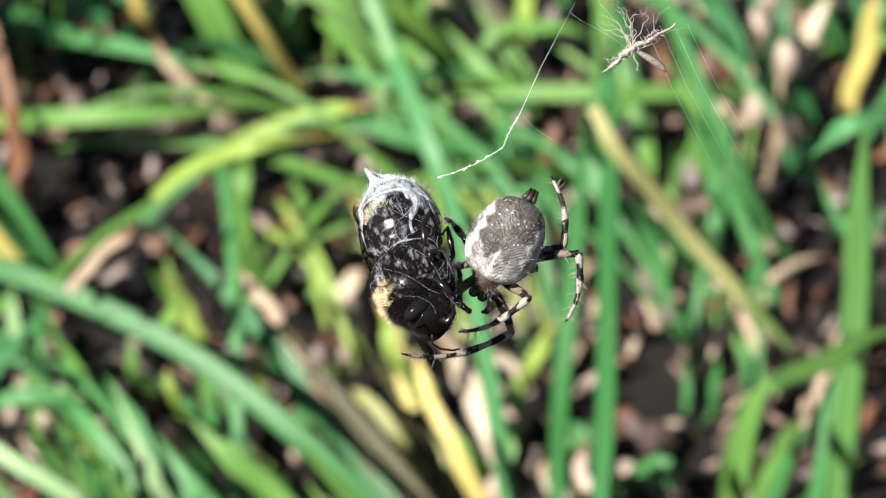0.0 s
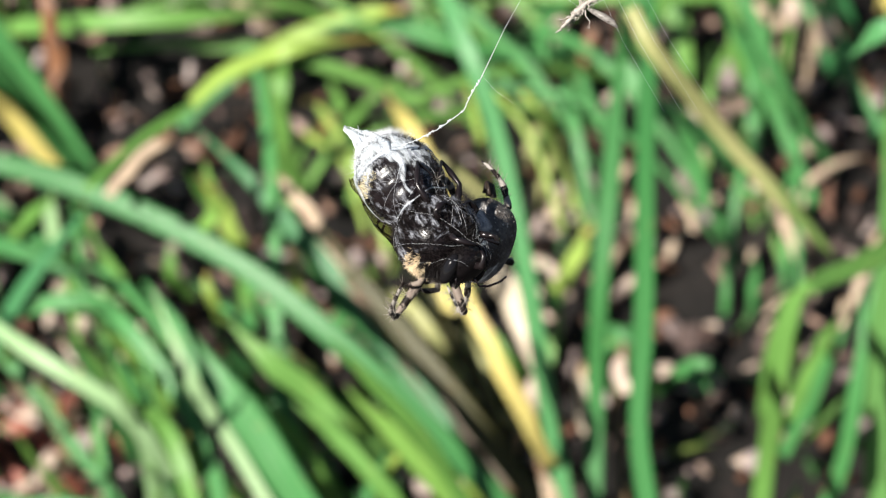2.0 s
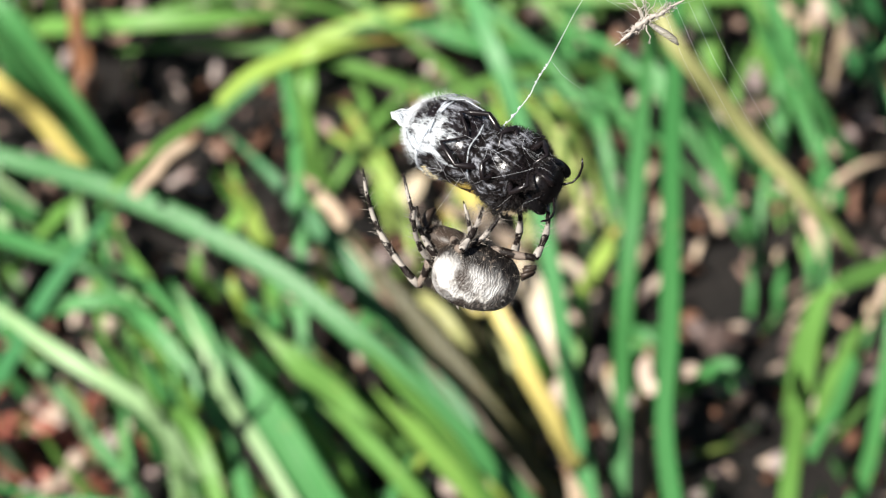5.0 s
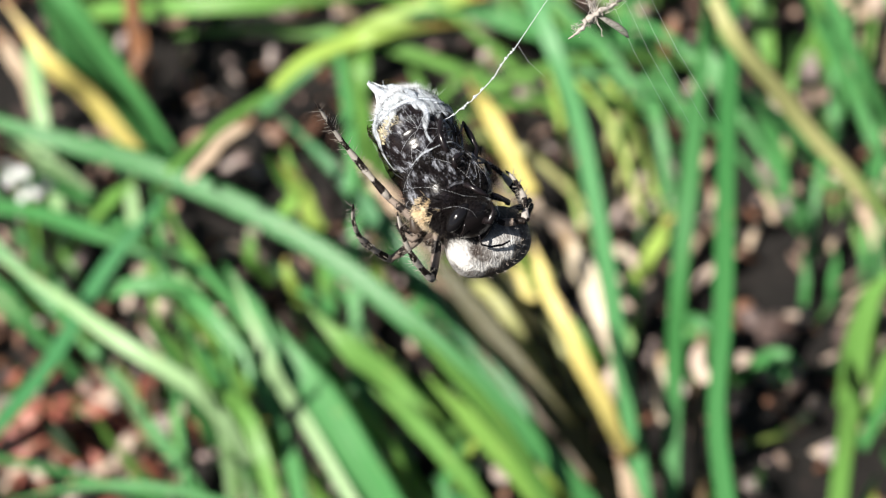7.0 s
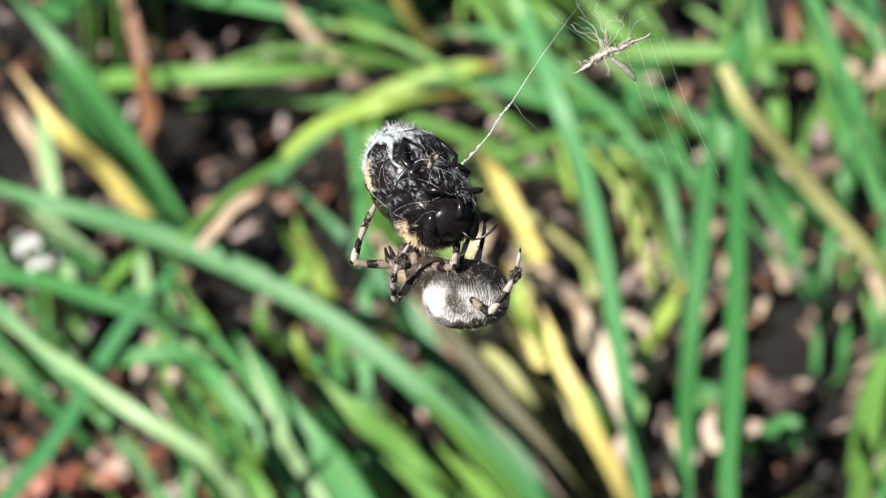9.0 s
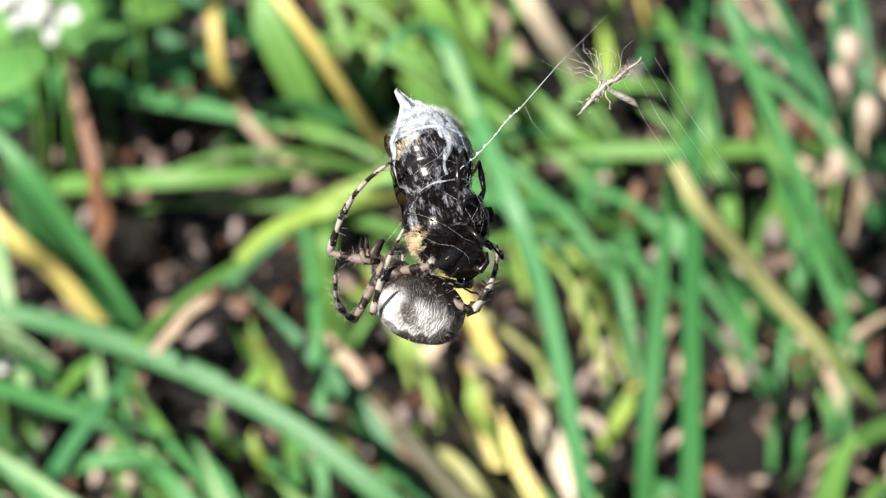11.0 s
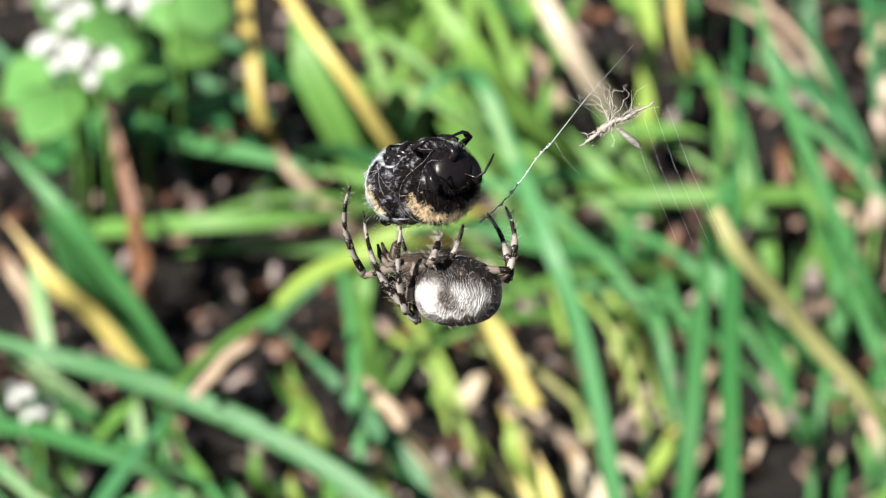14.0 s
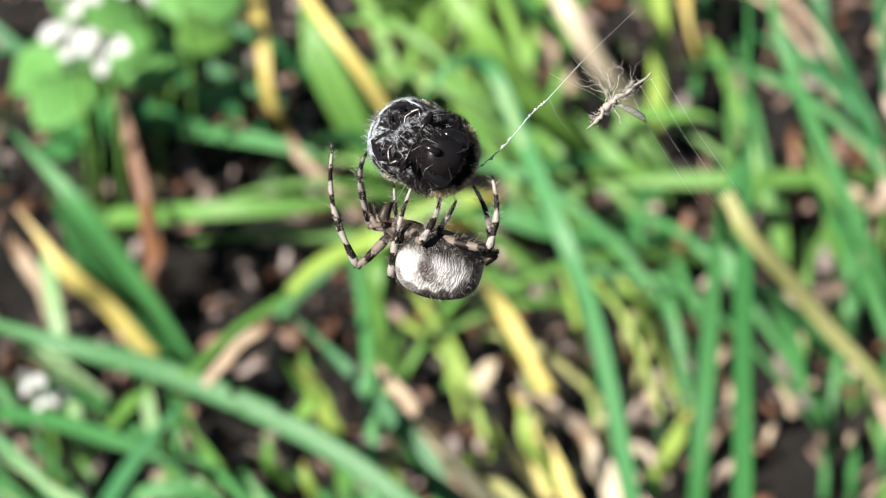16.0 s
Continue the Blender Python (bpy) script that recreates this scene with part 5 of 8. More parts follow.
def seed_pod(at, size, tall, lean, seed):
    """A pale papery pod on a thin stalk."""
    rng = random.Random(seed)
    ob = empty("seed_pod", (at[0], at[1], 0))
    top = Vector((lean[0], lean[1], tall))
    bm = bmesh.new()
    tube(bm, [(0, 0, -0.004), top * 0.5 + Vector((0.001, 0, 0.002)), top], [0.0006, 0.0005, 0.0004], 6)
    part("stalk", bm, TAN, ob)
    bm = bmesh.new()
    n = 9
    pts = [top + Vector((0.15 * size * math.sin(u * 2), -0.25 * size * u, -0.9 * size * u)) for u in (i / (n - 1) for i in range(n))]
    tube(bm, pts, [size * 0.28 * f for f in (0.2, 0.6, 0.9, 1.0, 1.0, 0.9, 0.7, 0.4, 0.1)], 9)
    part("pod", bm, PINK, ob)
    return tagged(ob, "pale pinkish dry seed pod on a thin stalk", "seed pod")


tuft("LIME", (0.014, 0.512), (0.006, 0.008), 3, 0.034, 0.0020, 103, 100)
tuft("STRAW", (0.011, 0.521), (0.006, 0.008), 3, 0.032, 0.0026, 96, 101)
tuft("PINK", (0.013, 0.508), (0.006, 0.007), 6, 0.012, 0.0026, 70, 102)
tuft("TAN", (-0.000, 0.512), (0.006, 0.008), 5, 0.018, 0.0026, 110, 103)
tuft("BRIGHT", (0.041, 0.541), (0.006, 0.008), 3, 0.038, 0.0022, 93, 104)
tuft("GREEN", (-0.030, 0.432), (0.011, 0.014), 8, 0.090, 0.0024, 116, 105)
tuft("BRIGHT", (-0.055, 0.453), (0.008, 0.011), 4, 0.070, 0.0022, 113, 106)
tuft("GREEN", (-0.073, 0.475), (0.008, 0.010), 5, 0.070, 0.0026, 131, 107)
tuft("PALE", (-0.077, 0.495), (0.007, 0.009), 4, 0.060, 0.0032, 126, 108)
tuft("BRIGHT", (0.000, 0.561), (0.012, 0.016), 6, 0.060, 0.0028, 156, 109)
tuft("BRIGHT", (0.010, 0.570), (0.010, 0.014), 5, 0.050, 0.0028, 137, 110)
tuft("GREEN", (0.018, 0.541), (0.009, 0.012), 6, 0.045, 0.0026, 103, 111)
tuft("BRIGHT", (0.036, 0.577), (0.010, 0.014), 5, 0.055, 0.0028, 164, 112)
tuft("BRIGHT", (-0.034, 0.524), (0.006, 0.008), 3, 0.036, 0.0024, 93, 113)
tuft("DEEP", (-0.049, 0.600), (0.012, 0.015), 7, 0.060, 0.0030, 164, 114)
tuft("SUNNY", (-0.035, 0.606), (0.011, 0.014), 5, 0.055, 0.0030, 103, 115)
tuft("SUNNY", (-0.009, 0.607), (0.011, 0.014), 6, 0.055, 0.0032, 110, 116)
tuft("GREEN", (0.050, 0.490), (0.009, 0.011), 4, 0.044, 0.0022, 96, 117)
tuft("TAN", (0.057, 0.502), (0.007, 0.009), 4, 0.026, 0.0020, 84, 118)
tuft("BRIGHT", (0.048, 0.506), (0.007, 0.009), 3, 0.034, 0.0018, 103, 119)
tuft("GREEN", (0.047, 0.514), (0.008, 0.010), 4, 0.050, 0.0022, 113, 120)
tuft("GREEN", (0.060, 0.553), (0.012, 0.016), 4, 0.070, 0.0022, 106, 121)
tuft("DEEP", (0.075, 0.590), (0.012, 0.015), 7, 0.060, 0.0030, 110, 122)
tuft("GREEN", (0.026, 0.614), (0.013, 0.017), 3, 0.060, 0.0030, 93, 123)
tuft("TAN", (0.046, 0.602), (0.009, 0.011), 3, 0.045, 0.0024, 103, 124)
tuft("STRAW", (0.005, 0.459), (0.006, 0.007), 5, 0.045, 0.0026, 110, 130)
tuft("LIME", (-0.015, 0.506), (0.006, 0.008), 3, 0.034, 0.0020, 93, 131)
tuft("RED", (-0.0800, 0.462), (0.010, 0.010), 26, 0.009, 0.0042, 96, 125)
tuft("RED", (-0.0680, 0.458), (0.008, 0.008), 16, 0.009, 0.0040, 126, 127)
tuft("RED", (-0.0860, 0.448), (0.008, 0.008), 16, 0.009, 0.0040, 126, 128)
tuft("PINK", (-0.0740, 0.456), (0.010, 0.010), 16, 0.008, 0.0034, 70, 126)
tuft("PINK", (-0.0640, 0.500), (0.006, 0.008), 7, 0.012, 0.0030, 103, 129)
tuft("PINK", (-0.0100, 0.480), (0.014, 0.014), 14, 0.008, 0.0030, 40, 132)
tuft("TAN", (0.0300, 0.520), (0.016, 0.018), 14, 0.010, 0.0028, 60, 133)
tuft("PINK", (0.0450, 0.480), (0.012, 0.014), 12, 0.008, 0.0030, 20, 134)
flower((-0.0881, 0.5690), 0.046, 4, 0.0061, 200)
flower((-0.0868, 0.5750), 0.050, 4, 0.0051, 201)
flower((-0.0822, 0.5680), 0.043, 4, 0.0058, 202)
flower((-0.0770, 0.5847), 0.046, 5, 0.0051, 203)
flower((-0.0716, 0.5953), 0.041, 4, 0.0035, 204)
flower((-0.0878, 0.4893), 0.031, 3, 0.0031, 205)
flower((-0.0840, 0.4927), 0.026, 3, 0.0025, 206)
flower((-0.0891, 0.5642), 0.013, 3, 0.0019, 207)
flower((-0.0850, 0.4840), 0.031, 3, 0.0025, 208)
clover = plant("broad_leaved_plant", (-0.081, 0.605, 0))
round_leaf(clover, (-0.0774, 0.5807, 0.030), 0.0145, (50, 4), 20, SOFT)
round_leaf(clover, (-0.0658, 0.5917, 0.015), 0.0120, (46, 8), 80, MID)
round_leaf(clover, (-0.0915, 0.5755, 0.025), 0.0150, (42, -8), 60, SOFT)
round_leaf(clover, (-0.0705, 0.6166, 0.020), 0.0170, (44, 8), 10, SOFT)
round_leaf(clover, (-0.0937, 0.5845, 0.010), 0.0130, (42, 8), 100, MID)
round_leaf(clover, (-0.0854, 0.5870, 0.012), 0.0110, (40, 12), 140, GREEN)
round_leaf(clover, (-0.0684, 0.6032, 0.020), 0.0120, (36, 8), 50, BRIGHT)
round_leaf(clover, (-0.0989, 0.5920, 0.020), 0.0150, (42, 8), 120, SOFT)
round_leaf(clover, (-0.0880, 0.6080, 0.022), 0.0150, (42, 8), 30, SOFT)
round_leaf(clover, (-0.0960, 0.6250, 0.020), 0.0140, (48, 8), 70, SOFT)
tagged(clover, "broad rounded soft green leaves on thin stalks", "plant")
seed_pod((0.0530, 0.5607), 0.0080, 0.033, (0.0016, 0.001), 300)
seed_pod((0.0570, 0.5513), 0.0075, 0.033, (0.0019, 0.001), 301)
seed_pod((0.0560, 0.5500), 0.0070, 0.018, (0.0040, 0.001), 302)
seed_pod((0.0510, 0.5560), 0.0070, 0.018, (0.0036, 0.001), 303)
seed_pod((0.0540, 0.5700), 0.0085, 0.034, (0.0028, 0.001), 304)
seed_pod((0.0370, 0.6226), 0.0060, 0.022, (0.0015, 0.001), 305)
seed_pod((0.0570, 0.5650), 0.0080, 0.023, (0.0029, 0.001), 306)
seed_pod((-0.0660, 0.4680), 0.0070, 0.020, (0.003, 0.002), 307)
seed_pod((-0.0190, 0.4900), 0.0060, 0.014, (0.002, 0.002), 308)
seed_pod((0.0050, 0.4580), 0.0070, 0.014, (0.003, 0.002), 309)


# ---- the caught bee ----
MM = 0.001


def scaled(rows):
    return [tuple(v * MM for v in r) for r in rows]


BEE_ABDOMEN = scaled(oval(-7.3, 0.5, 3.12, 2.95, 0, 26, 0.90, -0.06))
BEE_THORAX = scaled(oval(-0.8, 5.2, 2.98, 2.85, 0.25, 20, 0.95))
BEE_HEAD = scaled(oval(4.5, 6.7, 1.85, 1.70, -0.5, 14, 0.75))


def girth(rows, x):
    """Half width, half height and middle of a lathe() body at x."""
    for a, b in zip(rows, rows[1:]):
        if a[0] <= x <= b[0]:
            f = (x - a[0]) / (b[0] - a[0])
            return tuple(a[c] + (b[c] - a[c]) * f for c in (1, 2, 3))
    return (0.0, 0.0, 0.0)


def on_bee(x, a, lift):
    """A place on the bee's skin at x and the angle a round its axis; silk spans the waist."""
    ry, rz, cz = max(girth(BEE_ABDOMEN, x), girth(BEE_THORAX, x), girth(BEE_HEAD, x))
    ry, rz = max(ry, 0.0021 if -0.007 < x < 0.005 else 0.0006), max(rz, 0.0020 if -0.007 < x < 0.005 else 0.0006)
    return Vector((x, (ry + lift) * math.sin(a), cz + (rz + lift) * math.cos(a)))


def ribbon(bm, pts, widths, centre_z=0.0):
    """A flat band of matted silk along pts, facing away from the bee's axis."""
    rings = []
    n = len(pts)
    for i, p in enumerate(pts):
        way = (pts[min(i + 1, n - 1)] - pts[max(i - 1, 0)]).normalized()
        out = Vector((0, p.y, p.z - centre_z)).normalized()
        side = way.cross(out).normalized() * (widths[i] / 2)
        rings.append([bm.verts.new(q) for q in (p - side, p - side * 0.4 + out * 0.00003, p + side * 0.4 + out * 0.00004, p + side, p - out * 0.00001)])
    for a, b in zip(rings, rings[1:]):
        for k in range(5):
            bm.faces.new((a[k], b[k], b[(k + 1) % 5], a[(k + 1) % 5]))
    bm.faces.new(rings[0])
    bm.faces.new(rings[-1][::-1])


def build_bee():
    rng = random.Random(21)
    bee = empty("bumblebee")
    for name, rows, rough in (("abdomen", BEE_ABDOMEN, 0.03), ("thorax", BEE_THORAX, 0.03), ("head", BEE_HEAD, 0.02)):
        bm = bmesh.new()
        if name == "abdomen":
            rows = [(x, ry * (1 + 0.022 * math.sin(x * 4600)), rz * (1 + 0.022 * math.sin(x * 4600)), cz) for x, ry, rz, cz in scaled(oval(-7.3, 0.5, 3.12, 2.95, 0, 60, 0.90, -0.06))]
        lathe(bm, rows, 36, rough)
        part(name, bm, BEE_FACE if name == "head" else BEE_BLACK, bee)
    # coat: black, a yellow collar, a yellow band, a white tail
    def turn(a):
        return abs((a + math.pi) % (2 * math.pi) - math.pi)

    def ragged(x, a, size=0.0003):
        return size * noise.noise((x * 2500, math.sin(a) * 4, math.cos(a) * 4))

    collar = lambda x, a: 0.0029 < x + ragged(x, a, 0.0007) < 0.0041 and turn(a) < 1.15 + 0.3 * math.sin(x * 9000)
    band = lambda x, a: (-0.0043 < x + ragged(x, a) < -0.0034 and 0.9 < turn(a) < 1.75) or (-0.0056 < x + ragged(x, a) < -0.0047 and turn(a) < 0.75)
    tail = lambda x, a: x < -0.0066 or (x < -0.0054 and math.sin(a * 1.0 + 2.2) > 0.55)
    coats = (
        ("collar", FUR_YELLOW, [(BEE_THORAX, 34000, 0.00060, collar)], "yellow-orange fur collar"),
        ("yellow_band", FUR_CREAM, [(BEE_ABDOMEN, 22000, 0.00045, band)], "cream-yellow fur band"),
        ("tail_fur", FUR_WHITE, [(BEE_ABDOMEN, 9000, 0.0007, tail)], "white tail fur"),
        ("black_fur", FUR_BLACK, [(BEE_THORAX, 15000, 0.00070, lambda x, a: not collar(x, a)), (BEE_ABDOMEN, 5000, 0.00040, lambda x, a: not band(x, a) and not tail(x, a)), (BEE_HEAD, 2600, 0.00035, lambda x, a: x < 0.0064)], "short black fur"),
    )
    for name, mat, sets, label in coats:
        bm = bmesh.new()
        for rows, count, length, keep in sets:
            hairs(bm, rng, rows, count, length, keep, -0.5, 0.000017)
        if name == "collar":
            # the pale skin under the collar's hairs
            n = 26
            grid = []
            for x in np.linspace(0.0032, 0.0039, 7):
                ry, rz, cz = girth(BEE_THORAX, x)
                grid.append([bm.verts.new((x + ragged(x, a, 0.0003), (ry + 0.00012) * math.sin(a), cz + (rz + 0.00012) * math.cos(a))) for a in np.linspace(-1.1, 1.1, n)])
            for g, h in zip(grid, grid[1:]):
                for k in range(n - 1):
                    bm.faces.new((g[k], h[k], h[k + 1], g[k + 1]))
        part(name, bm, mat, bee, label, smooth=False)
    for s in (-1, 1):
        bm = bmesh.new()
        bmesh.ops.create_uvsphere(bm, u_segments=20, v_segments=12, radius=1, matrix=pose(0.0058, s * 0.00165, -0.0003, 0, 20, s * 18) @ Matrix.Diagonal((0.0006, 0.0006, 0.0013, 1)))
        part("eye", bm, EYE, bee, "glossy black compound eye")
        bm = bmesh.new()
        base = Vector((0.0067, s * 0.0006, -0.0001))
        tube(bm, [base, base + Vector((0.0004, s * 0.0007, 0.0005)), base + Vector((0.0007, s * 0.0013, 0.0002)), base + Vector((0.0009, s * 0.0019, -0.0005)), base + Vector((0.0008, s * 0.0023, -0.0010))], [0.00008, 0.00008, 0.00010, 0.00010, 0.00007])
        part("antenna", bm, BEE_BLACK, bee)
        # wings: one pair, crumpled along the back
        bm = bmesh.new()
        n, top, low = 14, [], []
        for i in range(n):
            u = i / (n - 1)
            half = 0.0011 * math.sin(math.pi * (0.12 + 0.83 * u)) ** 0.7
            x, y, z = 0.0025 - 0.0085 * u, s * (0.0011 + 0.0009 * u), 0.0031 - 0.0001 * u - 0.0003 * u * u
            crump = 0.0004 * noise.noise((u * 6, s * 3, 1))
            top.append([Vector((x, y + s * k * half, z + crump - abs(k) * 0.0004)) for k in (-1, 0, 1)])
        a = [[bm.verts.new(p) for p in r] for r in top]
        b = [[bm.verts.new(p - Vector((0, 0, 0.00004))) for p in r] for r in top]
        for i in range(n - 1):
            for k in range(2):
                bm.faces.new((a[i][k], a[i][k + 1], a[i + 1][k + 1], a[i + 1][k]))
                bm.faces.new((b[i][k], b[i + 1][k], b[i + 1][k + 1], b[i][k + 1]))
        part("wing", bm, WING, bee, "smoky brown folded wing")
        for j, x in enumerate((0.0040, 0.0024, 0.0008)):
            bm = bmesh.new()
            hip = Vector((x, s * 0.0016, -0.0021))
            back = (0.0014, -0.0006, -0.0024)[j]
            knee = hip + Vector((back * 0.6, s * 0.0008, -0.0006))
            heel = knee + Vector((back * 0.8, -s * 0.0010, -0.0005))
            toe = heel + Vector((-back * 0.5, -s * 0.0010, 0.0002))
            tube(bm, [hip, (hip + knee) / 2, knee, (knee + heel) / 2, heel, toe, toe + Vector((0.0003, -s * 0.0004, 0.0002))], [0.00026, 0.00028, 0.00018, 0.00026, 0.00014, 0.00009, 0.00005], 7)
            part("leg", bm, BEE_BLACK, bee, "folded black hairy leg")
    # mouthparts
    bm = bmesh.new()
    tube(bm, [(0.0063, 0, -0.0012), (0.0069, 0, -0.0018), (0.0065, 0, -0.0024), (0.0057, 0, -0.0026)], [0.0004, 0.0003, 0.0002, 0.0001], 8)
    part("tongue", bm, BEE_BLACK, bee)
    # swathing silk
    bm = bmesh.new()
    rows = [(x, ry * 1.02 + 0.0002, rz * 1.02 + 0.0002, cz) for x, ry, rz, cz in BEE_ABDOMEN if x < -0.0015]
    lathe(bm, rows, 40, 0.13)
    part("silk_cap", bm, SILK_CAP, bee, "dense white silk round the tail")
    bm = bmesh.new()
    hairs(bm, rng, BEE_ABDOMEN, 4500, 0.0009, lambda x, a: x < -0.0054 + 0.0014 * noise.noise((x * 500, math.sin(a) * 1.5, math.cos(a) * 1.5)), -0.1, 0.000009)
    part("silk_fuzz", bm, SILK, bee, "loose white silk fibres", smooth=False)
    # matted bands: some run from the tail forward, some round the body
    for k in range(5):
        bm = bmesh.new()
        a0, swing, far = k * 1.26 + rng.uniform(-0.3, 0.3), rng.uniform(-0.9, 0.9), rng.uniform(-0.0035, -0.0005)
        tip = Vector((rng.uniform(-0.0104, -0.0082), rng.gauss(0.0002, 0.0004), rng.gauss(0.0011, 0.0004)))
        pts, widths, n = [], [], 22
        for i in range(n):
            u = i / (n - 1)
            x = -0.0074 + (far + 0.0074) * u
            p = on_bee(x, a0 + swing * u * u + 0.3 * noise.noise((k, u * 4, 0)), 0.00030 + 0.00012 * noise.noise((k, u * 7, 4)))
            if u < 0.25:
                p = tip.lerp(p, u / 0.25)
            pts.append(p)
            widths.append((0.00025 + 0.0010 * math.sin(math.pi * min(1, u * 1.15)) ** 1.5) * (0.75 + 0.6 * noise.noise((k, u * 6, 9))) * rng.uniform(0.8, 1.2) + 0.00008)
        ribbon(bm, pts, widths)
        part("silk_band", bm, SILK_MAT, bee, "matted band of white silk")
    for k, (x0, slant, a0, sweep, wide) in enumerate(((-0.0052, 0.0012, 0.4, 3.4, 0.00055), (-0.0040, -0.0015, 2.8, 3.0, 0.00042), (-0.0020, 0.0020, 4.6, 2.2, 0.00030), (-0.0001, -0.0008, 1.2, 2.6, 0.00024))):
        bm = bmesh.new()
        pts, widths, n = [], [], 26
        for i in range(n):
            u = i / (n - 1)
            pts.append(on_bee(x0 + slant * u + 0.0004 * noise.noise((k, u * 3, 7)), a0 + sweep * u, 0.00028 + 0.0001 * noise.noise((k, u * 5, 2))))
            widths.append(wide * (0.6 + 0.9 * abs(noise.noise((k, u * 5, 5)))) * math.sin(math.pi * (0.06 + 0.88 * u)) ** 0.5)
        ribbon(bm, pts, widths)
        part("silk_band", bm, SILK_MAT, bee, "matted band of white silk")
    bm = bmesh.new()
    for strand in range(34):
        seed = rng.uniform(0, 90)
        a0, reach = rng.uniform(0, 6.28), rng.uniform(0.0010, 0.0034)
        pts = []
        for i in range(9):
            u = i / 8
            r = 0.0016 * (1 - u) ** 1.4 + 0.00015
            pts.append((-0.0072 - reach * u, r * math.sin(a0 + u * 1.2) + 0.0004 * noise.noise((seed, u * 3, 0)), 0.0003 + 0.0011 * u + r * math.cos(a0 + u * 1.2)))
        tube(bm, pts, [0.00005] * 6 + [0.00004, 0.00003, 0.00001], 5)
    part("silk_tuft", bm, SILK, bee, "white twisted silk tuft")
    bm = bmesh.new()
    lathe(bm, scaled([(-6.6, 1.7, 1.6, 0.15), (-7.3, 1.35, 1.2, 0.35), (-7.9, 0.95, 0.80, 0.6), (-8.6, 0.62, 0.50, 0.9), (-9.2, 0.66, 0.34, 1.2), (-9.8, 0.48, 0.30, 1.35), (-10.3, 0.36, 0.14, 1.55), (-10.7, 0.05, 0.05, 1.5)]), 22, 0.5)
    part("silk_cone", bm, SILK_DENSE, bee, "white silk drawn out to a ragged point")
    bm = bmesh.new()
    for strand in range(11):
        # a thread laid slantwise round the body
        x0, lean, turns = rng.uniform(-0.0070, 0.0062), rng.uniform(-0.0080, 0.0080), rng.uniform(0.10, 0.5)
        a0, pts = rng.uniform(0, 6.28), []
        for i in range(15):
            u = i / 14
            x = min(0.0066, max(-0.0070, x0 + lean * u))
            pts.append(on_bee(x, a0 + turns * 6.283 * u + 0.25 * noise.noise((strand, u * 3, 3)), 0.00042 + 0.00022 * noise.noise((strand, u * 4, 0))))
        tube(bm, pts, rng.choice((0.000005, 0.000007, 0.000010)), 4)
    for sheaf in range(4):
        # sheaves of threads that spread from one knot
        x0, a0 = rng.uniform(-0.0030, 0.0060), rng.uniform(0, 6.28)
        for strand in range(9):
            lean, swing, pts = rng.uniform(-0.0030, 0.0036), rng.uniform(-0.9, 0.9), []
            for i in range(8):
                u = i / 7
                pts.append(on_bee(min(0.0066, max(-0.0070, x0 + lean * u)), a0 + swing * u, 0.0005 + 0.00018 * noise.noise((sheaf * 9 + strand, u * 4, 6))))
            tube(bm, pts, rng.choice((0.000005, 0.000007, 0.000010)), 3)
    part("silk_threads", bm, SILK_FINE, bee, "fine white silk threads wound round the body")
    bm = bmesh.new()
    lathe(bm, [(x, *(on_bee(x, math.pi / 2, 0.00042).y, on_bee(x, 0, 0.00042).z - 0.0001, 0.0001)) for x in np.linspace(-0.0048, 0.0036, 24)], 36, 0.06)
    part("silk_film", bm, SILK_FILM, bee, "thin streaky silk film")
    return tagged(bee, "black bumblebee with yellow collar, wrapped in white silk", "bumblebee")


# ---- the spider ----
SP_ABDOMEN = scaled(oval(-6.2, 0.45, 2.85, 2.7, 1.8, 24, 0.66, 0.18))
SP_CARAPACE = scaled([(-1.9, 0.35, 0.25, 0.0), (-1.6, 0.95, 0.6, 0.05), (-0.9, 1.4, 0.95, 0.1), (-0.1, 1.5, 1.05, 0.12), (0.7, 1.25, 1.0, 0.15), (1.3, 0.95, 0.95, 0.2), (1.8, 0.8, 0.8, 0.15), (2.0, 0.45, 0.4, 0.1)])
LEG_SIZES = ((5.0, 10.2), (4.0, 7.6), (2.6, 4.4), (5.8, 5.6))


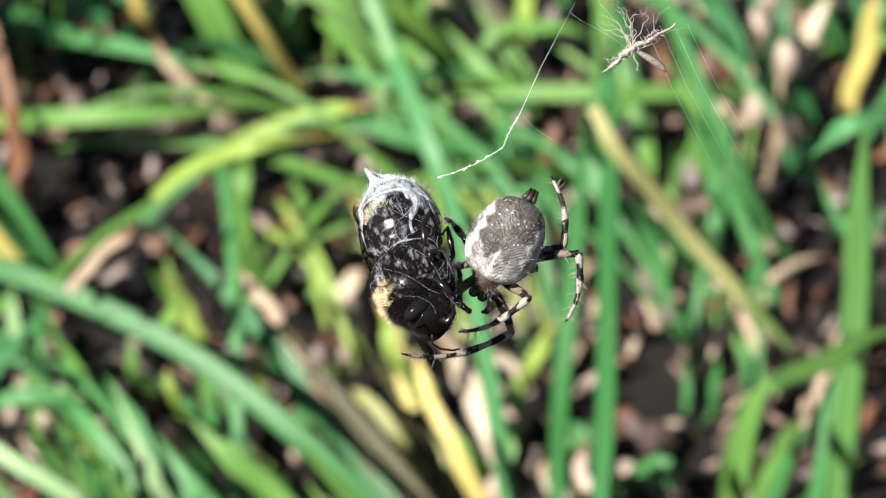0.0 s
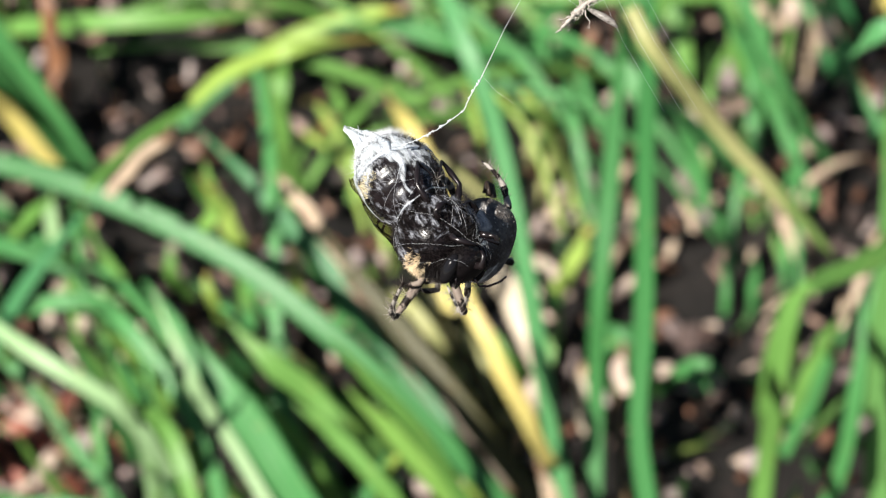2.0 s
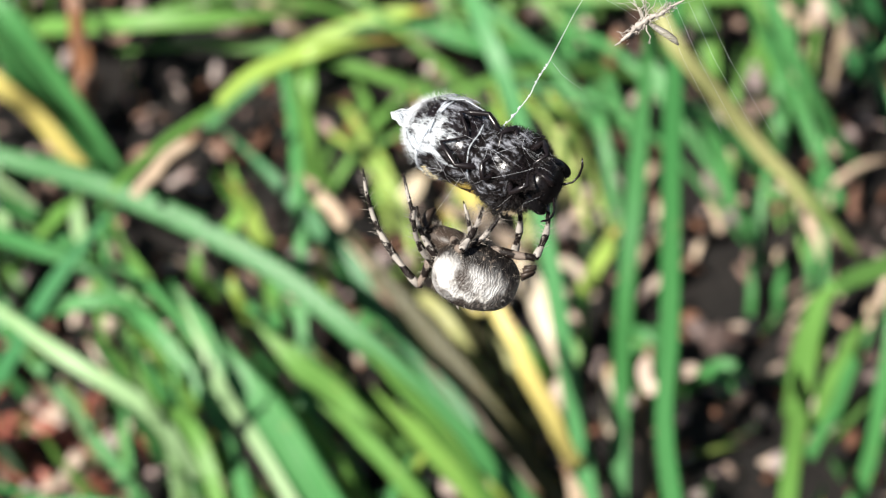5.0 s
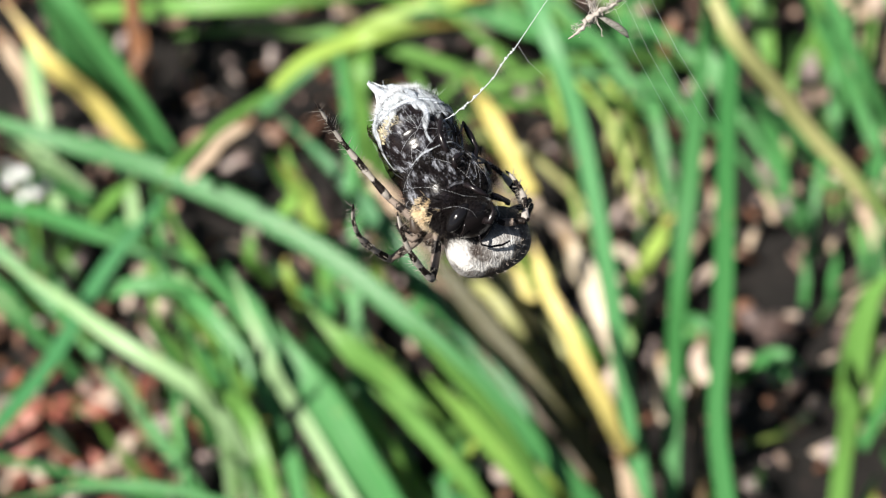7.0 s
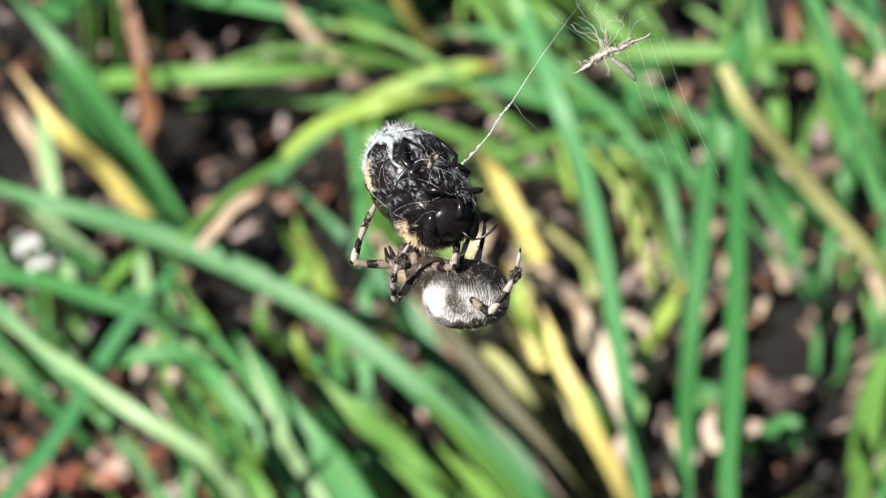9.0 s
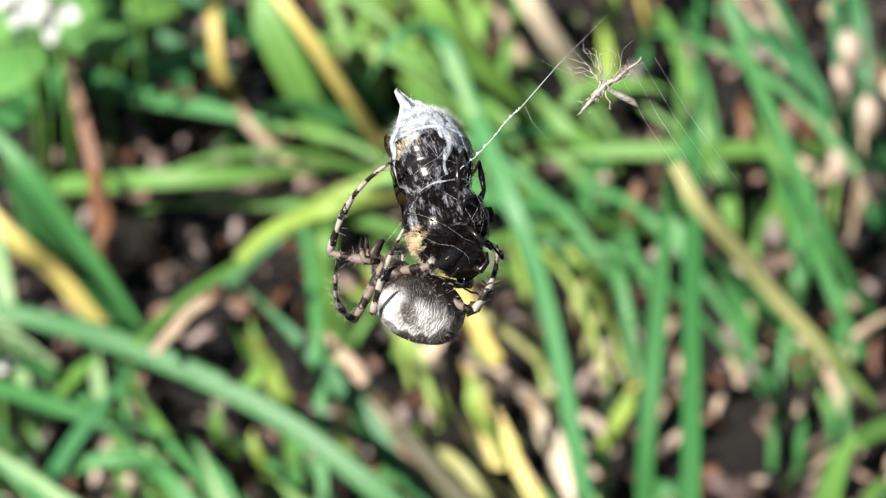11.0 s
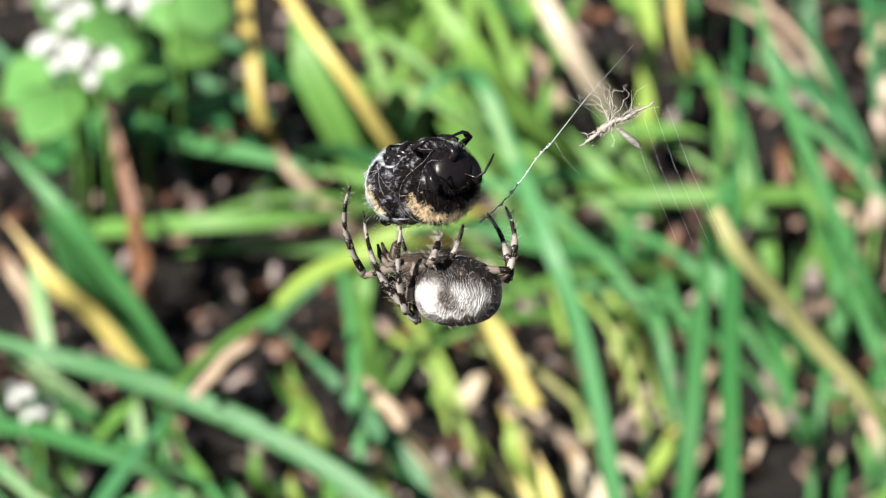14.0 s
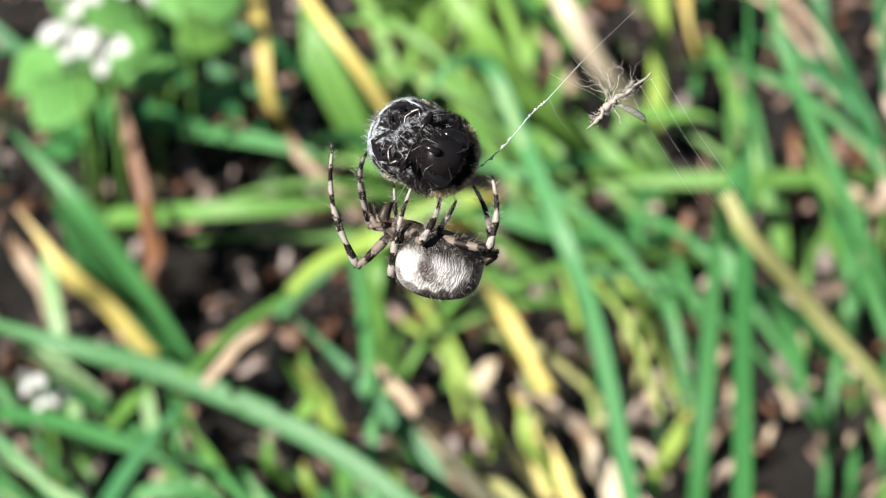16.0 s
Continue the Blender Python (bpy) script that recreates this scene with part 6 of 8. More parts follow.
def build_leg(spider, upper, lower, rng):
    u, w = upper * MM, lower * MM
    bm = bmesh.new()
    tube(bm, [(0, 0, 0), (0.12 * u, 0, 0), (0.45 * u, 0, 0.02 * u), (0.8 * u, 0, 0.02 * u), (0.92 * u, 0, 0), (u, 0, 0)], [0.00026, 0.00034, 0.00039, 0.00032, 0.00026, 0.00029], 10)
    leg = part("leg", bm, LEG_UPPER, spider, "brown and grey banded leg")
    bm = bmesh.new()
    bow = [(f * w, 0, 0.12 * w * math.sin(math.pi * f * 0.9)) for f in (0, 0.07, 0.14, 0.22, 0.32, 0.42, 0.52, 0.62, 0.74, 0.86, 0.95, 1.0)]
    tube(bm, bow, [0.00027, 0.00033, 0.00028, 0.00022, 0.00029, 0.00028, 0.00018, 0.00020, 0.00016, 0.00015, 0.00010, 0.00004], 10)
    low = part("lower_leg", bm, LEG_LOWER, leg)
    for owner, length, bent in ((leg, u, False), (low, w, True)):
        bm = bmesh.new()
        for _ in range(110 if bent else 60):
            f, a = rng.uniform(0.1, 0.95), rng.uniform(0, 6.28)
            z = 0.12 * w * math.sin(math.pi * f * 0.9) if bent else 0.0
            p = Vector((f * length, 0, z))
            out = Vector((0.55, math.sin(a), math.cos(a))).normalized()
            big = rng.random() < 0.25
            tube(bm, [p + out * 0.0001, p + out * (0.0010 if big else 0.0006)], [0.000026 if big else 0.000014, 0.000005], 4)
        part("bristles", bm, BRISTLE, owner, "pale spines and hairs")
    return leg, low


def build_spider():
    rng = random.Random(31)
    spider = empty("spider")
    bm = bmesh.new()
    lathe(bm, SP_ABDOMEN, 40, 0.02)
    ab = part("abdomen", bm, ABDOMEN, spider, "swollen grey-white abdomen with dark marbling")
    bm = bmesh.new()
    hairs(bm, rng, SP_ABDOMEN, 800, 0.00045, None, -0.8, 0.000005)
    part("abdomen_hairs", bm, BRISTLE, ab, "short pale hairs", smooth=False)
    bm = bmesh.new()
    for a in range(6):
        c = a * 1.047
        tube(bm, [(-0.0062, 0.0004 * math.sin(c), 0.0004 + 0.0004 * math.cos(c)), (-0.0070, 0.0003 * math.sin(c), -0.0002 + 0.0003 * math.cos(c))], [0.00026, 0.00012], 7)
    part("spinnerets", bm, CARAPACE, ab)
    bm = bmesh.new()
    lathe(bm, SP_CARAPACE, 26, 0.03)
    ca = part("carapace", bm, CARAPACE, spider, "brown hairy carapace")
    bm = bmesh.new()
    hairs(bm, rng, SP_CARAPACE, 900, 0.0005, None, 0.3, 0.000007)
    part("carapace_hairs", bm, BRISTLE, ca, "pale grey hairs", smooth=False)
    bm = bmesh.new()
    tube(bm, [(0.0019, 0.0, -0.0012), (0.0012, 0.0008, -0.0042), (0.0006, 0.0013, -0.0068)], [0.000009, 0.000008, 0.000008], 4)
    part("holding_thread", bm, SILK_FINE, spider, "fine silk thread by which it holds the prey")
    for s in (-1, 1):
        bm = bmesh.new()
        tube(bm, [(0.0018, s * 0.00035, 0.0), (0.0023, s * 0.00038, -0.0006), (0.0022, s * 0.00034, -0.0014), (0.0020, s * 0.0002, -0.0018)], [0.00034, 0.00042, 0.00032, 0.00012], 10)
        part("fang", bm, CARAPACE, spider)
        bm = bmesh.new()
        tube(bm, [(0.0015, s * 0.0008, -0.0002), (0.0026, s * 0.0013, 0.0001), (0.0032, s * 0.0012, -0.0006), (0.0035, s * 0.0009, -0.0014)], [0.00022, 0.00026, 0.00024, 0.0001], 8)
        part("palp", bm, LEG_UPPER, spider)
        for k in range(3):
            bm = bmesh.new()
            bmesh.ops.create_uvsphere(bm, u_segments=10, v_segments=6, radius=0.00012, matrix=Matrix.Translation((0.00175 - 0.0001 * k, s * (0.0002 + 0.00028 * k), 0.00085 - 0.00012 * k)))
            part("eye", bm, EYE, spider, "tiny black eye")
    legs = []
    for s in (1, -1):
        for k, (upper, lower) in enumerate(LEG_SIZES):
            legs.append((s, k, *build_leg(spider, upper, lower, rng)))
    return tagged(spider, "grey-brown orb spider with banded bristly legs holding its prey", "spider"), legs


HIPS = ((1.15, 0.75), (0.45, 1.05), (-0.35, 1.05), (-1.0, 0.75))
# where each foot holds, and which way each knee is pushed out, in the spider's own millimetres: left legs, then right legs, front to rear
HOLDS = {}
HOLDS[0] = (((8.3, -3.0, 3.4), (5.5, -0.1, -1.1), (0.0, -0.9, 0.9), (0.9, 6.8, -0.2), (5.0, -4.2, 5.6), (-2.0, -4.7, 2.9), (2.6, -5.3, 0.1), (-8.3, 0.4, -1.3)),
    ((0.59, 0.58, -0.56), (-0.05, 0.66, 0.75), (-0.58, 0.77, 0.26), (-0.86, 0.49, 0.15), (0.54, -0.24, -0.81), (-0.14, -0.31, -0.94), (0.32, -0.35, 0.88), (-0.22, 0.97, 0.10)))
HOLDS[1] = (((2.7, 0.1, 7.5), (5.6, 1.9, 1.8), (3.1, 3.6, 1.3), (5.9, 4.6, -4.2), (-1.7, -7.6, -0.9), (-7.8, -2.6, -2.1), (-2.6, 4.3, 0.4), (-7.0, -0.4, -1.1)),
    ((-0.30, 0.95, -0.07), (0.43, -0.44, 0.78), (0.30, -0.02, 0.95), (0.60, 0.80, 0.07), (0.81, -0.56, -0.17), (-0.63, 0.77, -0.14), (0.45, 0.65, 0.61), (-0.60, 0.63, 0.50)))
HOLDS[1.5] = (((3.1, -4.6, 5.8), (5.6, 1.9, 1.8), (3.9, 4.6, -1.2), (-6.2, 3.5, 1.0), (-0.7, -10.7, 2.4), (-7.2, -2.2, -7.5), (-2.6, 4.3, 0.4), (-6.6, 0.8, -6.0)),
    ((0.87, -0.04, -0.50), (0.43, -0.44, 0.78), (0.83, 0.18, 0.52), (-0.31, 0.84, -0.46), (0.37, -0.56, -0.74), (-0.98, -0.07, -0.16), (0.45, 0.65, 0.61), (-0.97, 0.25, -0.02)))
HOLDS[2] = (((-5.6, -9.0, 1.6), (2.8, 7.0, -3.5), (3.1, 3.6, 1.3), (-0.6, 8.2, -3.7), (1.4, -8.1, 3.6), (-7.0, -7.5, -3.5), (-2.6, 4.3, 0.4), (-7.4, 2.5, -3.9)),
    ((-0.94, -0.07, -0.32), (0.60, 0.36, 0.71), (0.30, -0.02, 0.95), (-0.16, 0.95, 0.28), (0.99, 0.11, -0.13), (-0.96, -0.04, -0.28), (0.45, 0.65, 0.61), (-0.86, 0.42, 0.30)))
HOLDS[2.5] = (((6.8, -2.2, -7.7), (3.1, 1.9, -4.1), (-2.9, -0.7, -3.5), (-0.3, -1.2, -7.3), (4.4, -1.8, -3.6), (3.1, -1.5, -3.4), (-0.4, -0.5, -5.7), (-5.1, -4.1, -4.9)),
    ((0.43, -0.80, 0.42), (0.37, -0.55, 0.75), (-0.49, -0.83, 0.28), (-0.64, -0.42, -0.64), (0.23, -0.55, 0.80), (-0.03, -0.26, 0.96), (-0.64, -0.42, -0.64), (-0.99, 0.05, -0.14)))
HOLDS[3] = (((7.9, 2.9, -4.6), (2.1, 1.8, -2.9), (-2.9, -0.7, -3.5), (0.2, 4.4, -6.7), (3.2, -6.3, -2.8), (0.4, -1.6, -3.2), (-1.6, -0.7, -3.3), (-5.8, 0.5, -5.1)),
    ((0.22, 0.55, 0.81), (0.68, 0.44, 0.59), (-0.49, -0.83, 0.28), (-0.51, 0.72, -0.47), (0.52, 0.85, 0.01), (0.23, -0.87, 0.43), (-0.35, -0.85, 0.40), (-0.95, -0.16, 0.26)))
HOLDS[3.5] = (((6.4, -2.4, -3.3), (2.1, 1.8, -2.9), (-4.0, -4.3, -2.9), (-2.8, 4.7, -6.3), (4.4, -1.8, -3.6), (0.4, -1.6, -3.2), (-1.6, -0.7, -3.3), (-5.8, 0.5, -5.1)),
    ((0.12, 0.26, 0.96), (0.68, 0.44, 0.59), (-0.50, -0.75, -0.43), (-0.70, 0.70, -0.16), (0.23, -0.55, 0.80), (0.23, -0.87, 0.43), (-0.35, -0.85, 0.40), (-0.95, -0.16, 0.26)))
HOLDS[6] = (((8.8, 1.7, -2.7), (0.5, 5.1, -3.1), (-2.9, -0.7, -3.5), (-3.1, 0.9, -3.9), (4.4, -1.8, -3.6), (3.9, -4.9, -1.2), (-1.6, -0.7, -3.3), (-4.8, 3.8, -5.8)),
    ((0.08, 0.37, 0.92), (-0.90, -0.40, 0.18), (-0.49, -0.83, 0.28), (-0.51, 0.85, -0.15), (0.23, -0.55, 0.80), (0.43, 0.70, 0.58), (-0.35, -0.85, 0.40), (-0.94, 0.15, -0.29)))
HOLDS[7] = (((5.1, -5.7, -4.1), (2.1, 1.8, -2.9), (-2.9, -0.7, -3.5), (-3.1, 3.1, -4.5), (6.6, -2.1, -12.0), (2.2, -5.9, -2.8), (-1.6, -0.7, -3.3), (-5.3, 1.6, -2.9)),
    ((0.84, 0.41, 0.35), (0.68, 0.44, 0.59), (-0.49, -0.83, 0.28), (-0.83, 0.45, 0.33), (0.56, 0.59, -0.58), (0.35, -0.14, 0.93), (-0.35, -0.85, 0.40), (-0.94, -0.28, 0.19)))
HOLDS[7.5] = (((5.7, -3.3, -4.6), (2.1, 1.8, -2.9), (-2.9, -0.7, -3.5), (-3.1, 3.1, -4.5), (2.6, 3.9, -9.8), (7.6, -7.4, -4.6), (-1.6, -0.7, -3.3), (-4.2, -2.1, -7.0)),
    ((0.49, 0.25, 0.83), (0.68, 0.44, 0.59), (-0.49, -0.83, 0.28), (-0.83, 0.45, 0.33), (0.56, 0.82, 0.10), (0.98, -0.16, -0.13), (-0.35, -0.85, 0.40), (-0.93, -0.22, -0.28)))
HOLDS[8] = (((1.6, 9.3, -7.1), (2.1, 1.8, -2.9), (-2.9, -0.7, -3.5), (-4.4, 5.6, -3.0), (-3.4, -3.0, -14.1), (0.9, -6.3, -2.1), (-1.6, -0.7, -3.3), (-7.6, -3.1, -0.8)),
    ((0.77, -0.07, -0.64), (0.68, 0.44, 0.59), (-0.49, -0.83, 0.28), (-0.01, 0.96, 0.30), (-0.08, 0.10, -0.99), (0.87, 0.16, 0.47), (-0.35, -0.85, 0.40), (-0.53, -0.56, 0.64)))
HOLDS[10.5] = (((2.8, -1.8, -7.8), (1.2, 6.8, -0.9), (-2.9, -0.7, -3.5), (-1.0, 3.9, -5.1), (2.6, -10.8, 0.7), (0.4, -1.6, -3.2), (-1.3, 1.7, -4.3), (-5.8, 0.5, -5.1)),
    ((0.93, 0.21, 0.30), (-0.58, 0.00, 0.82), (-0.49, -0.83, 0.28), (-0.63, 0.76, -0.14), (0.11, -0.14, 0.98), (0.23, -0.87, 0.43), (-0.80, -0.23, -0.56), (-0.95, -0.16, 0.26)))
HOLDS[12.5] = (((3.5, -4.3, -7.6), (2.1, 1.8, -2.9), (-2.9, -0.7, -3.5), (-3.1, 3.1, -4.5), (4.4, -1.8, -3.6), (0.7, -2.0, -3.8), (-1.5, 0.5, -2.8), (-7.3, 0.4, -4.2)),
    ((0.92, 0.38, -0.04), (0.68, 0.44, 0.59), (-0.49, -0.83, 0.28), (-0.83, 0.45, 0.33), (0.23, -0.55, 0.80), (0.12, 0.34, 0.93), (-0.54, -0.84, -0.10), (-0.96, 0.10, 0.28)))
HOLDS[13.5] = (((3.6, -2.9, -5.1), (2.1, 1.8, -2.9), (-2.9, -0.7, -3.5), (-4.8, 4.3, -3.7), (4.4, -1.8, -3.6), (1.1, -3.2, -3.9), (-0.7, 0.6, -2.5), (-5.8, 0.5, -5.1)),
    ((0.57, 0.56, 0.60), (0.68, 0.44, 0.59), (-0.49, -0.83, 0.28), (-0.98, 0.12, 0.18), (0.23, -0.55, 0.80), (0.29, -0.16, 0.94), (-0.29, -0.92, -0.25), (-0.95, -0.16, 0.26)))
HOLDS[14.5] = (((6.5, -4.6, -6.7), (2.1, 1.8, -2.9), (-2.9, -0.7, -3.5), (-3.1, 3.1, -4.5), (3.9, -4.2, -5.0), (1.0, -4.2, -2.9), (-1.0, 0.5, -2.3), (-5.6, 4.0, -4.2)),
    ((0.91, 0.41, 0.09), (0.68, 0.44, 0.59), (-0.49, -0.83, 0.28), (-0.83, 0.45, 0.33), (0.49, 0.39, 0.78), (0.00, 0.18, 0.98), (-0.36, -0.93, -0.06), (-0.99, 0.13, -0.03)))
HOLDS[16] = (((7.1, -0.7, -5.3), (2.1, 1.8, -2.9), (-2.9, -0.7, -3.5), (-3.1, 3.1, -4.5), (3.7, -4.9, -5.2), (0.4, -1.6, -3.2), (-1.6, -0.7, -3.3), (-5.1, -2.2, -6.0)),
    ((0.50, 0.26, 0.82), (0.68, 0.44, 0.59), (-0.49, -0.83, 0.28), (-0.83, 0.45, 0.33), (0.52, 0.84, 0.18), (0.23, -0.87, 0.43), (-0.35, -0.85, 0.40), (-0.96, -0.28, -0.06)))


def reach(hip, foot, upper, lower, outward):
    """The pose of a leg and of its lower part so that it reaches from hip to foot with the knee pushed outward."""
    way = foot - hip
    d = min(way.length, (upper + lower) * 0.985)
    x = way.normalized()
    z = (outward - x * outward.dot(x)).normalized()
    ca = max(-1.0, min(1.0, (upper * upper + d * d - lower * lower) / (2 * upper * d)))
    ck = max(-1.0, min(1.0, (upper * upper + lower * lower - d * d) / (2 * upper * lower)))
    sa = math.sqrt(1 - ca * ca)
    along, up = x * ca + z * sa, z * ca - x * sa
    m = Matrix.Translation(hip) @ Matrix((along, up.cross(along), up)).transposed().to_4x4()
    return m, Matrix.Translation((upper, 0, 0)) @ Matrix.Rotation(math.pi - math.acos(ck), 4, "Y")


# ---- the web's remains ----
def build_husk():
    """A dead, dried crane-fly husk hung in loose threads."""
    rng = random.Random(41)
    husk = empty("insect_husk")
    def limb(name, way, start, end, thick, mat=HUSK, knots=9, wander=0.0003):
        bm = bmesh.new()
        s, e = Vector(start), Vector(end)
        seed = rng.uniform(0, 60)
        pts, radii = [], []
        for i in range(knots):
            u = i / (knots - 1)
            pts.append(s.lerp(e, u) + Vector(way) * math.sin(math.pi * u) + Vector([noise.noise((seed, u * 4, c * 9)) for c in range(3)]) * wander)
            radii.append(thick * (1 - 0.75 * u) * (0.7 + 0.6 * (i % 2)))
        tube(bm, pts, radii, 7)
        part(name, bm, mat, husk)

    limb("thorax", (0, 0, 0.0001), (-0.0005, -0.0003, 0), (0.0006, 0.0005, 0.0001), 0.00034, knots=6)
    limb("tail", (0, -0.0002, 0), (0.0003, 0.0003, 0), (0.0035, 0.0021, 0.0003), 0.00020, knots=13)
    limb("head", (0, 0, 0.0002), (-0.0003, -0.0003, 0), (-0.0022, -0.0017, 0.0002), 0.00020, knots=9, wander=0.0005)
    limb("leg", (0.0004, -0.0001, 0), (-0.0004, -0.0002, 0), (-0.0020, -0.0006, 0.0004), 0.00007)
    limb("leg", (0.0002, 0.0006, 0), (0, 0.0003, 0), (-0.0021, 0.0026, 0.0003), 0.000055)
    limb("leg", (0.0006, 0.0005, 0), (0.0001, 0.0003, 0), (-0.0012, 0.0034, -0.0003), 0.000045)
    limb("leg", (-0.0003, 0.0004, 0), (0.0002, 0.0003, 0), (0.0005, 0.0030, 0.0005), 0.000035)
    limb("leg", (0.0002, -0.0005, 0), (0.0003, -0.0001, 0), (0.0004, -0.0016, 0.0005), 0.00005)
    for _ in range(8):
        a = rng.uniform(0.9, 3.0)
        limb("leg", (rng.uniform(-0.0006, 0.0008), rng.uniform(-0.0002, 0.0006), 0), (rng.uniform(-0.0003, 0.0006), 0.0002, 0), (0.0034 * math.cos(a), 0.0034 * math.sin(a), rng.uniform(-0.0006, 0.0006)), 0.00004, knots=12, wander=0.0006)
    bm = bmesh.new()
    for _ in range(190):
        u = rng.uniform(-1, 1)
        p = Vector((0.0020 * u + 0.0003, 0.0013 * u + 0.0001, 0)) + Vector([rng.gauss(0, 0.00014) for _ in range(3)])
        way = Vector([rng.gauss(0, 1) for _ in range(3)]).normalized() * rng.uniform(0.0002, 0.0006)
        tube(bm, [p, p + way * 0.5 + Vector((0.00005, 0, 0)), p + way], [0.00004, 0.00003, 0.00001], 4)
    part("rags", bm, HUSK, husk, "ragged dry scraps")
    bm = bmesh.new()
    tube(bm, [(0.0003, 0.0001, 0), (0.0010, -0.0003, 0.0002), (0.0018, -0.0008, 0.0003), (0.0025, -0.0013, 0.0002), (0.0028, -0.0017, 0.0001)], [0.00006, 0.00022, 0.00030, 0.00026, 0.00006], 8)
    part("wing", bm, silk_material("pale_wing", (0.40, 0.37, 0.34), 0.5), husk, "pale crumpled wing")
    bm = bmesh.new()
    for _ in range(5):
        a = rng.uniform(0.2, 2.6)
        tip = Vector((math.cos(a), math.sin(a), rng.uniform(-0.2, 0.2))) * rng.uniform(0.003, 0.006)
        tube(bm, [(0, 0, 0), tip * 0.4 + Vector((0.0004, -0.0001, 0)), tip * 0.8 + Vector((-0.0003, 0.0001, 0)), tip], 0.000007, 3)
    for k in range(4):
        tube(bm, [(0.0012 + 0.0011 * k, 0.002, 0), (0.0032 + 0.0012 * k, -0.0028, 0.0002), (0.0062 + 0.0013 * k, -0.0085, 0.0004)], 0.000007, 3)
    part("web_threads", bm, SILK, husk, "fine torn web threads")
    return tagged(husk, "dried pale insect husk caught in web threads", "dead insect")


def build_strand():
    """The beaded holding line, in two lengths that meet at a knot."""
    rng = random.Random(51)

    def beaded(length, knots, seed, bow):
        pts, radii = [], []
        for i in range(knots):
            u = i / (knots - 1)
            pts.append((length * u, bow * math.sin(u * 3.1416) + 0.00009 * noise.noise((u * 14, 3, seed)), 0.00007 * noise.noise((u * 14, 8, seed))))
            radii.append(0.000035 + 0.00016 * max(0.0, noise.noise((u * 9, 0, seed)) - 0.05) + 0.00010 * (rng.random() < 0.16))
        return bm_of(pts, radii)

    strand = part("silk_line", beaded(0.0026, 50, 1, 0.0001), SILK, None)
    lower = part("lower_line", beaded(-0.0056, 76, 2, -0.00025), SILK, strand)
    bm = bmesh.new()
    tube(bm, [(0.0025, 0.0000, 0), (0.0070, 0.0002, -0.0004), (0.0125, 0.0001, -0.001)], [0.000045, 0.000022, 0.000010], 4)
    part("thin_line", bm, SILK_FINE, strand)
    bm = bmesh.new()
    tube(bm, [(0.0030, 0.0001, 0), (0.0024, -0.0014, 0.0002), (0.0022, -0.0032, 0.0002)], 0.000008, 4)
    part("side_thread", bm, SILK_FINE, strand)
    return tagged(strand, "white beaded silk line holding the prey", "silk thread"), lower


def bm_of(pts, radii):
    bm = bmesh.new()
    tube(bm, pts, radii, 6)
    return bm


bee = build_bee()
spider, spider_legs = build_spider()
husk = build_husk()
strand, lower_line = build_strand()


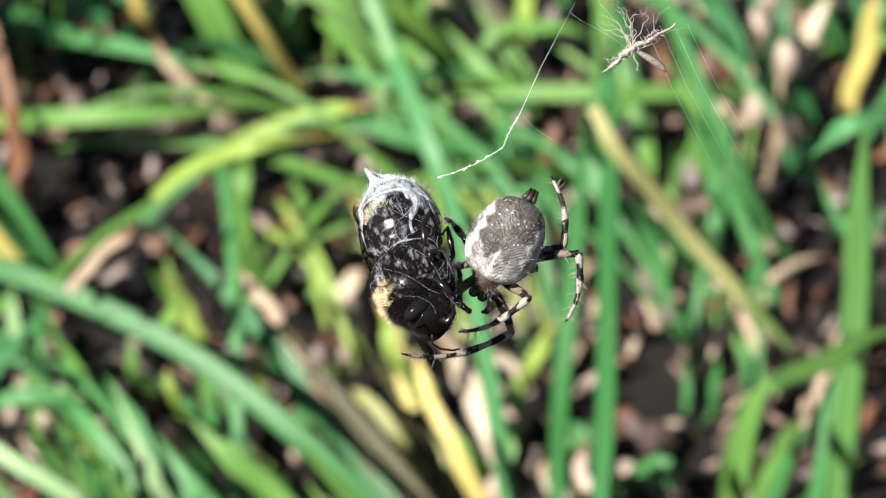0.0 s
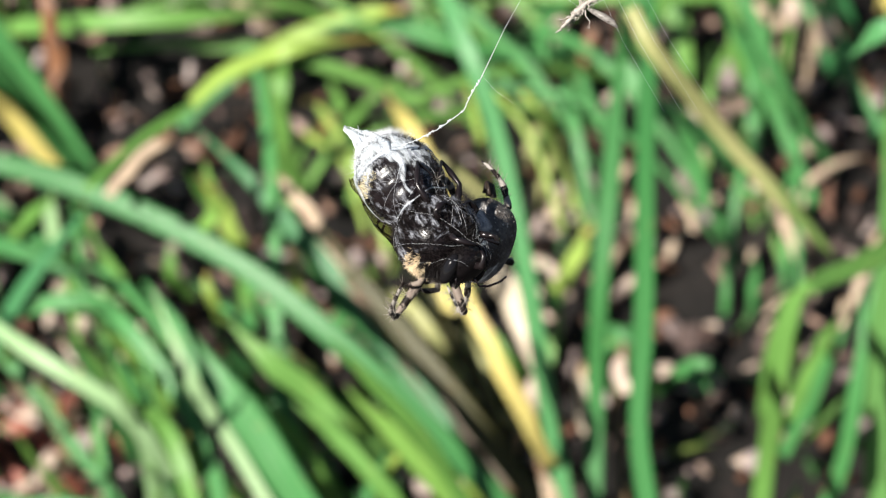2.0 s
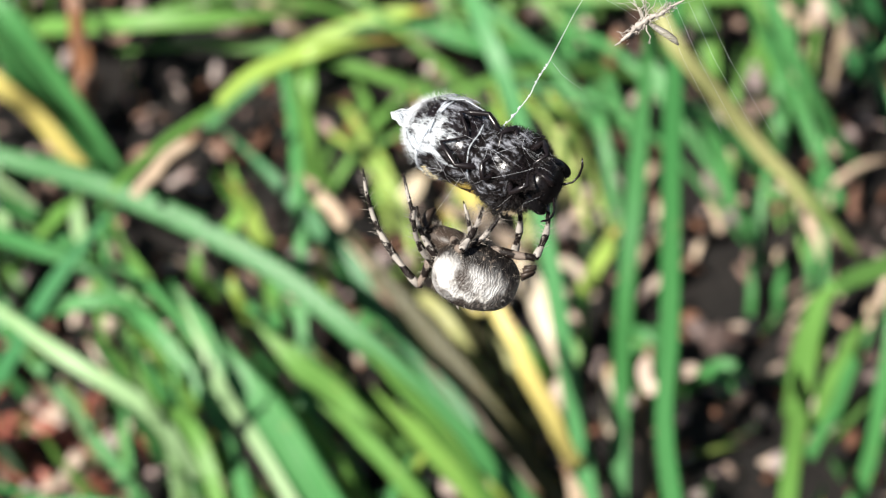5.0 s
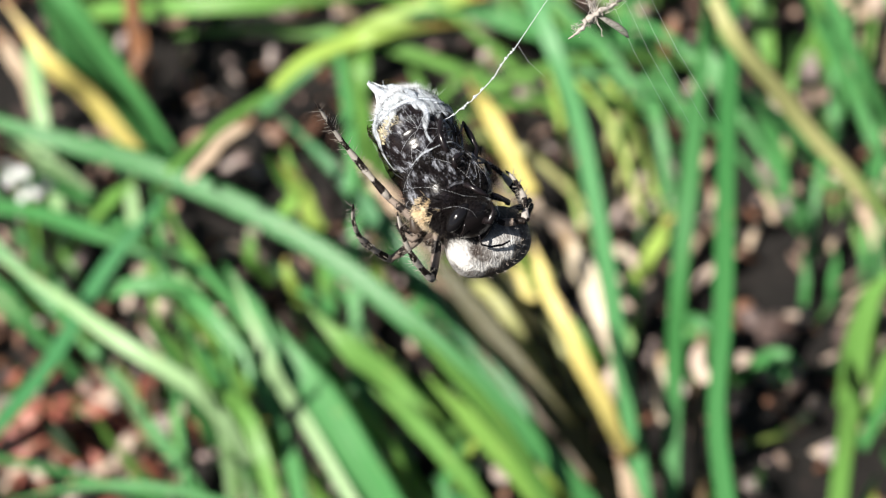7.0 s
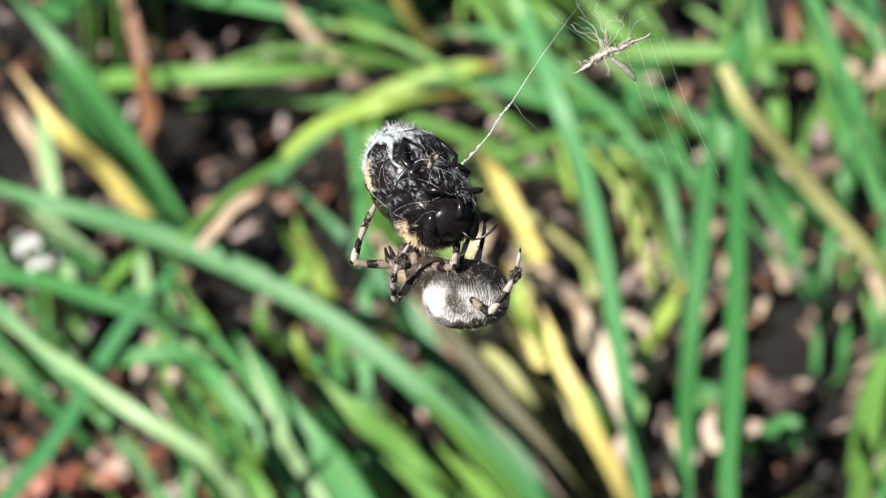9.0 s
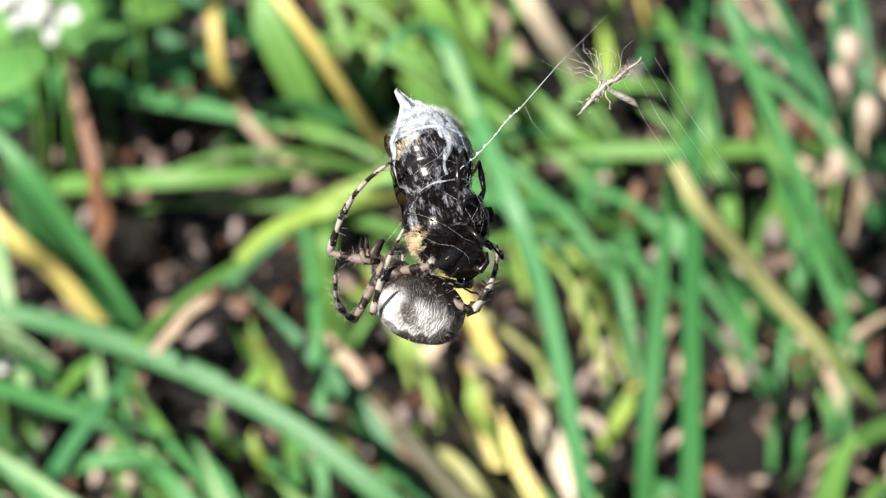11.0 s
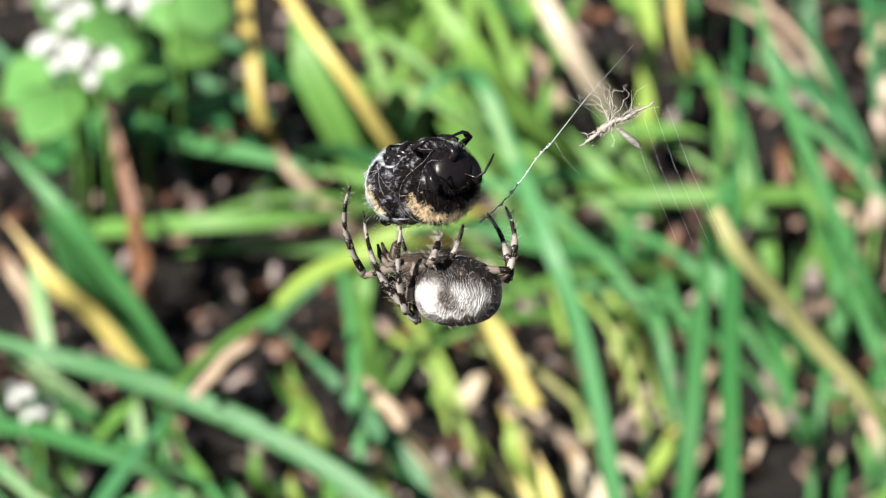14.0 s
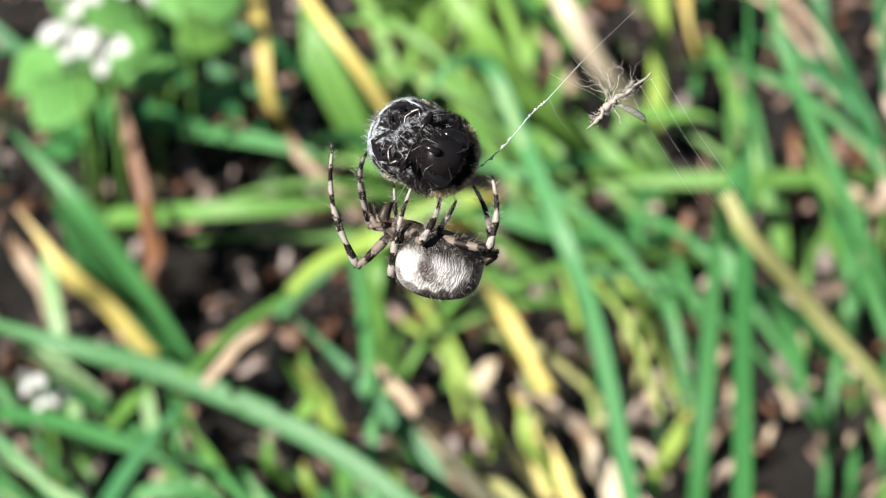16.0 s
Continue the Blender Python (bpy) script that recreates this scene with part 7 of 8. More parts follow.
def motions():
    def keyed(rows):
        return [(r[0], pose(*r[1:])) for r in rows]

    # the bee hangs by its middle
    walk(bee, [(t, m @ Matrix.Translation((0.0007, 0, 0))) for t, m in keyed([
        (0, -0.00262, 0.23598, 0.23377, 122.1, 12.6, -78.0), (0.2, -0.00272, 0.23589, 0.23366, 124.1, 14.0, -75.5),
        (0.4, -0.00373, 0.23561, 0.23331, 128.9, 25.8, -61.1), (0.5, -0.00397, 0.23543, 0.23307, 158.8, 26.6, -60.9),
        (0.6, -0.00413, 0.23515, 0.23274, 143.0, 24.7, -62.3), (0.8, -0.00336, 0.23542, 0.23306, 118.4, 11.1, -76.4),
        (1, -0.00141, 0.23559, 0.23324, 103.3, 16.8, -69.5), (1.2, -0.00294, 0.23510, 0.23264, 121.9, 14.1, -65.7),
        (1.5, -0.00254, 0.23513, 0.23266, 137.6, 17.2, -49.3), (1.8, -0.00320, 0.23371, 0.23090, 132.8, 14.7, -63.9),
        (2, -0.00471, 0.23363, 0.23084, 151.7, 17.8, -57.6), (2.2, -0.00544, 0.23327, 0.23040, 148.1, 11.9, -64.1),
        (2.4, -0.00533, 0.23352, 0.23070, 134.4, 19.2, -60.4), (2.5, -0.00455, 0.23373, 0.23093, 96.0, 23.9, -70.1),
        (2.533, -0.00485, 0.23186, 0.22869, 54.3, 18.2, -80.3), (2.6, -0.00512, 0.23000, 0.22643, 15.5, 7.7, -84.1),
        (2.7, -0.00316, 0.23129, 0.22796, -24.0, -4.1, -61.8), (2.8, -0.00177, 0.23302, 0.23001, -41.9, -20.5, -43.2),
        (3, -0.00048, 0.23549, 0.23290, -104.8, -23.3, -14.0), (3.5, -0.00014, 0.23621, 0.23375, -126.0, -20.9, -10.0),
        (3.7, 0.00154, 0.23663, 0.23437, -149.0, -8.8, -3.0), (4.4, -0.00054, 0.23589, 0.23349, -152.9, -5.7, -34.2),
        (5.1, -0.00188, 0.23645, 0.23419, -147.8, 1.0, -39.5), (5.8, -0.00298, 0.23727, 0.23516, -142.3, 3.4, -45.8),
        (6, -0.00816, 0.23655, 0.23446, -139.7, -1.5, -44.5), (6.1, -0.00675, 0.23739, 0.23537, -91.0, -12.4, -34.6),
        (6.2, -0.00532, 0.23823, 0.23630, -40.3, -27.1, -36.8), (6.3, -0.00368, 0.23979, 0.23805, -24.4, -36.9, -23.0),
        (6.333, -0.00285, 0.24109, 0.23956, -2.3, -56.5, -8.1), (6.4, -0.00199, 0.24239, 0.24107, 30.7, -78.5, -8.1),
        (6.5, -0.00091, 0.24308, 0.24183, 136.3, -83.8, -56.8), (6.533, -0.00396, 0.24181, 0.24048, 72.7, -50.5, -40.1),
        (6.567, -0.00700, 0.24055, 0.23912, 40.8, -23.0, -64.8), (6.6, -0.01004, 0.23928, 0.23776, 3.7, -11.7, -98.0),
        (6.7, -0.01162, 0.23658, 0.23461, 76.6, -2.6, -90.4), (6.8, -0.01005, 0.23187, 0.22890, 97.4, 3.3, -81.0),
        (7, -0.00981, 0.23511, 0.23279, 136.7, 14.2, -63.7), (7.1, -0.00649, 0.23567, 0.23333, 154.3, 2.0, -52.0),
        (7.2, -0.00217, 0.23630, 0.23388, -144.0, -2.7, -31.9), (7.3, -0.00411, 0.23707, 0.23490, -94.2, -9.3, -19.8),
        (7.4, -0.00560, 0.23955, 0.23797, -32.6, -35.0, -34.2), (7.5, -0.01006, 0.23878, 0.23729, 5.6, -49.0, -37.2),
        (7.533, -0.01174, 0.23793, 0.23635, 49.3, -73.5, -38.5), (7.6, -0.01340, 0.23708, 0.23541, -176.2, -73.0, -133.0),
        (7.633, -0.01408, 0.23597, 0.23410, 74.9, -54.0, -63.9), (7.667, -0.01477, 0.23486, 0.23279, 35.6, -21.2, -72.8),
        (7.7, -0.01547, 0.23375, 0.23149, -4.2, -0.3, -99.4), (7.8, -0.01237, 0.23568, 0.23369, 29.1, 3.6, -95.4),
        (7.9, -0.00970, 0.23499, 0.23271, 67.5, 8.1, -91.9), (8, -0.00702, 0.23431, 0.23174, 106.3, 9.3, -86.3),
        (8.2, -0.01232, 0.23385, 0.23147, 114.9, 5.5, -78.3), (8.8, -0.01204, 0.23648, 0.23474, 130.5, -4.4, -71.7),
        (9.133, -0.01136, 0.23740, 0.23587, -163.9, -4.8, -66.4), (9.5, -0.01069, 0.23833, 0.23701, -98.1, -9.8, -64.6),
        (9.733, -0.01007, 0.23962, 0.23862, -58.5, -15.5, -65.1), (10, -0.00945, 0.24090, 0.24023, -17.8, -19.6, -69.2),
        (10.3, -0.00750, 0.24278, 0.24260, 9.3, -21.5, -76.4), (10.5, -0.00969, 0.24037, 0.23964, 2.1, -12.7, -84.6),
        (10.7, -0.01110, 0.24181, 0.24160, 70.5, -0.6, -99.7), (10.9, -0.00689, 0.24281, 0.24282, 109.6, 9.7, -79.5),
        (11, -0.00659, 0.24170, 0.24136, 120.6, 25.7, -76.5), (11.2, -0.00553, 0.24123, 0.24070, -173.9, 3.5, -52.4),
        (11.4, -0.00549, 0.24179, 0.24143, -133.1, -5.3, -40.5), (11.6, -0.00529, 0.24219, 0.24194, -72.0, -5.0, -37.2),
        (11.8, -0.00669, 0.24147, 0.24107, -21.1, -9.6, -42.1), (12, -0.00685, 0.24237, 0.24228, 28.9, -6.7, -56.8),
        (12.2, -0.00657, 0.24384, 0.24425, 68.8, -13.7, -50.2), (12.33, -0.00747, 0.24383, 0.24430, 120.1, -15.5, -50.0),
        (12.5, -0.00837, 0.24382, 0.24435, 171.6, -16.7, -51.2), (12.7, -0.00882, 0.24285, 0.24307, 174.5, -18.6, -49.9),
        (12.8, -0.00852, 0.24254, 0.24263, -150.5, -19.8, -53.4), (12.9, -0.00790, 0.24201, 0.24189, -100.7, -21.2, -57.6),
        (13, -0.00744, 0.24160, 0.24129, -38.8, -13.8, -56.7), (13.2, -0.00876, 0.24176, 0.24159, -1.7, -19.6, -55.4),
        (13.4, -0.00889, 0.24204, 0.24197, 24.4, -20.2, -54.5), (13.5, -0.00913, 0.24339, 0.24384, 65.3, -27.4, -50.4),
        (13.6, -0.00926, 0.24430, 0.24508, 102.6, -32.8, -47.5), (13.7, -0.00940, 0.24520, 0.24631, 142.2, -38.5, -49.2),
        (13.9, -0.00965, 0.24471, 0.24563, 170.5, -42.4, -52.4), (14, -0.01088, 0.24409, 0.24485, 174.6, -35.5, -61.6),
        (14.1, -0.01133, 0.24346, 0.24400, -163.6, -31.2, -68.6), (14.2, -0.01139, 0.24289, 0.24324, -147.9, -24.7, -73.7),
        (14.3, -0.01099, 0.24311, 0.24351, -87.2, -22.4, -70.3), (14.4, -0.01022, 0.24352, 0.24402, -31.9, -18.0, -64.5),
        (14.5, -0.01024, 0.24416, 0.24489, -12.9, -16.4, -57.4), (14.7, -0.00746, 0.24378, 0.24424, 15.8, -19.6, -57.7),
        (14.9, -0.01051, 0.24484, 0.24582, 45.2, -24.6, -52.0), (15, -0.00989, 0.24470, 0.24560, 61.5, -25.4, -50.6),
        (15.2, -0.00873, 0.24525, 0.24628, 96.4, -33.0, -42.8), (15.5, -0.00948, 0.24606, 0.24739, 145.5, -41.4, -48.3),
        (15.7, -0.01089, 0.24592, 0.24726, 176.4, -38.3, -62.1), (15.8, -0.01200, 0.24587, 0.24727, -166.5, -36.4, -69.3),
        (16, -0.01177, 0.24508, 0.24619, -130.1, -24.2, -67.2),
    ])])
    sp_rows = [
        (0, 0.00380, 0.23612, 0.23232, -33.5, 51.1, -138.3), (0.4, 0.00024, 0.23770, 0.23109, -34.8, 49.9, -140.2),
        (0.6, -0.00047, 0.23673, 0.22987, -32.0, 51.7, -135.9), (0.8, 0.00264, 0.23674, 0.23147, -38.4, 45.8, -146.6),
        (1, 0.00167, 0.23893, 0.22940, -32.3, 50.7, -136.8), (1.2, 0.00076, 0.23861, 0.22582, -47.8, 46.8, -144.0),
        (1.5, -0.00192, 0.23987, 0.22421, -65.9, 41.6, -151.5), (1.8, 0.00050, 0.23718, 0.22248, -45.6, 58.6, -102.9),
        (2, -0.00282, 0.23654, 0.22333, -93.2, 47.5, -141.5), (2.2, -0.00321, 0.23160, 0.22206, -122.4, 43.0, -149.0),
        (2.4, -0.00322, 0.23098, 0.22288, -95.2, 49.7, -137.0), (2.5, -0.00102, 0.23046, 0.22379, -100.6, 21.9, -172.2),
        (2.6, 0.00148, 0.23006, 0.22641, -85.9, 37.3, -156.5), (2.7, -0.00168, 0.22817, 0.22498, -120.1, 16.5, 171.9),
        (2.8, -0.00482, 0.22629, 0.22355, -139.7, -14.6, 156.0), (3, -0.00443, 0.23097, 0.22914, -133.8, -24.0, 144.7),
        (3.5, -0.00523, 0.23137, 0.22964, -138.2, -17.5, 153.0), (3.7, -0.00337, 0.23227, 0.23072, -141.0, -12.9, 157.7),
        (4.4, -0.00411, 0.23055, 0.22866, -141.0, -12.9, 157.9), (5.1, -0.00433, 0.23143, 0.22972, -142.2, -10.0, 161.3),
        (5.8, -0.00439, 0.23168, 0.22999, -145.4, 2.3, 172.8), (6, -0.01185, 0.23168, 0.23033, -133.9, -24.6, 146.1),
        (6.2, -0.00861, 0.23295, 0.23167, -137.6, -19.0, 152.9), (6.4, -0.00010, 0.23512, 0.23383, -140.0, -14.1, 158.1),
        (6.5, -0.00088, 0.23554, 0.23437, -142.3, -8.8, 163.5), (6.533, -0.00339, 0.23669, 0.23353, -140.8, 24.4, -170.8),
        (6.6, -0.00590, 0.23784, 0.23270, -116.2, 51.8, -129.4), (6.7, -0.00812, 0.23417, 0.22999, -117.5, 51.1, -131.5),
        (6.8, -0.00746, 0.22988, 0.22482, -128.5, 46.7, -140.9), (7, -0.00886, 0.23267, 0.22825, -146.1, 16.4, -175.5),
        (7.2, -0.00264, 0.23043, 0.22837, -146.0, 7.3, 177.2), (7.4, -0.00936, 0.23287, 0.23164, -144.3, -2.6, 169.0),
        (7.5, -0.01146, 0.23189, 0.23058, -144.1, -4.0, 167.9), (7.6, -0.01162, 0.23084, 0.22931, -145.8, 4.8, 175.3),
        (7.7, -0.01097, 0.23255, 0.22821, -130.4, 45.6, -143.5), (7.8, -0.01038, 0.23292, 0.22863, -144.1, 30.9, -162.3),
        (8, -0.00643, 0.23140, 0.22496, -144.5, 30.4, -162.8), (8.2, -0.01061, 0.23203, 0.22754, -143.9, 32.7, -160.5),
        (8.8, -0.01074, 0.23206, 0.23075, -146.6, 5.3, 175.8), (9.5, -0.01089, 0.23467, 0.23402, -145.9, -0.9, 170.7),
        (10.3, -0.00725, 0.23801, 0.23812, -147.6, 8.6, 177.4), (10.5, -0.01075, 0.23562, 0.23518, -141.0, -17.1, 155.6),
        (10.7, -0.01347, 0.23634, 0.23619, -147.3, 1.2, 171.6), (10.9, -0.00995, 0.23755, 0.23765, -148.1, 5.2, 174.6),
        (11, -0.00985, 0.23714, 0.23712, -143.0, -14.3, 158.8), (11.2, -0.01019, 0.23660, 0.23642, -144.8, -9.9, 162.8),
        (11.4, -0.00939, 0.23710, 0.23706, -143.9, -12.3, 160.8), (11.6, -0.00850, 0.23696, 0.23683, -144.4, -10.8, 162.2),
        (11.8, -0.00889, 0.23668, 0.23648, -144.2, -11.8, 161.4), (12, -0.01101, 0.23762, 0.23779, -145.2, -9.0, 163.8),
        (12.2, -0.01035, 0.23838, 0.23878, -146.7, -4.5, 167.5), (12.5, -0.01011, 0.23878, 0.23928, -147.5, -2.9, 168.8),
        (12.7, -0.01166, 0.23913, 0.23980, -144.9, -12.2, 161.2), (12.9, -0.00883, 0.23833, 0.23857, -148.8, 1.4, 172.1),
        (13, -0.00778, 0.23752, 0.23741, -148.5, -0.0, 171.1), (13.2, -0.01115, 0.23809, 0.23835, -146.9, -7.0, 165.9),
        (13.4, -0.01401, 0.23833, 0.23882, -146.8, -7.4, 165.7), (13.5, -0.01349, 0.23866, 0.23926, -147.1, -5.9, 166.9),
        (13.7, -0.01066, 0.24044, 0.24157, -148.5, 0.7, 172.0), (13.9, -0.00824, 0.24052, 0.24157, -147.1, -4.9, 167.8),
        (14, -0.01085, 0.23948, 0.24030, -148.1, 0.3, 171.8), (14.2, -0.01164, 0.23842, 0.23891, -147.4, -2.9, 169.3),
        (14.4, -0.01009, 0.23965, 0.24049, -147.3, -2.9, 169.3), (14.5, -0.00980, 0.23988, 0.24078, -147.9, -0.0, 171.6),
        (14.7, -0.00927, 0.23976, 0.24059, -146.2, -7.5, 165.7), (14.9, -0.01349, 0.24066, 0.24202, -147.5, -2.4, 169.6),
        (15, -0.01311, 0.24003, 0.24115, -147.5, -2.2, 169.7), (15.2, -0.00997, 0.24069, 0.24188, -148.2, 1.4, 172.4),
        (15.5, -0.01039, 0.24092, 0.24221, -147.3, -3.0, 169.1), (15.8, -0.01337, 0.24120, 0.24274, -146.7, -5.3, 167.6),
        (16, -0.01274, 0.24032, 0.24153, -145.6, -8.8, 164.8),
    ]
    walk(spider, keyed(sp_rows))
    walk(husk, keyed([
        (0, 0.01460, 0.24820, 0.24452, 52.0, -0.1, 0.1), (0.5, 0.01151, 0.24829, 0.24453, 53.5, 7.2, 16.6),
        (1, 0.01012, 0.24919, 0.24527, 53.0, 5.5, 18.1), (1.5, 0.00857, 0.24689, 0.24216, 50.6, -4.7, 4.3),
        (2, 0.00794, 0.24588, 0.24081, 51.3, -13.3, -11.0), (2.4, 0.00888, 0.24553, 0.24032, 51.9, -11.6, -14.5),
        (2.6, 0.01004, 0.24222, 0.23623, 51.3, -7.6, -12.2), (2.8, 0.00704, 0.24120, 0.23497, 50.4, -2.0, -7.8),
        (3, 0.00955, 0.24481, 0.23917, 49.9, 4.2, -2.4), (3.5, 0.01053, 0.24405, 0.23824, 50.3, 16.9, 9.8),
        (3.7, 0.01111, 0.24395, 0.23842, 51.1, 18.2, 11.5), (4.7, 0.01074, 0.24489, 0.23949, 50.8, -4.3, -6.8),
        (5.8, 0.00848, 0.24598, 0.24051, 50.3, -9.2, -0.1), (6, 0.00302, 0.24479, 0.23917, 50.3, -4.3, 6.7),
        (6.2, 0.00343, 0.24612, 0.24062, 50.9, 1.1, 12.9), (6.5, 0.00730, 0.24873, 0.24349, 52.3, 7.5, 19.1),
        (6.7, 0.00192, 0.24366, 0.23775, 52.7, 9.8, 20.2), (6.8, 0.00293, 0.24286, 0.23677, 52.6, 10.2, 19.6),
        (7, 0.00243, 0.24505, 0.23951, 52.0, 9.7, 16.2), (7.2, 0.00853, 0.24460, 0.23869, 51.1, 7.4, 10.6),
        (7.4, 0.00346, 0.24532, 0.23980, 50.5, 3.8, 3.5), (7.5, 0.00314, 0.24540, 0.23993, 50.5, 1.8, -0.1),
        (7.6, 0.00261, 0.24413, 0.23844, 50.7, -0.2, -3.9), (7.7, 0.00119, 0.24346, 0.23772, 51.1, -2.0, -7.4),
        (7.8, 0.00275, 0.24517, 0.23977, 51.6, -3.7, -10.7), (8, 0.00597, 0.24468, 0.23905, 52.6, -5.9, -15.6),
        (8.2, 0.00192, 0.24495, 0.23963, 53.2, -6.5, -17.8), (9.2, 0.00270, 0.24669, 0.24192, 51.5, 9.7, 6.3),
        (10.3, 0.00653, 0.24884, 0.24496, 52.4, 1.3, 9.6), (10.5, 0.00387, 0.24650, 0.24216, 52.0, -4.7, 3.6),
        (10.7, 0.00377, 0.24913, 0.24571, 52.2, -10.0, -2.4), (10.9, 0.00651, 0.24969, 0.24645, 52.8, -13.9, -7.7),
        (11, 0.00601, 0.24907, 0.24567, 53.0, -15.2, -9.6), (11.2, 0.00617, 0.24868, 0.24512, 53.3, -15.9, -11.6),
        (11.5, 0.00710, 0.24844, 0.24473, 53.2, -12.6, -9.8), (11.8, 0.00647, 0.24745, 0.24346, 52.9, -4.9, -3.2),
        (12, 0.00559, 0.24783, 0.24403, 53.1, 1.4, 2.4), (12.2, 0.00644, 0.24870, 0.24522, 53.6, 7.5, 7.9),
        (12.5, 0.00602, 0.24827, 0.24476, 54.6, 14.4, 13.6), (12.7, 0.00572, 0.24902, 0.24583, 55.0, 16.6, 14.6),
        (12.9, 0.00608, 0.24766, 0.24397, 54.8, 16.7, 12.8), (13, 0.00664, 0.24777, 0.24407, 54.5, 15.9, 11.0),
        (13.2, 0.00441, 0.24780, 0.24418, 53.9, 12.8, 5.7), (13.4, 0.00475, 0.24778, 0.24410, 53.7, 8.2, -0.7),
        (13.5, 0.00374, 0.24869, 0.24539, 53.7, 5.6, -3.9), (13.7, 0.00368, 0.25037, 0.24763, 54.2, 0.4, -9.9),
        (13.9, 0.00607, 0.25009, 0.24705, 54.7, -4.2, -14.4), (14, 0.00348, 0.24944, 0.24627, 54.9, -6.0, -15.8),
        (14.2, 0.00358, 0.24841, 0.24484, 55.0, -8.4, -16.5), (14.4, 0.00427, 0.24945, 0.24621, 54.6, -8.9, -14.2),
        (14.5, 0.00475, 0.24988, 0.24676, 54.3, -8.5, -12.0), (14.7, 0.00578, 0.24940, 0.24609, 53.6, -6.3, -6.0),
        (14.9, 0.00313, 0.24973, 0.24670, 53.3, -3.0, 1.2), (15, 0.00343, 0.24943, 0.24629, 53.5, -1.1, 5.0),
        (15.2, 0.00493, 0.25050, 0.24764, 54.3, 2.6, 12.2), (15.5, 0.00487, 0.25027, 0.24729, 55.7, 6.5, 19.9),
        (15.8, 0.00341, 0.25085, 0.24808, 56.0, 7.4, 21.2), (16, 0.00278, 0.24982, 0.24668, 55.4, 6.1, 18.3),
    ]))
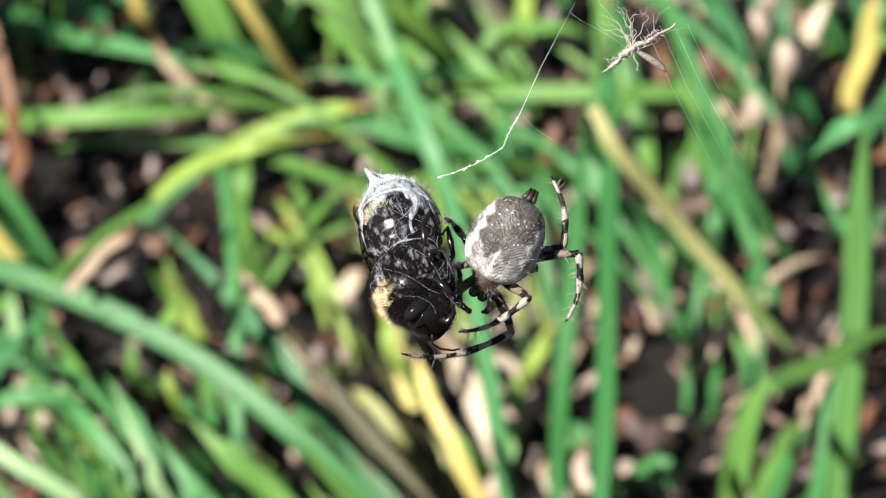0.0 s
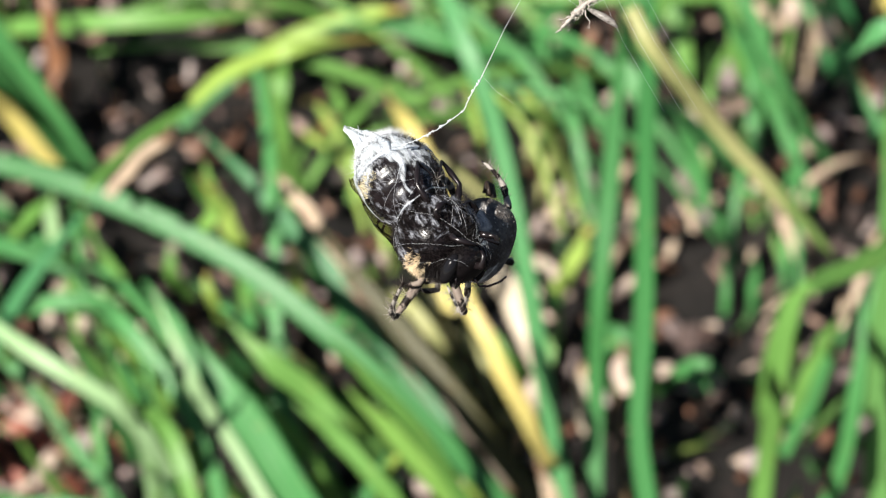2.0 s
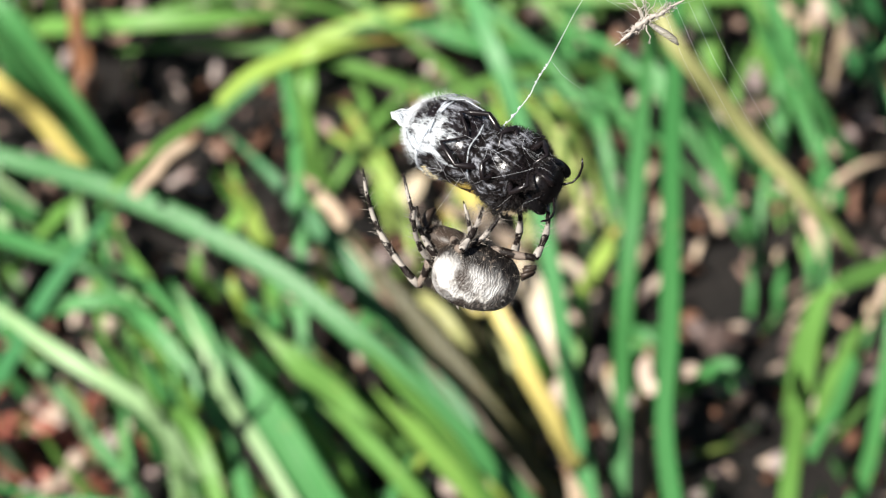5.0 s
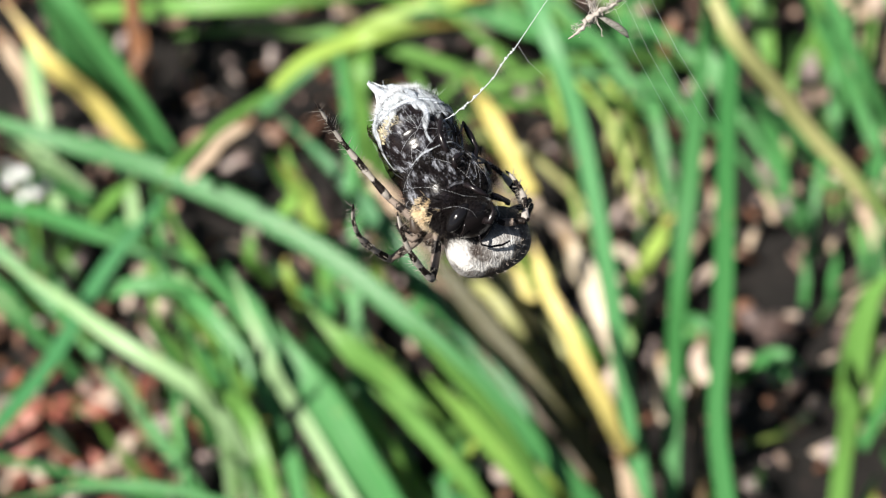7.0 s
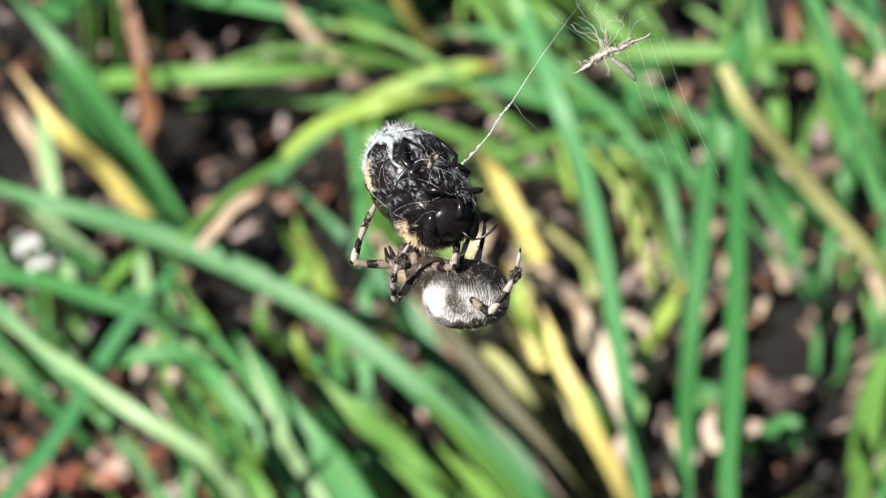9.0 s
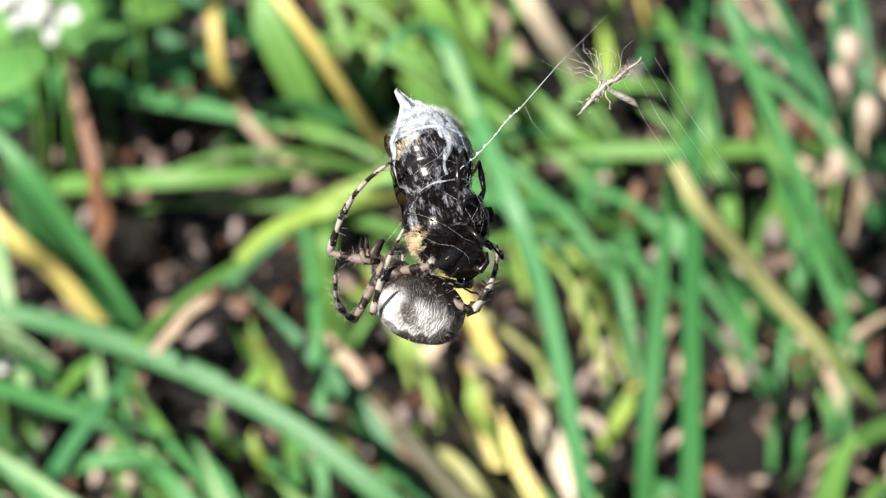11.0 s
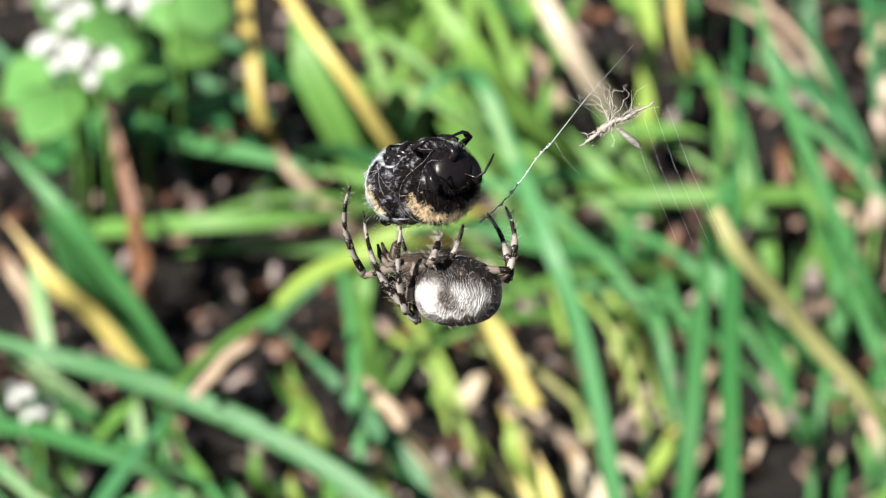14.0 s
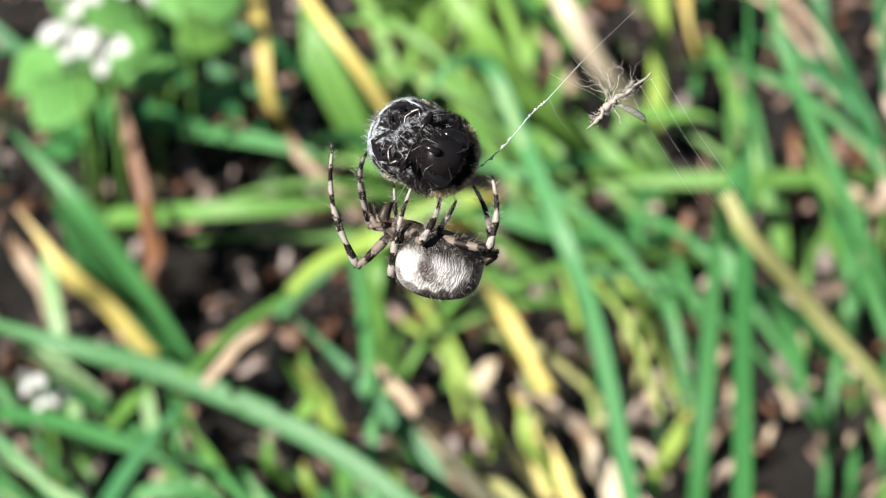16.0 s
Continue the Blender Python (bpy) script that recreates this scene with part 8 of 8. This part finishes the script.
    walk(strand, keyed([
        (0, 0.00466, 0.23995, 0.24126, 30.0, -44.6, 50.7), (0.6, 0.00203, 0.23926, 0.24032, 28.5, -45.2, 52.8),
        (1, 0.00421, 0.23978, 0.24081, 26.7, -45.5, 55.2), (1.5, 0.00053, 0.23842, 0.23901, 25.0, -45.8, 57.6),
        (2, -0.00122, 0.23726, 0.23754, 30.2, -42.7, 50.1), (2.4, -0.00222, 0.23738, 0.23768, 30.9, -42.1, 48.9),
        (2.6, 0.00132, 0.23404, 0.23356, 33.3, -40.2, 45.2), (2.8, 0.00047, 0.23306, 0.23234, 25.4, -44.7, 56.7),
        (3, 0.00059, 0.23539, 0.23510, 26.5, -44.0, 55.0), (3.5, 0.00254, 0.23580, 0.23555, 26.6, -44.1, 55.0),
        (3.7, 0.00364, 0.23608, 0.23604, 27.2, -44.3, 54.2), (4.7, 0.00211, 0.23750, 0.23774, 31.4, -41.8, 48.4),
        (5.8, 0.00076, 0.23943, 0.23998, 33.5, -40.4, 46.5), (6, -0.00392, 0.23812, 0.23851, 35.6, -38.4, 43.3),
        (6.2, -0.00096, 0.23974, 0.24024, 27.3, -43.9, 55.8), (6.4, 0.00449, 0.24067, 0.24102, 31.2, -41.4, 49.9),
        (6.5, 0.00602, 0.24130, 0.24169, 27.2, -43.9, 55.9), (6.6, -0.00256, 0.24121, 0.24203, 36.0, -37.6, 42.4),
        (6.7, -0.00484, 0.23943, 0.24004, 36.6, -37.1, 41.4), (6.8, -0.00323, 0.23690, 0.23695, 36.0, -37.8, 42.4),
        (7, -0.00513, 0.23830, 0.23877, 36.0, -37.9, 42.4), (7.2, 0.00226, 0.23805, 0.23812, 31.1, -41.9, 50.2),
        (7.4, -0.00246, 0.23927, 0.23984, 34.7, -39.3, 44.8), (7.5, -0.00557, 0.23735, 0.23769, 31.1, -42.1, 50.4),
        (7.6, -0.00506, 0.23716, 0.23744, 34.8, -39.4, 44.9), (7.7, -0.00689, 0.23638, 0.23661, 34.1, -40.1, 45.9),
        (8, -0.00049, 0.23827, 0.23864, 35.0, -39.7, 44.9), (8.2, -0.00720, 0.23680, 0.23721, 35.4, -39.6, 44.5),
        (9.2, -0.00550, 0.23954, 0.24063, 37.0, -38.7, 42.2), (10.3, -0.00049, 0.24273, 0.24471, 38.5, -38.1, 39.4),
        (10.5, -0.00411, 0.23964, 0.24095, 36.7, -40.1, 42.3), (10.7, -0.00358, 0.24391, 0.24655, 40.4, -37.0, 36.9),
        (11, -0.00211, 0.24332, 0.24581, 42.9, -34.4, 32.8), (11.4, -0.00131, 0.24216, 0.24423, 41.0, -36.9, 36.3),
        (11.8, 0.00191, 0.24267, 0.24478, 41.2, -36.8, 36.2), (12, 0.00070, 0.24401, 0.24663, 41.3, -36.9, 36.1),
        (12.5, -0.00097, 0.24267, 0.24501, 39.9, -39.2, 38.8), (13, -0.00063, 0.24198, 0.24408, 42.3, -37.4, 35.5),
        (13.5, -0.00246, 0.24321, 0.24581, 42.5, -37.1, 35.5), (13.7, -0.00225, 0.24514, 0.24841, 42.4, -37.0, 35.5),
        (14, -0.00269, 0.24364, 0.24632, 42.2, -36.6, 35.6), (14.5, -0.00350, 0.24366, 0.24636, 43.3, -35.1, 33.7),
        (15, -0.00264, 0.24452, 0.24753, 43.2, -35.2, 33.5), (15.5, -0.00123, 0.24504, 0.24811, 43.2, -34.9, 33.4),
        (16, -0.00407, 0.24500, 0.24816, 44.6, -33.1, 31.4),
    ]))
    # the line's lower length straightens as the load is turned
    walk(lower_line, [(t, pose(0, 0, 0, 0, 0, a)) for t, a in ((0, -38), (1, -36), (3, -26), (6, -12), (8, -14), (10.3, -6), (16, -2))])
    # the legs keep working: each foot feels about its hold
    for s, k, leg, low in spider_legs:
        upper, lower = (v * MM for v in LEG_SIZES[k])
        hip = Vector((HIPS[k][0], s * HIPS[k][1], -0.25)) * MM
        which = k if s > 0 else 4 + k
        times = sorted(HOLDS)
        rows, low_rows = [], []
        for t in np.arange(0, 16.01, 0.25):
            a = max(q for q in times if q <= t)
            b = min(q for q in times if q >= t)
            u = (t - a) / (b - a) if b > a else 0.0
            u = u * u * (3 - 2 * u)
            rest = Vector(HOLDS[a][0][which]).lerp(Vector(HOLDS[b][0][which]), u)
            outward = Vector(HOLDS[a][1][which]).lerp(Vector(HOLDS[b][1][which]), u)
            stray = Vector([noise.noise((t * 1.7, k * 3.1 + s * 7.7, c * 5.3)) for c in range(3)]) * 1.2 * u * (1 - u)
            m, w = reach(hip, (rest + stray) * MM, upper, lower, outward)
            rows.append((float(t), m))
            low_rows.append((float(t), w))
        walk(leg, rows)
        walk(low, low_rows)


motions()
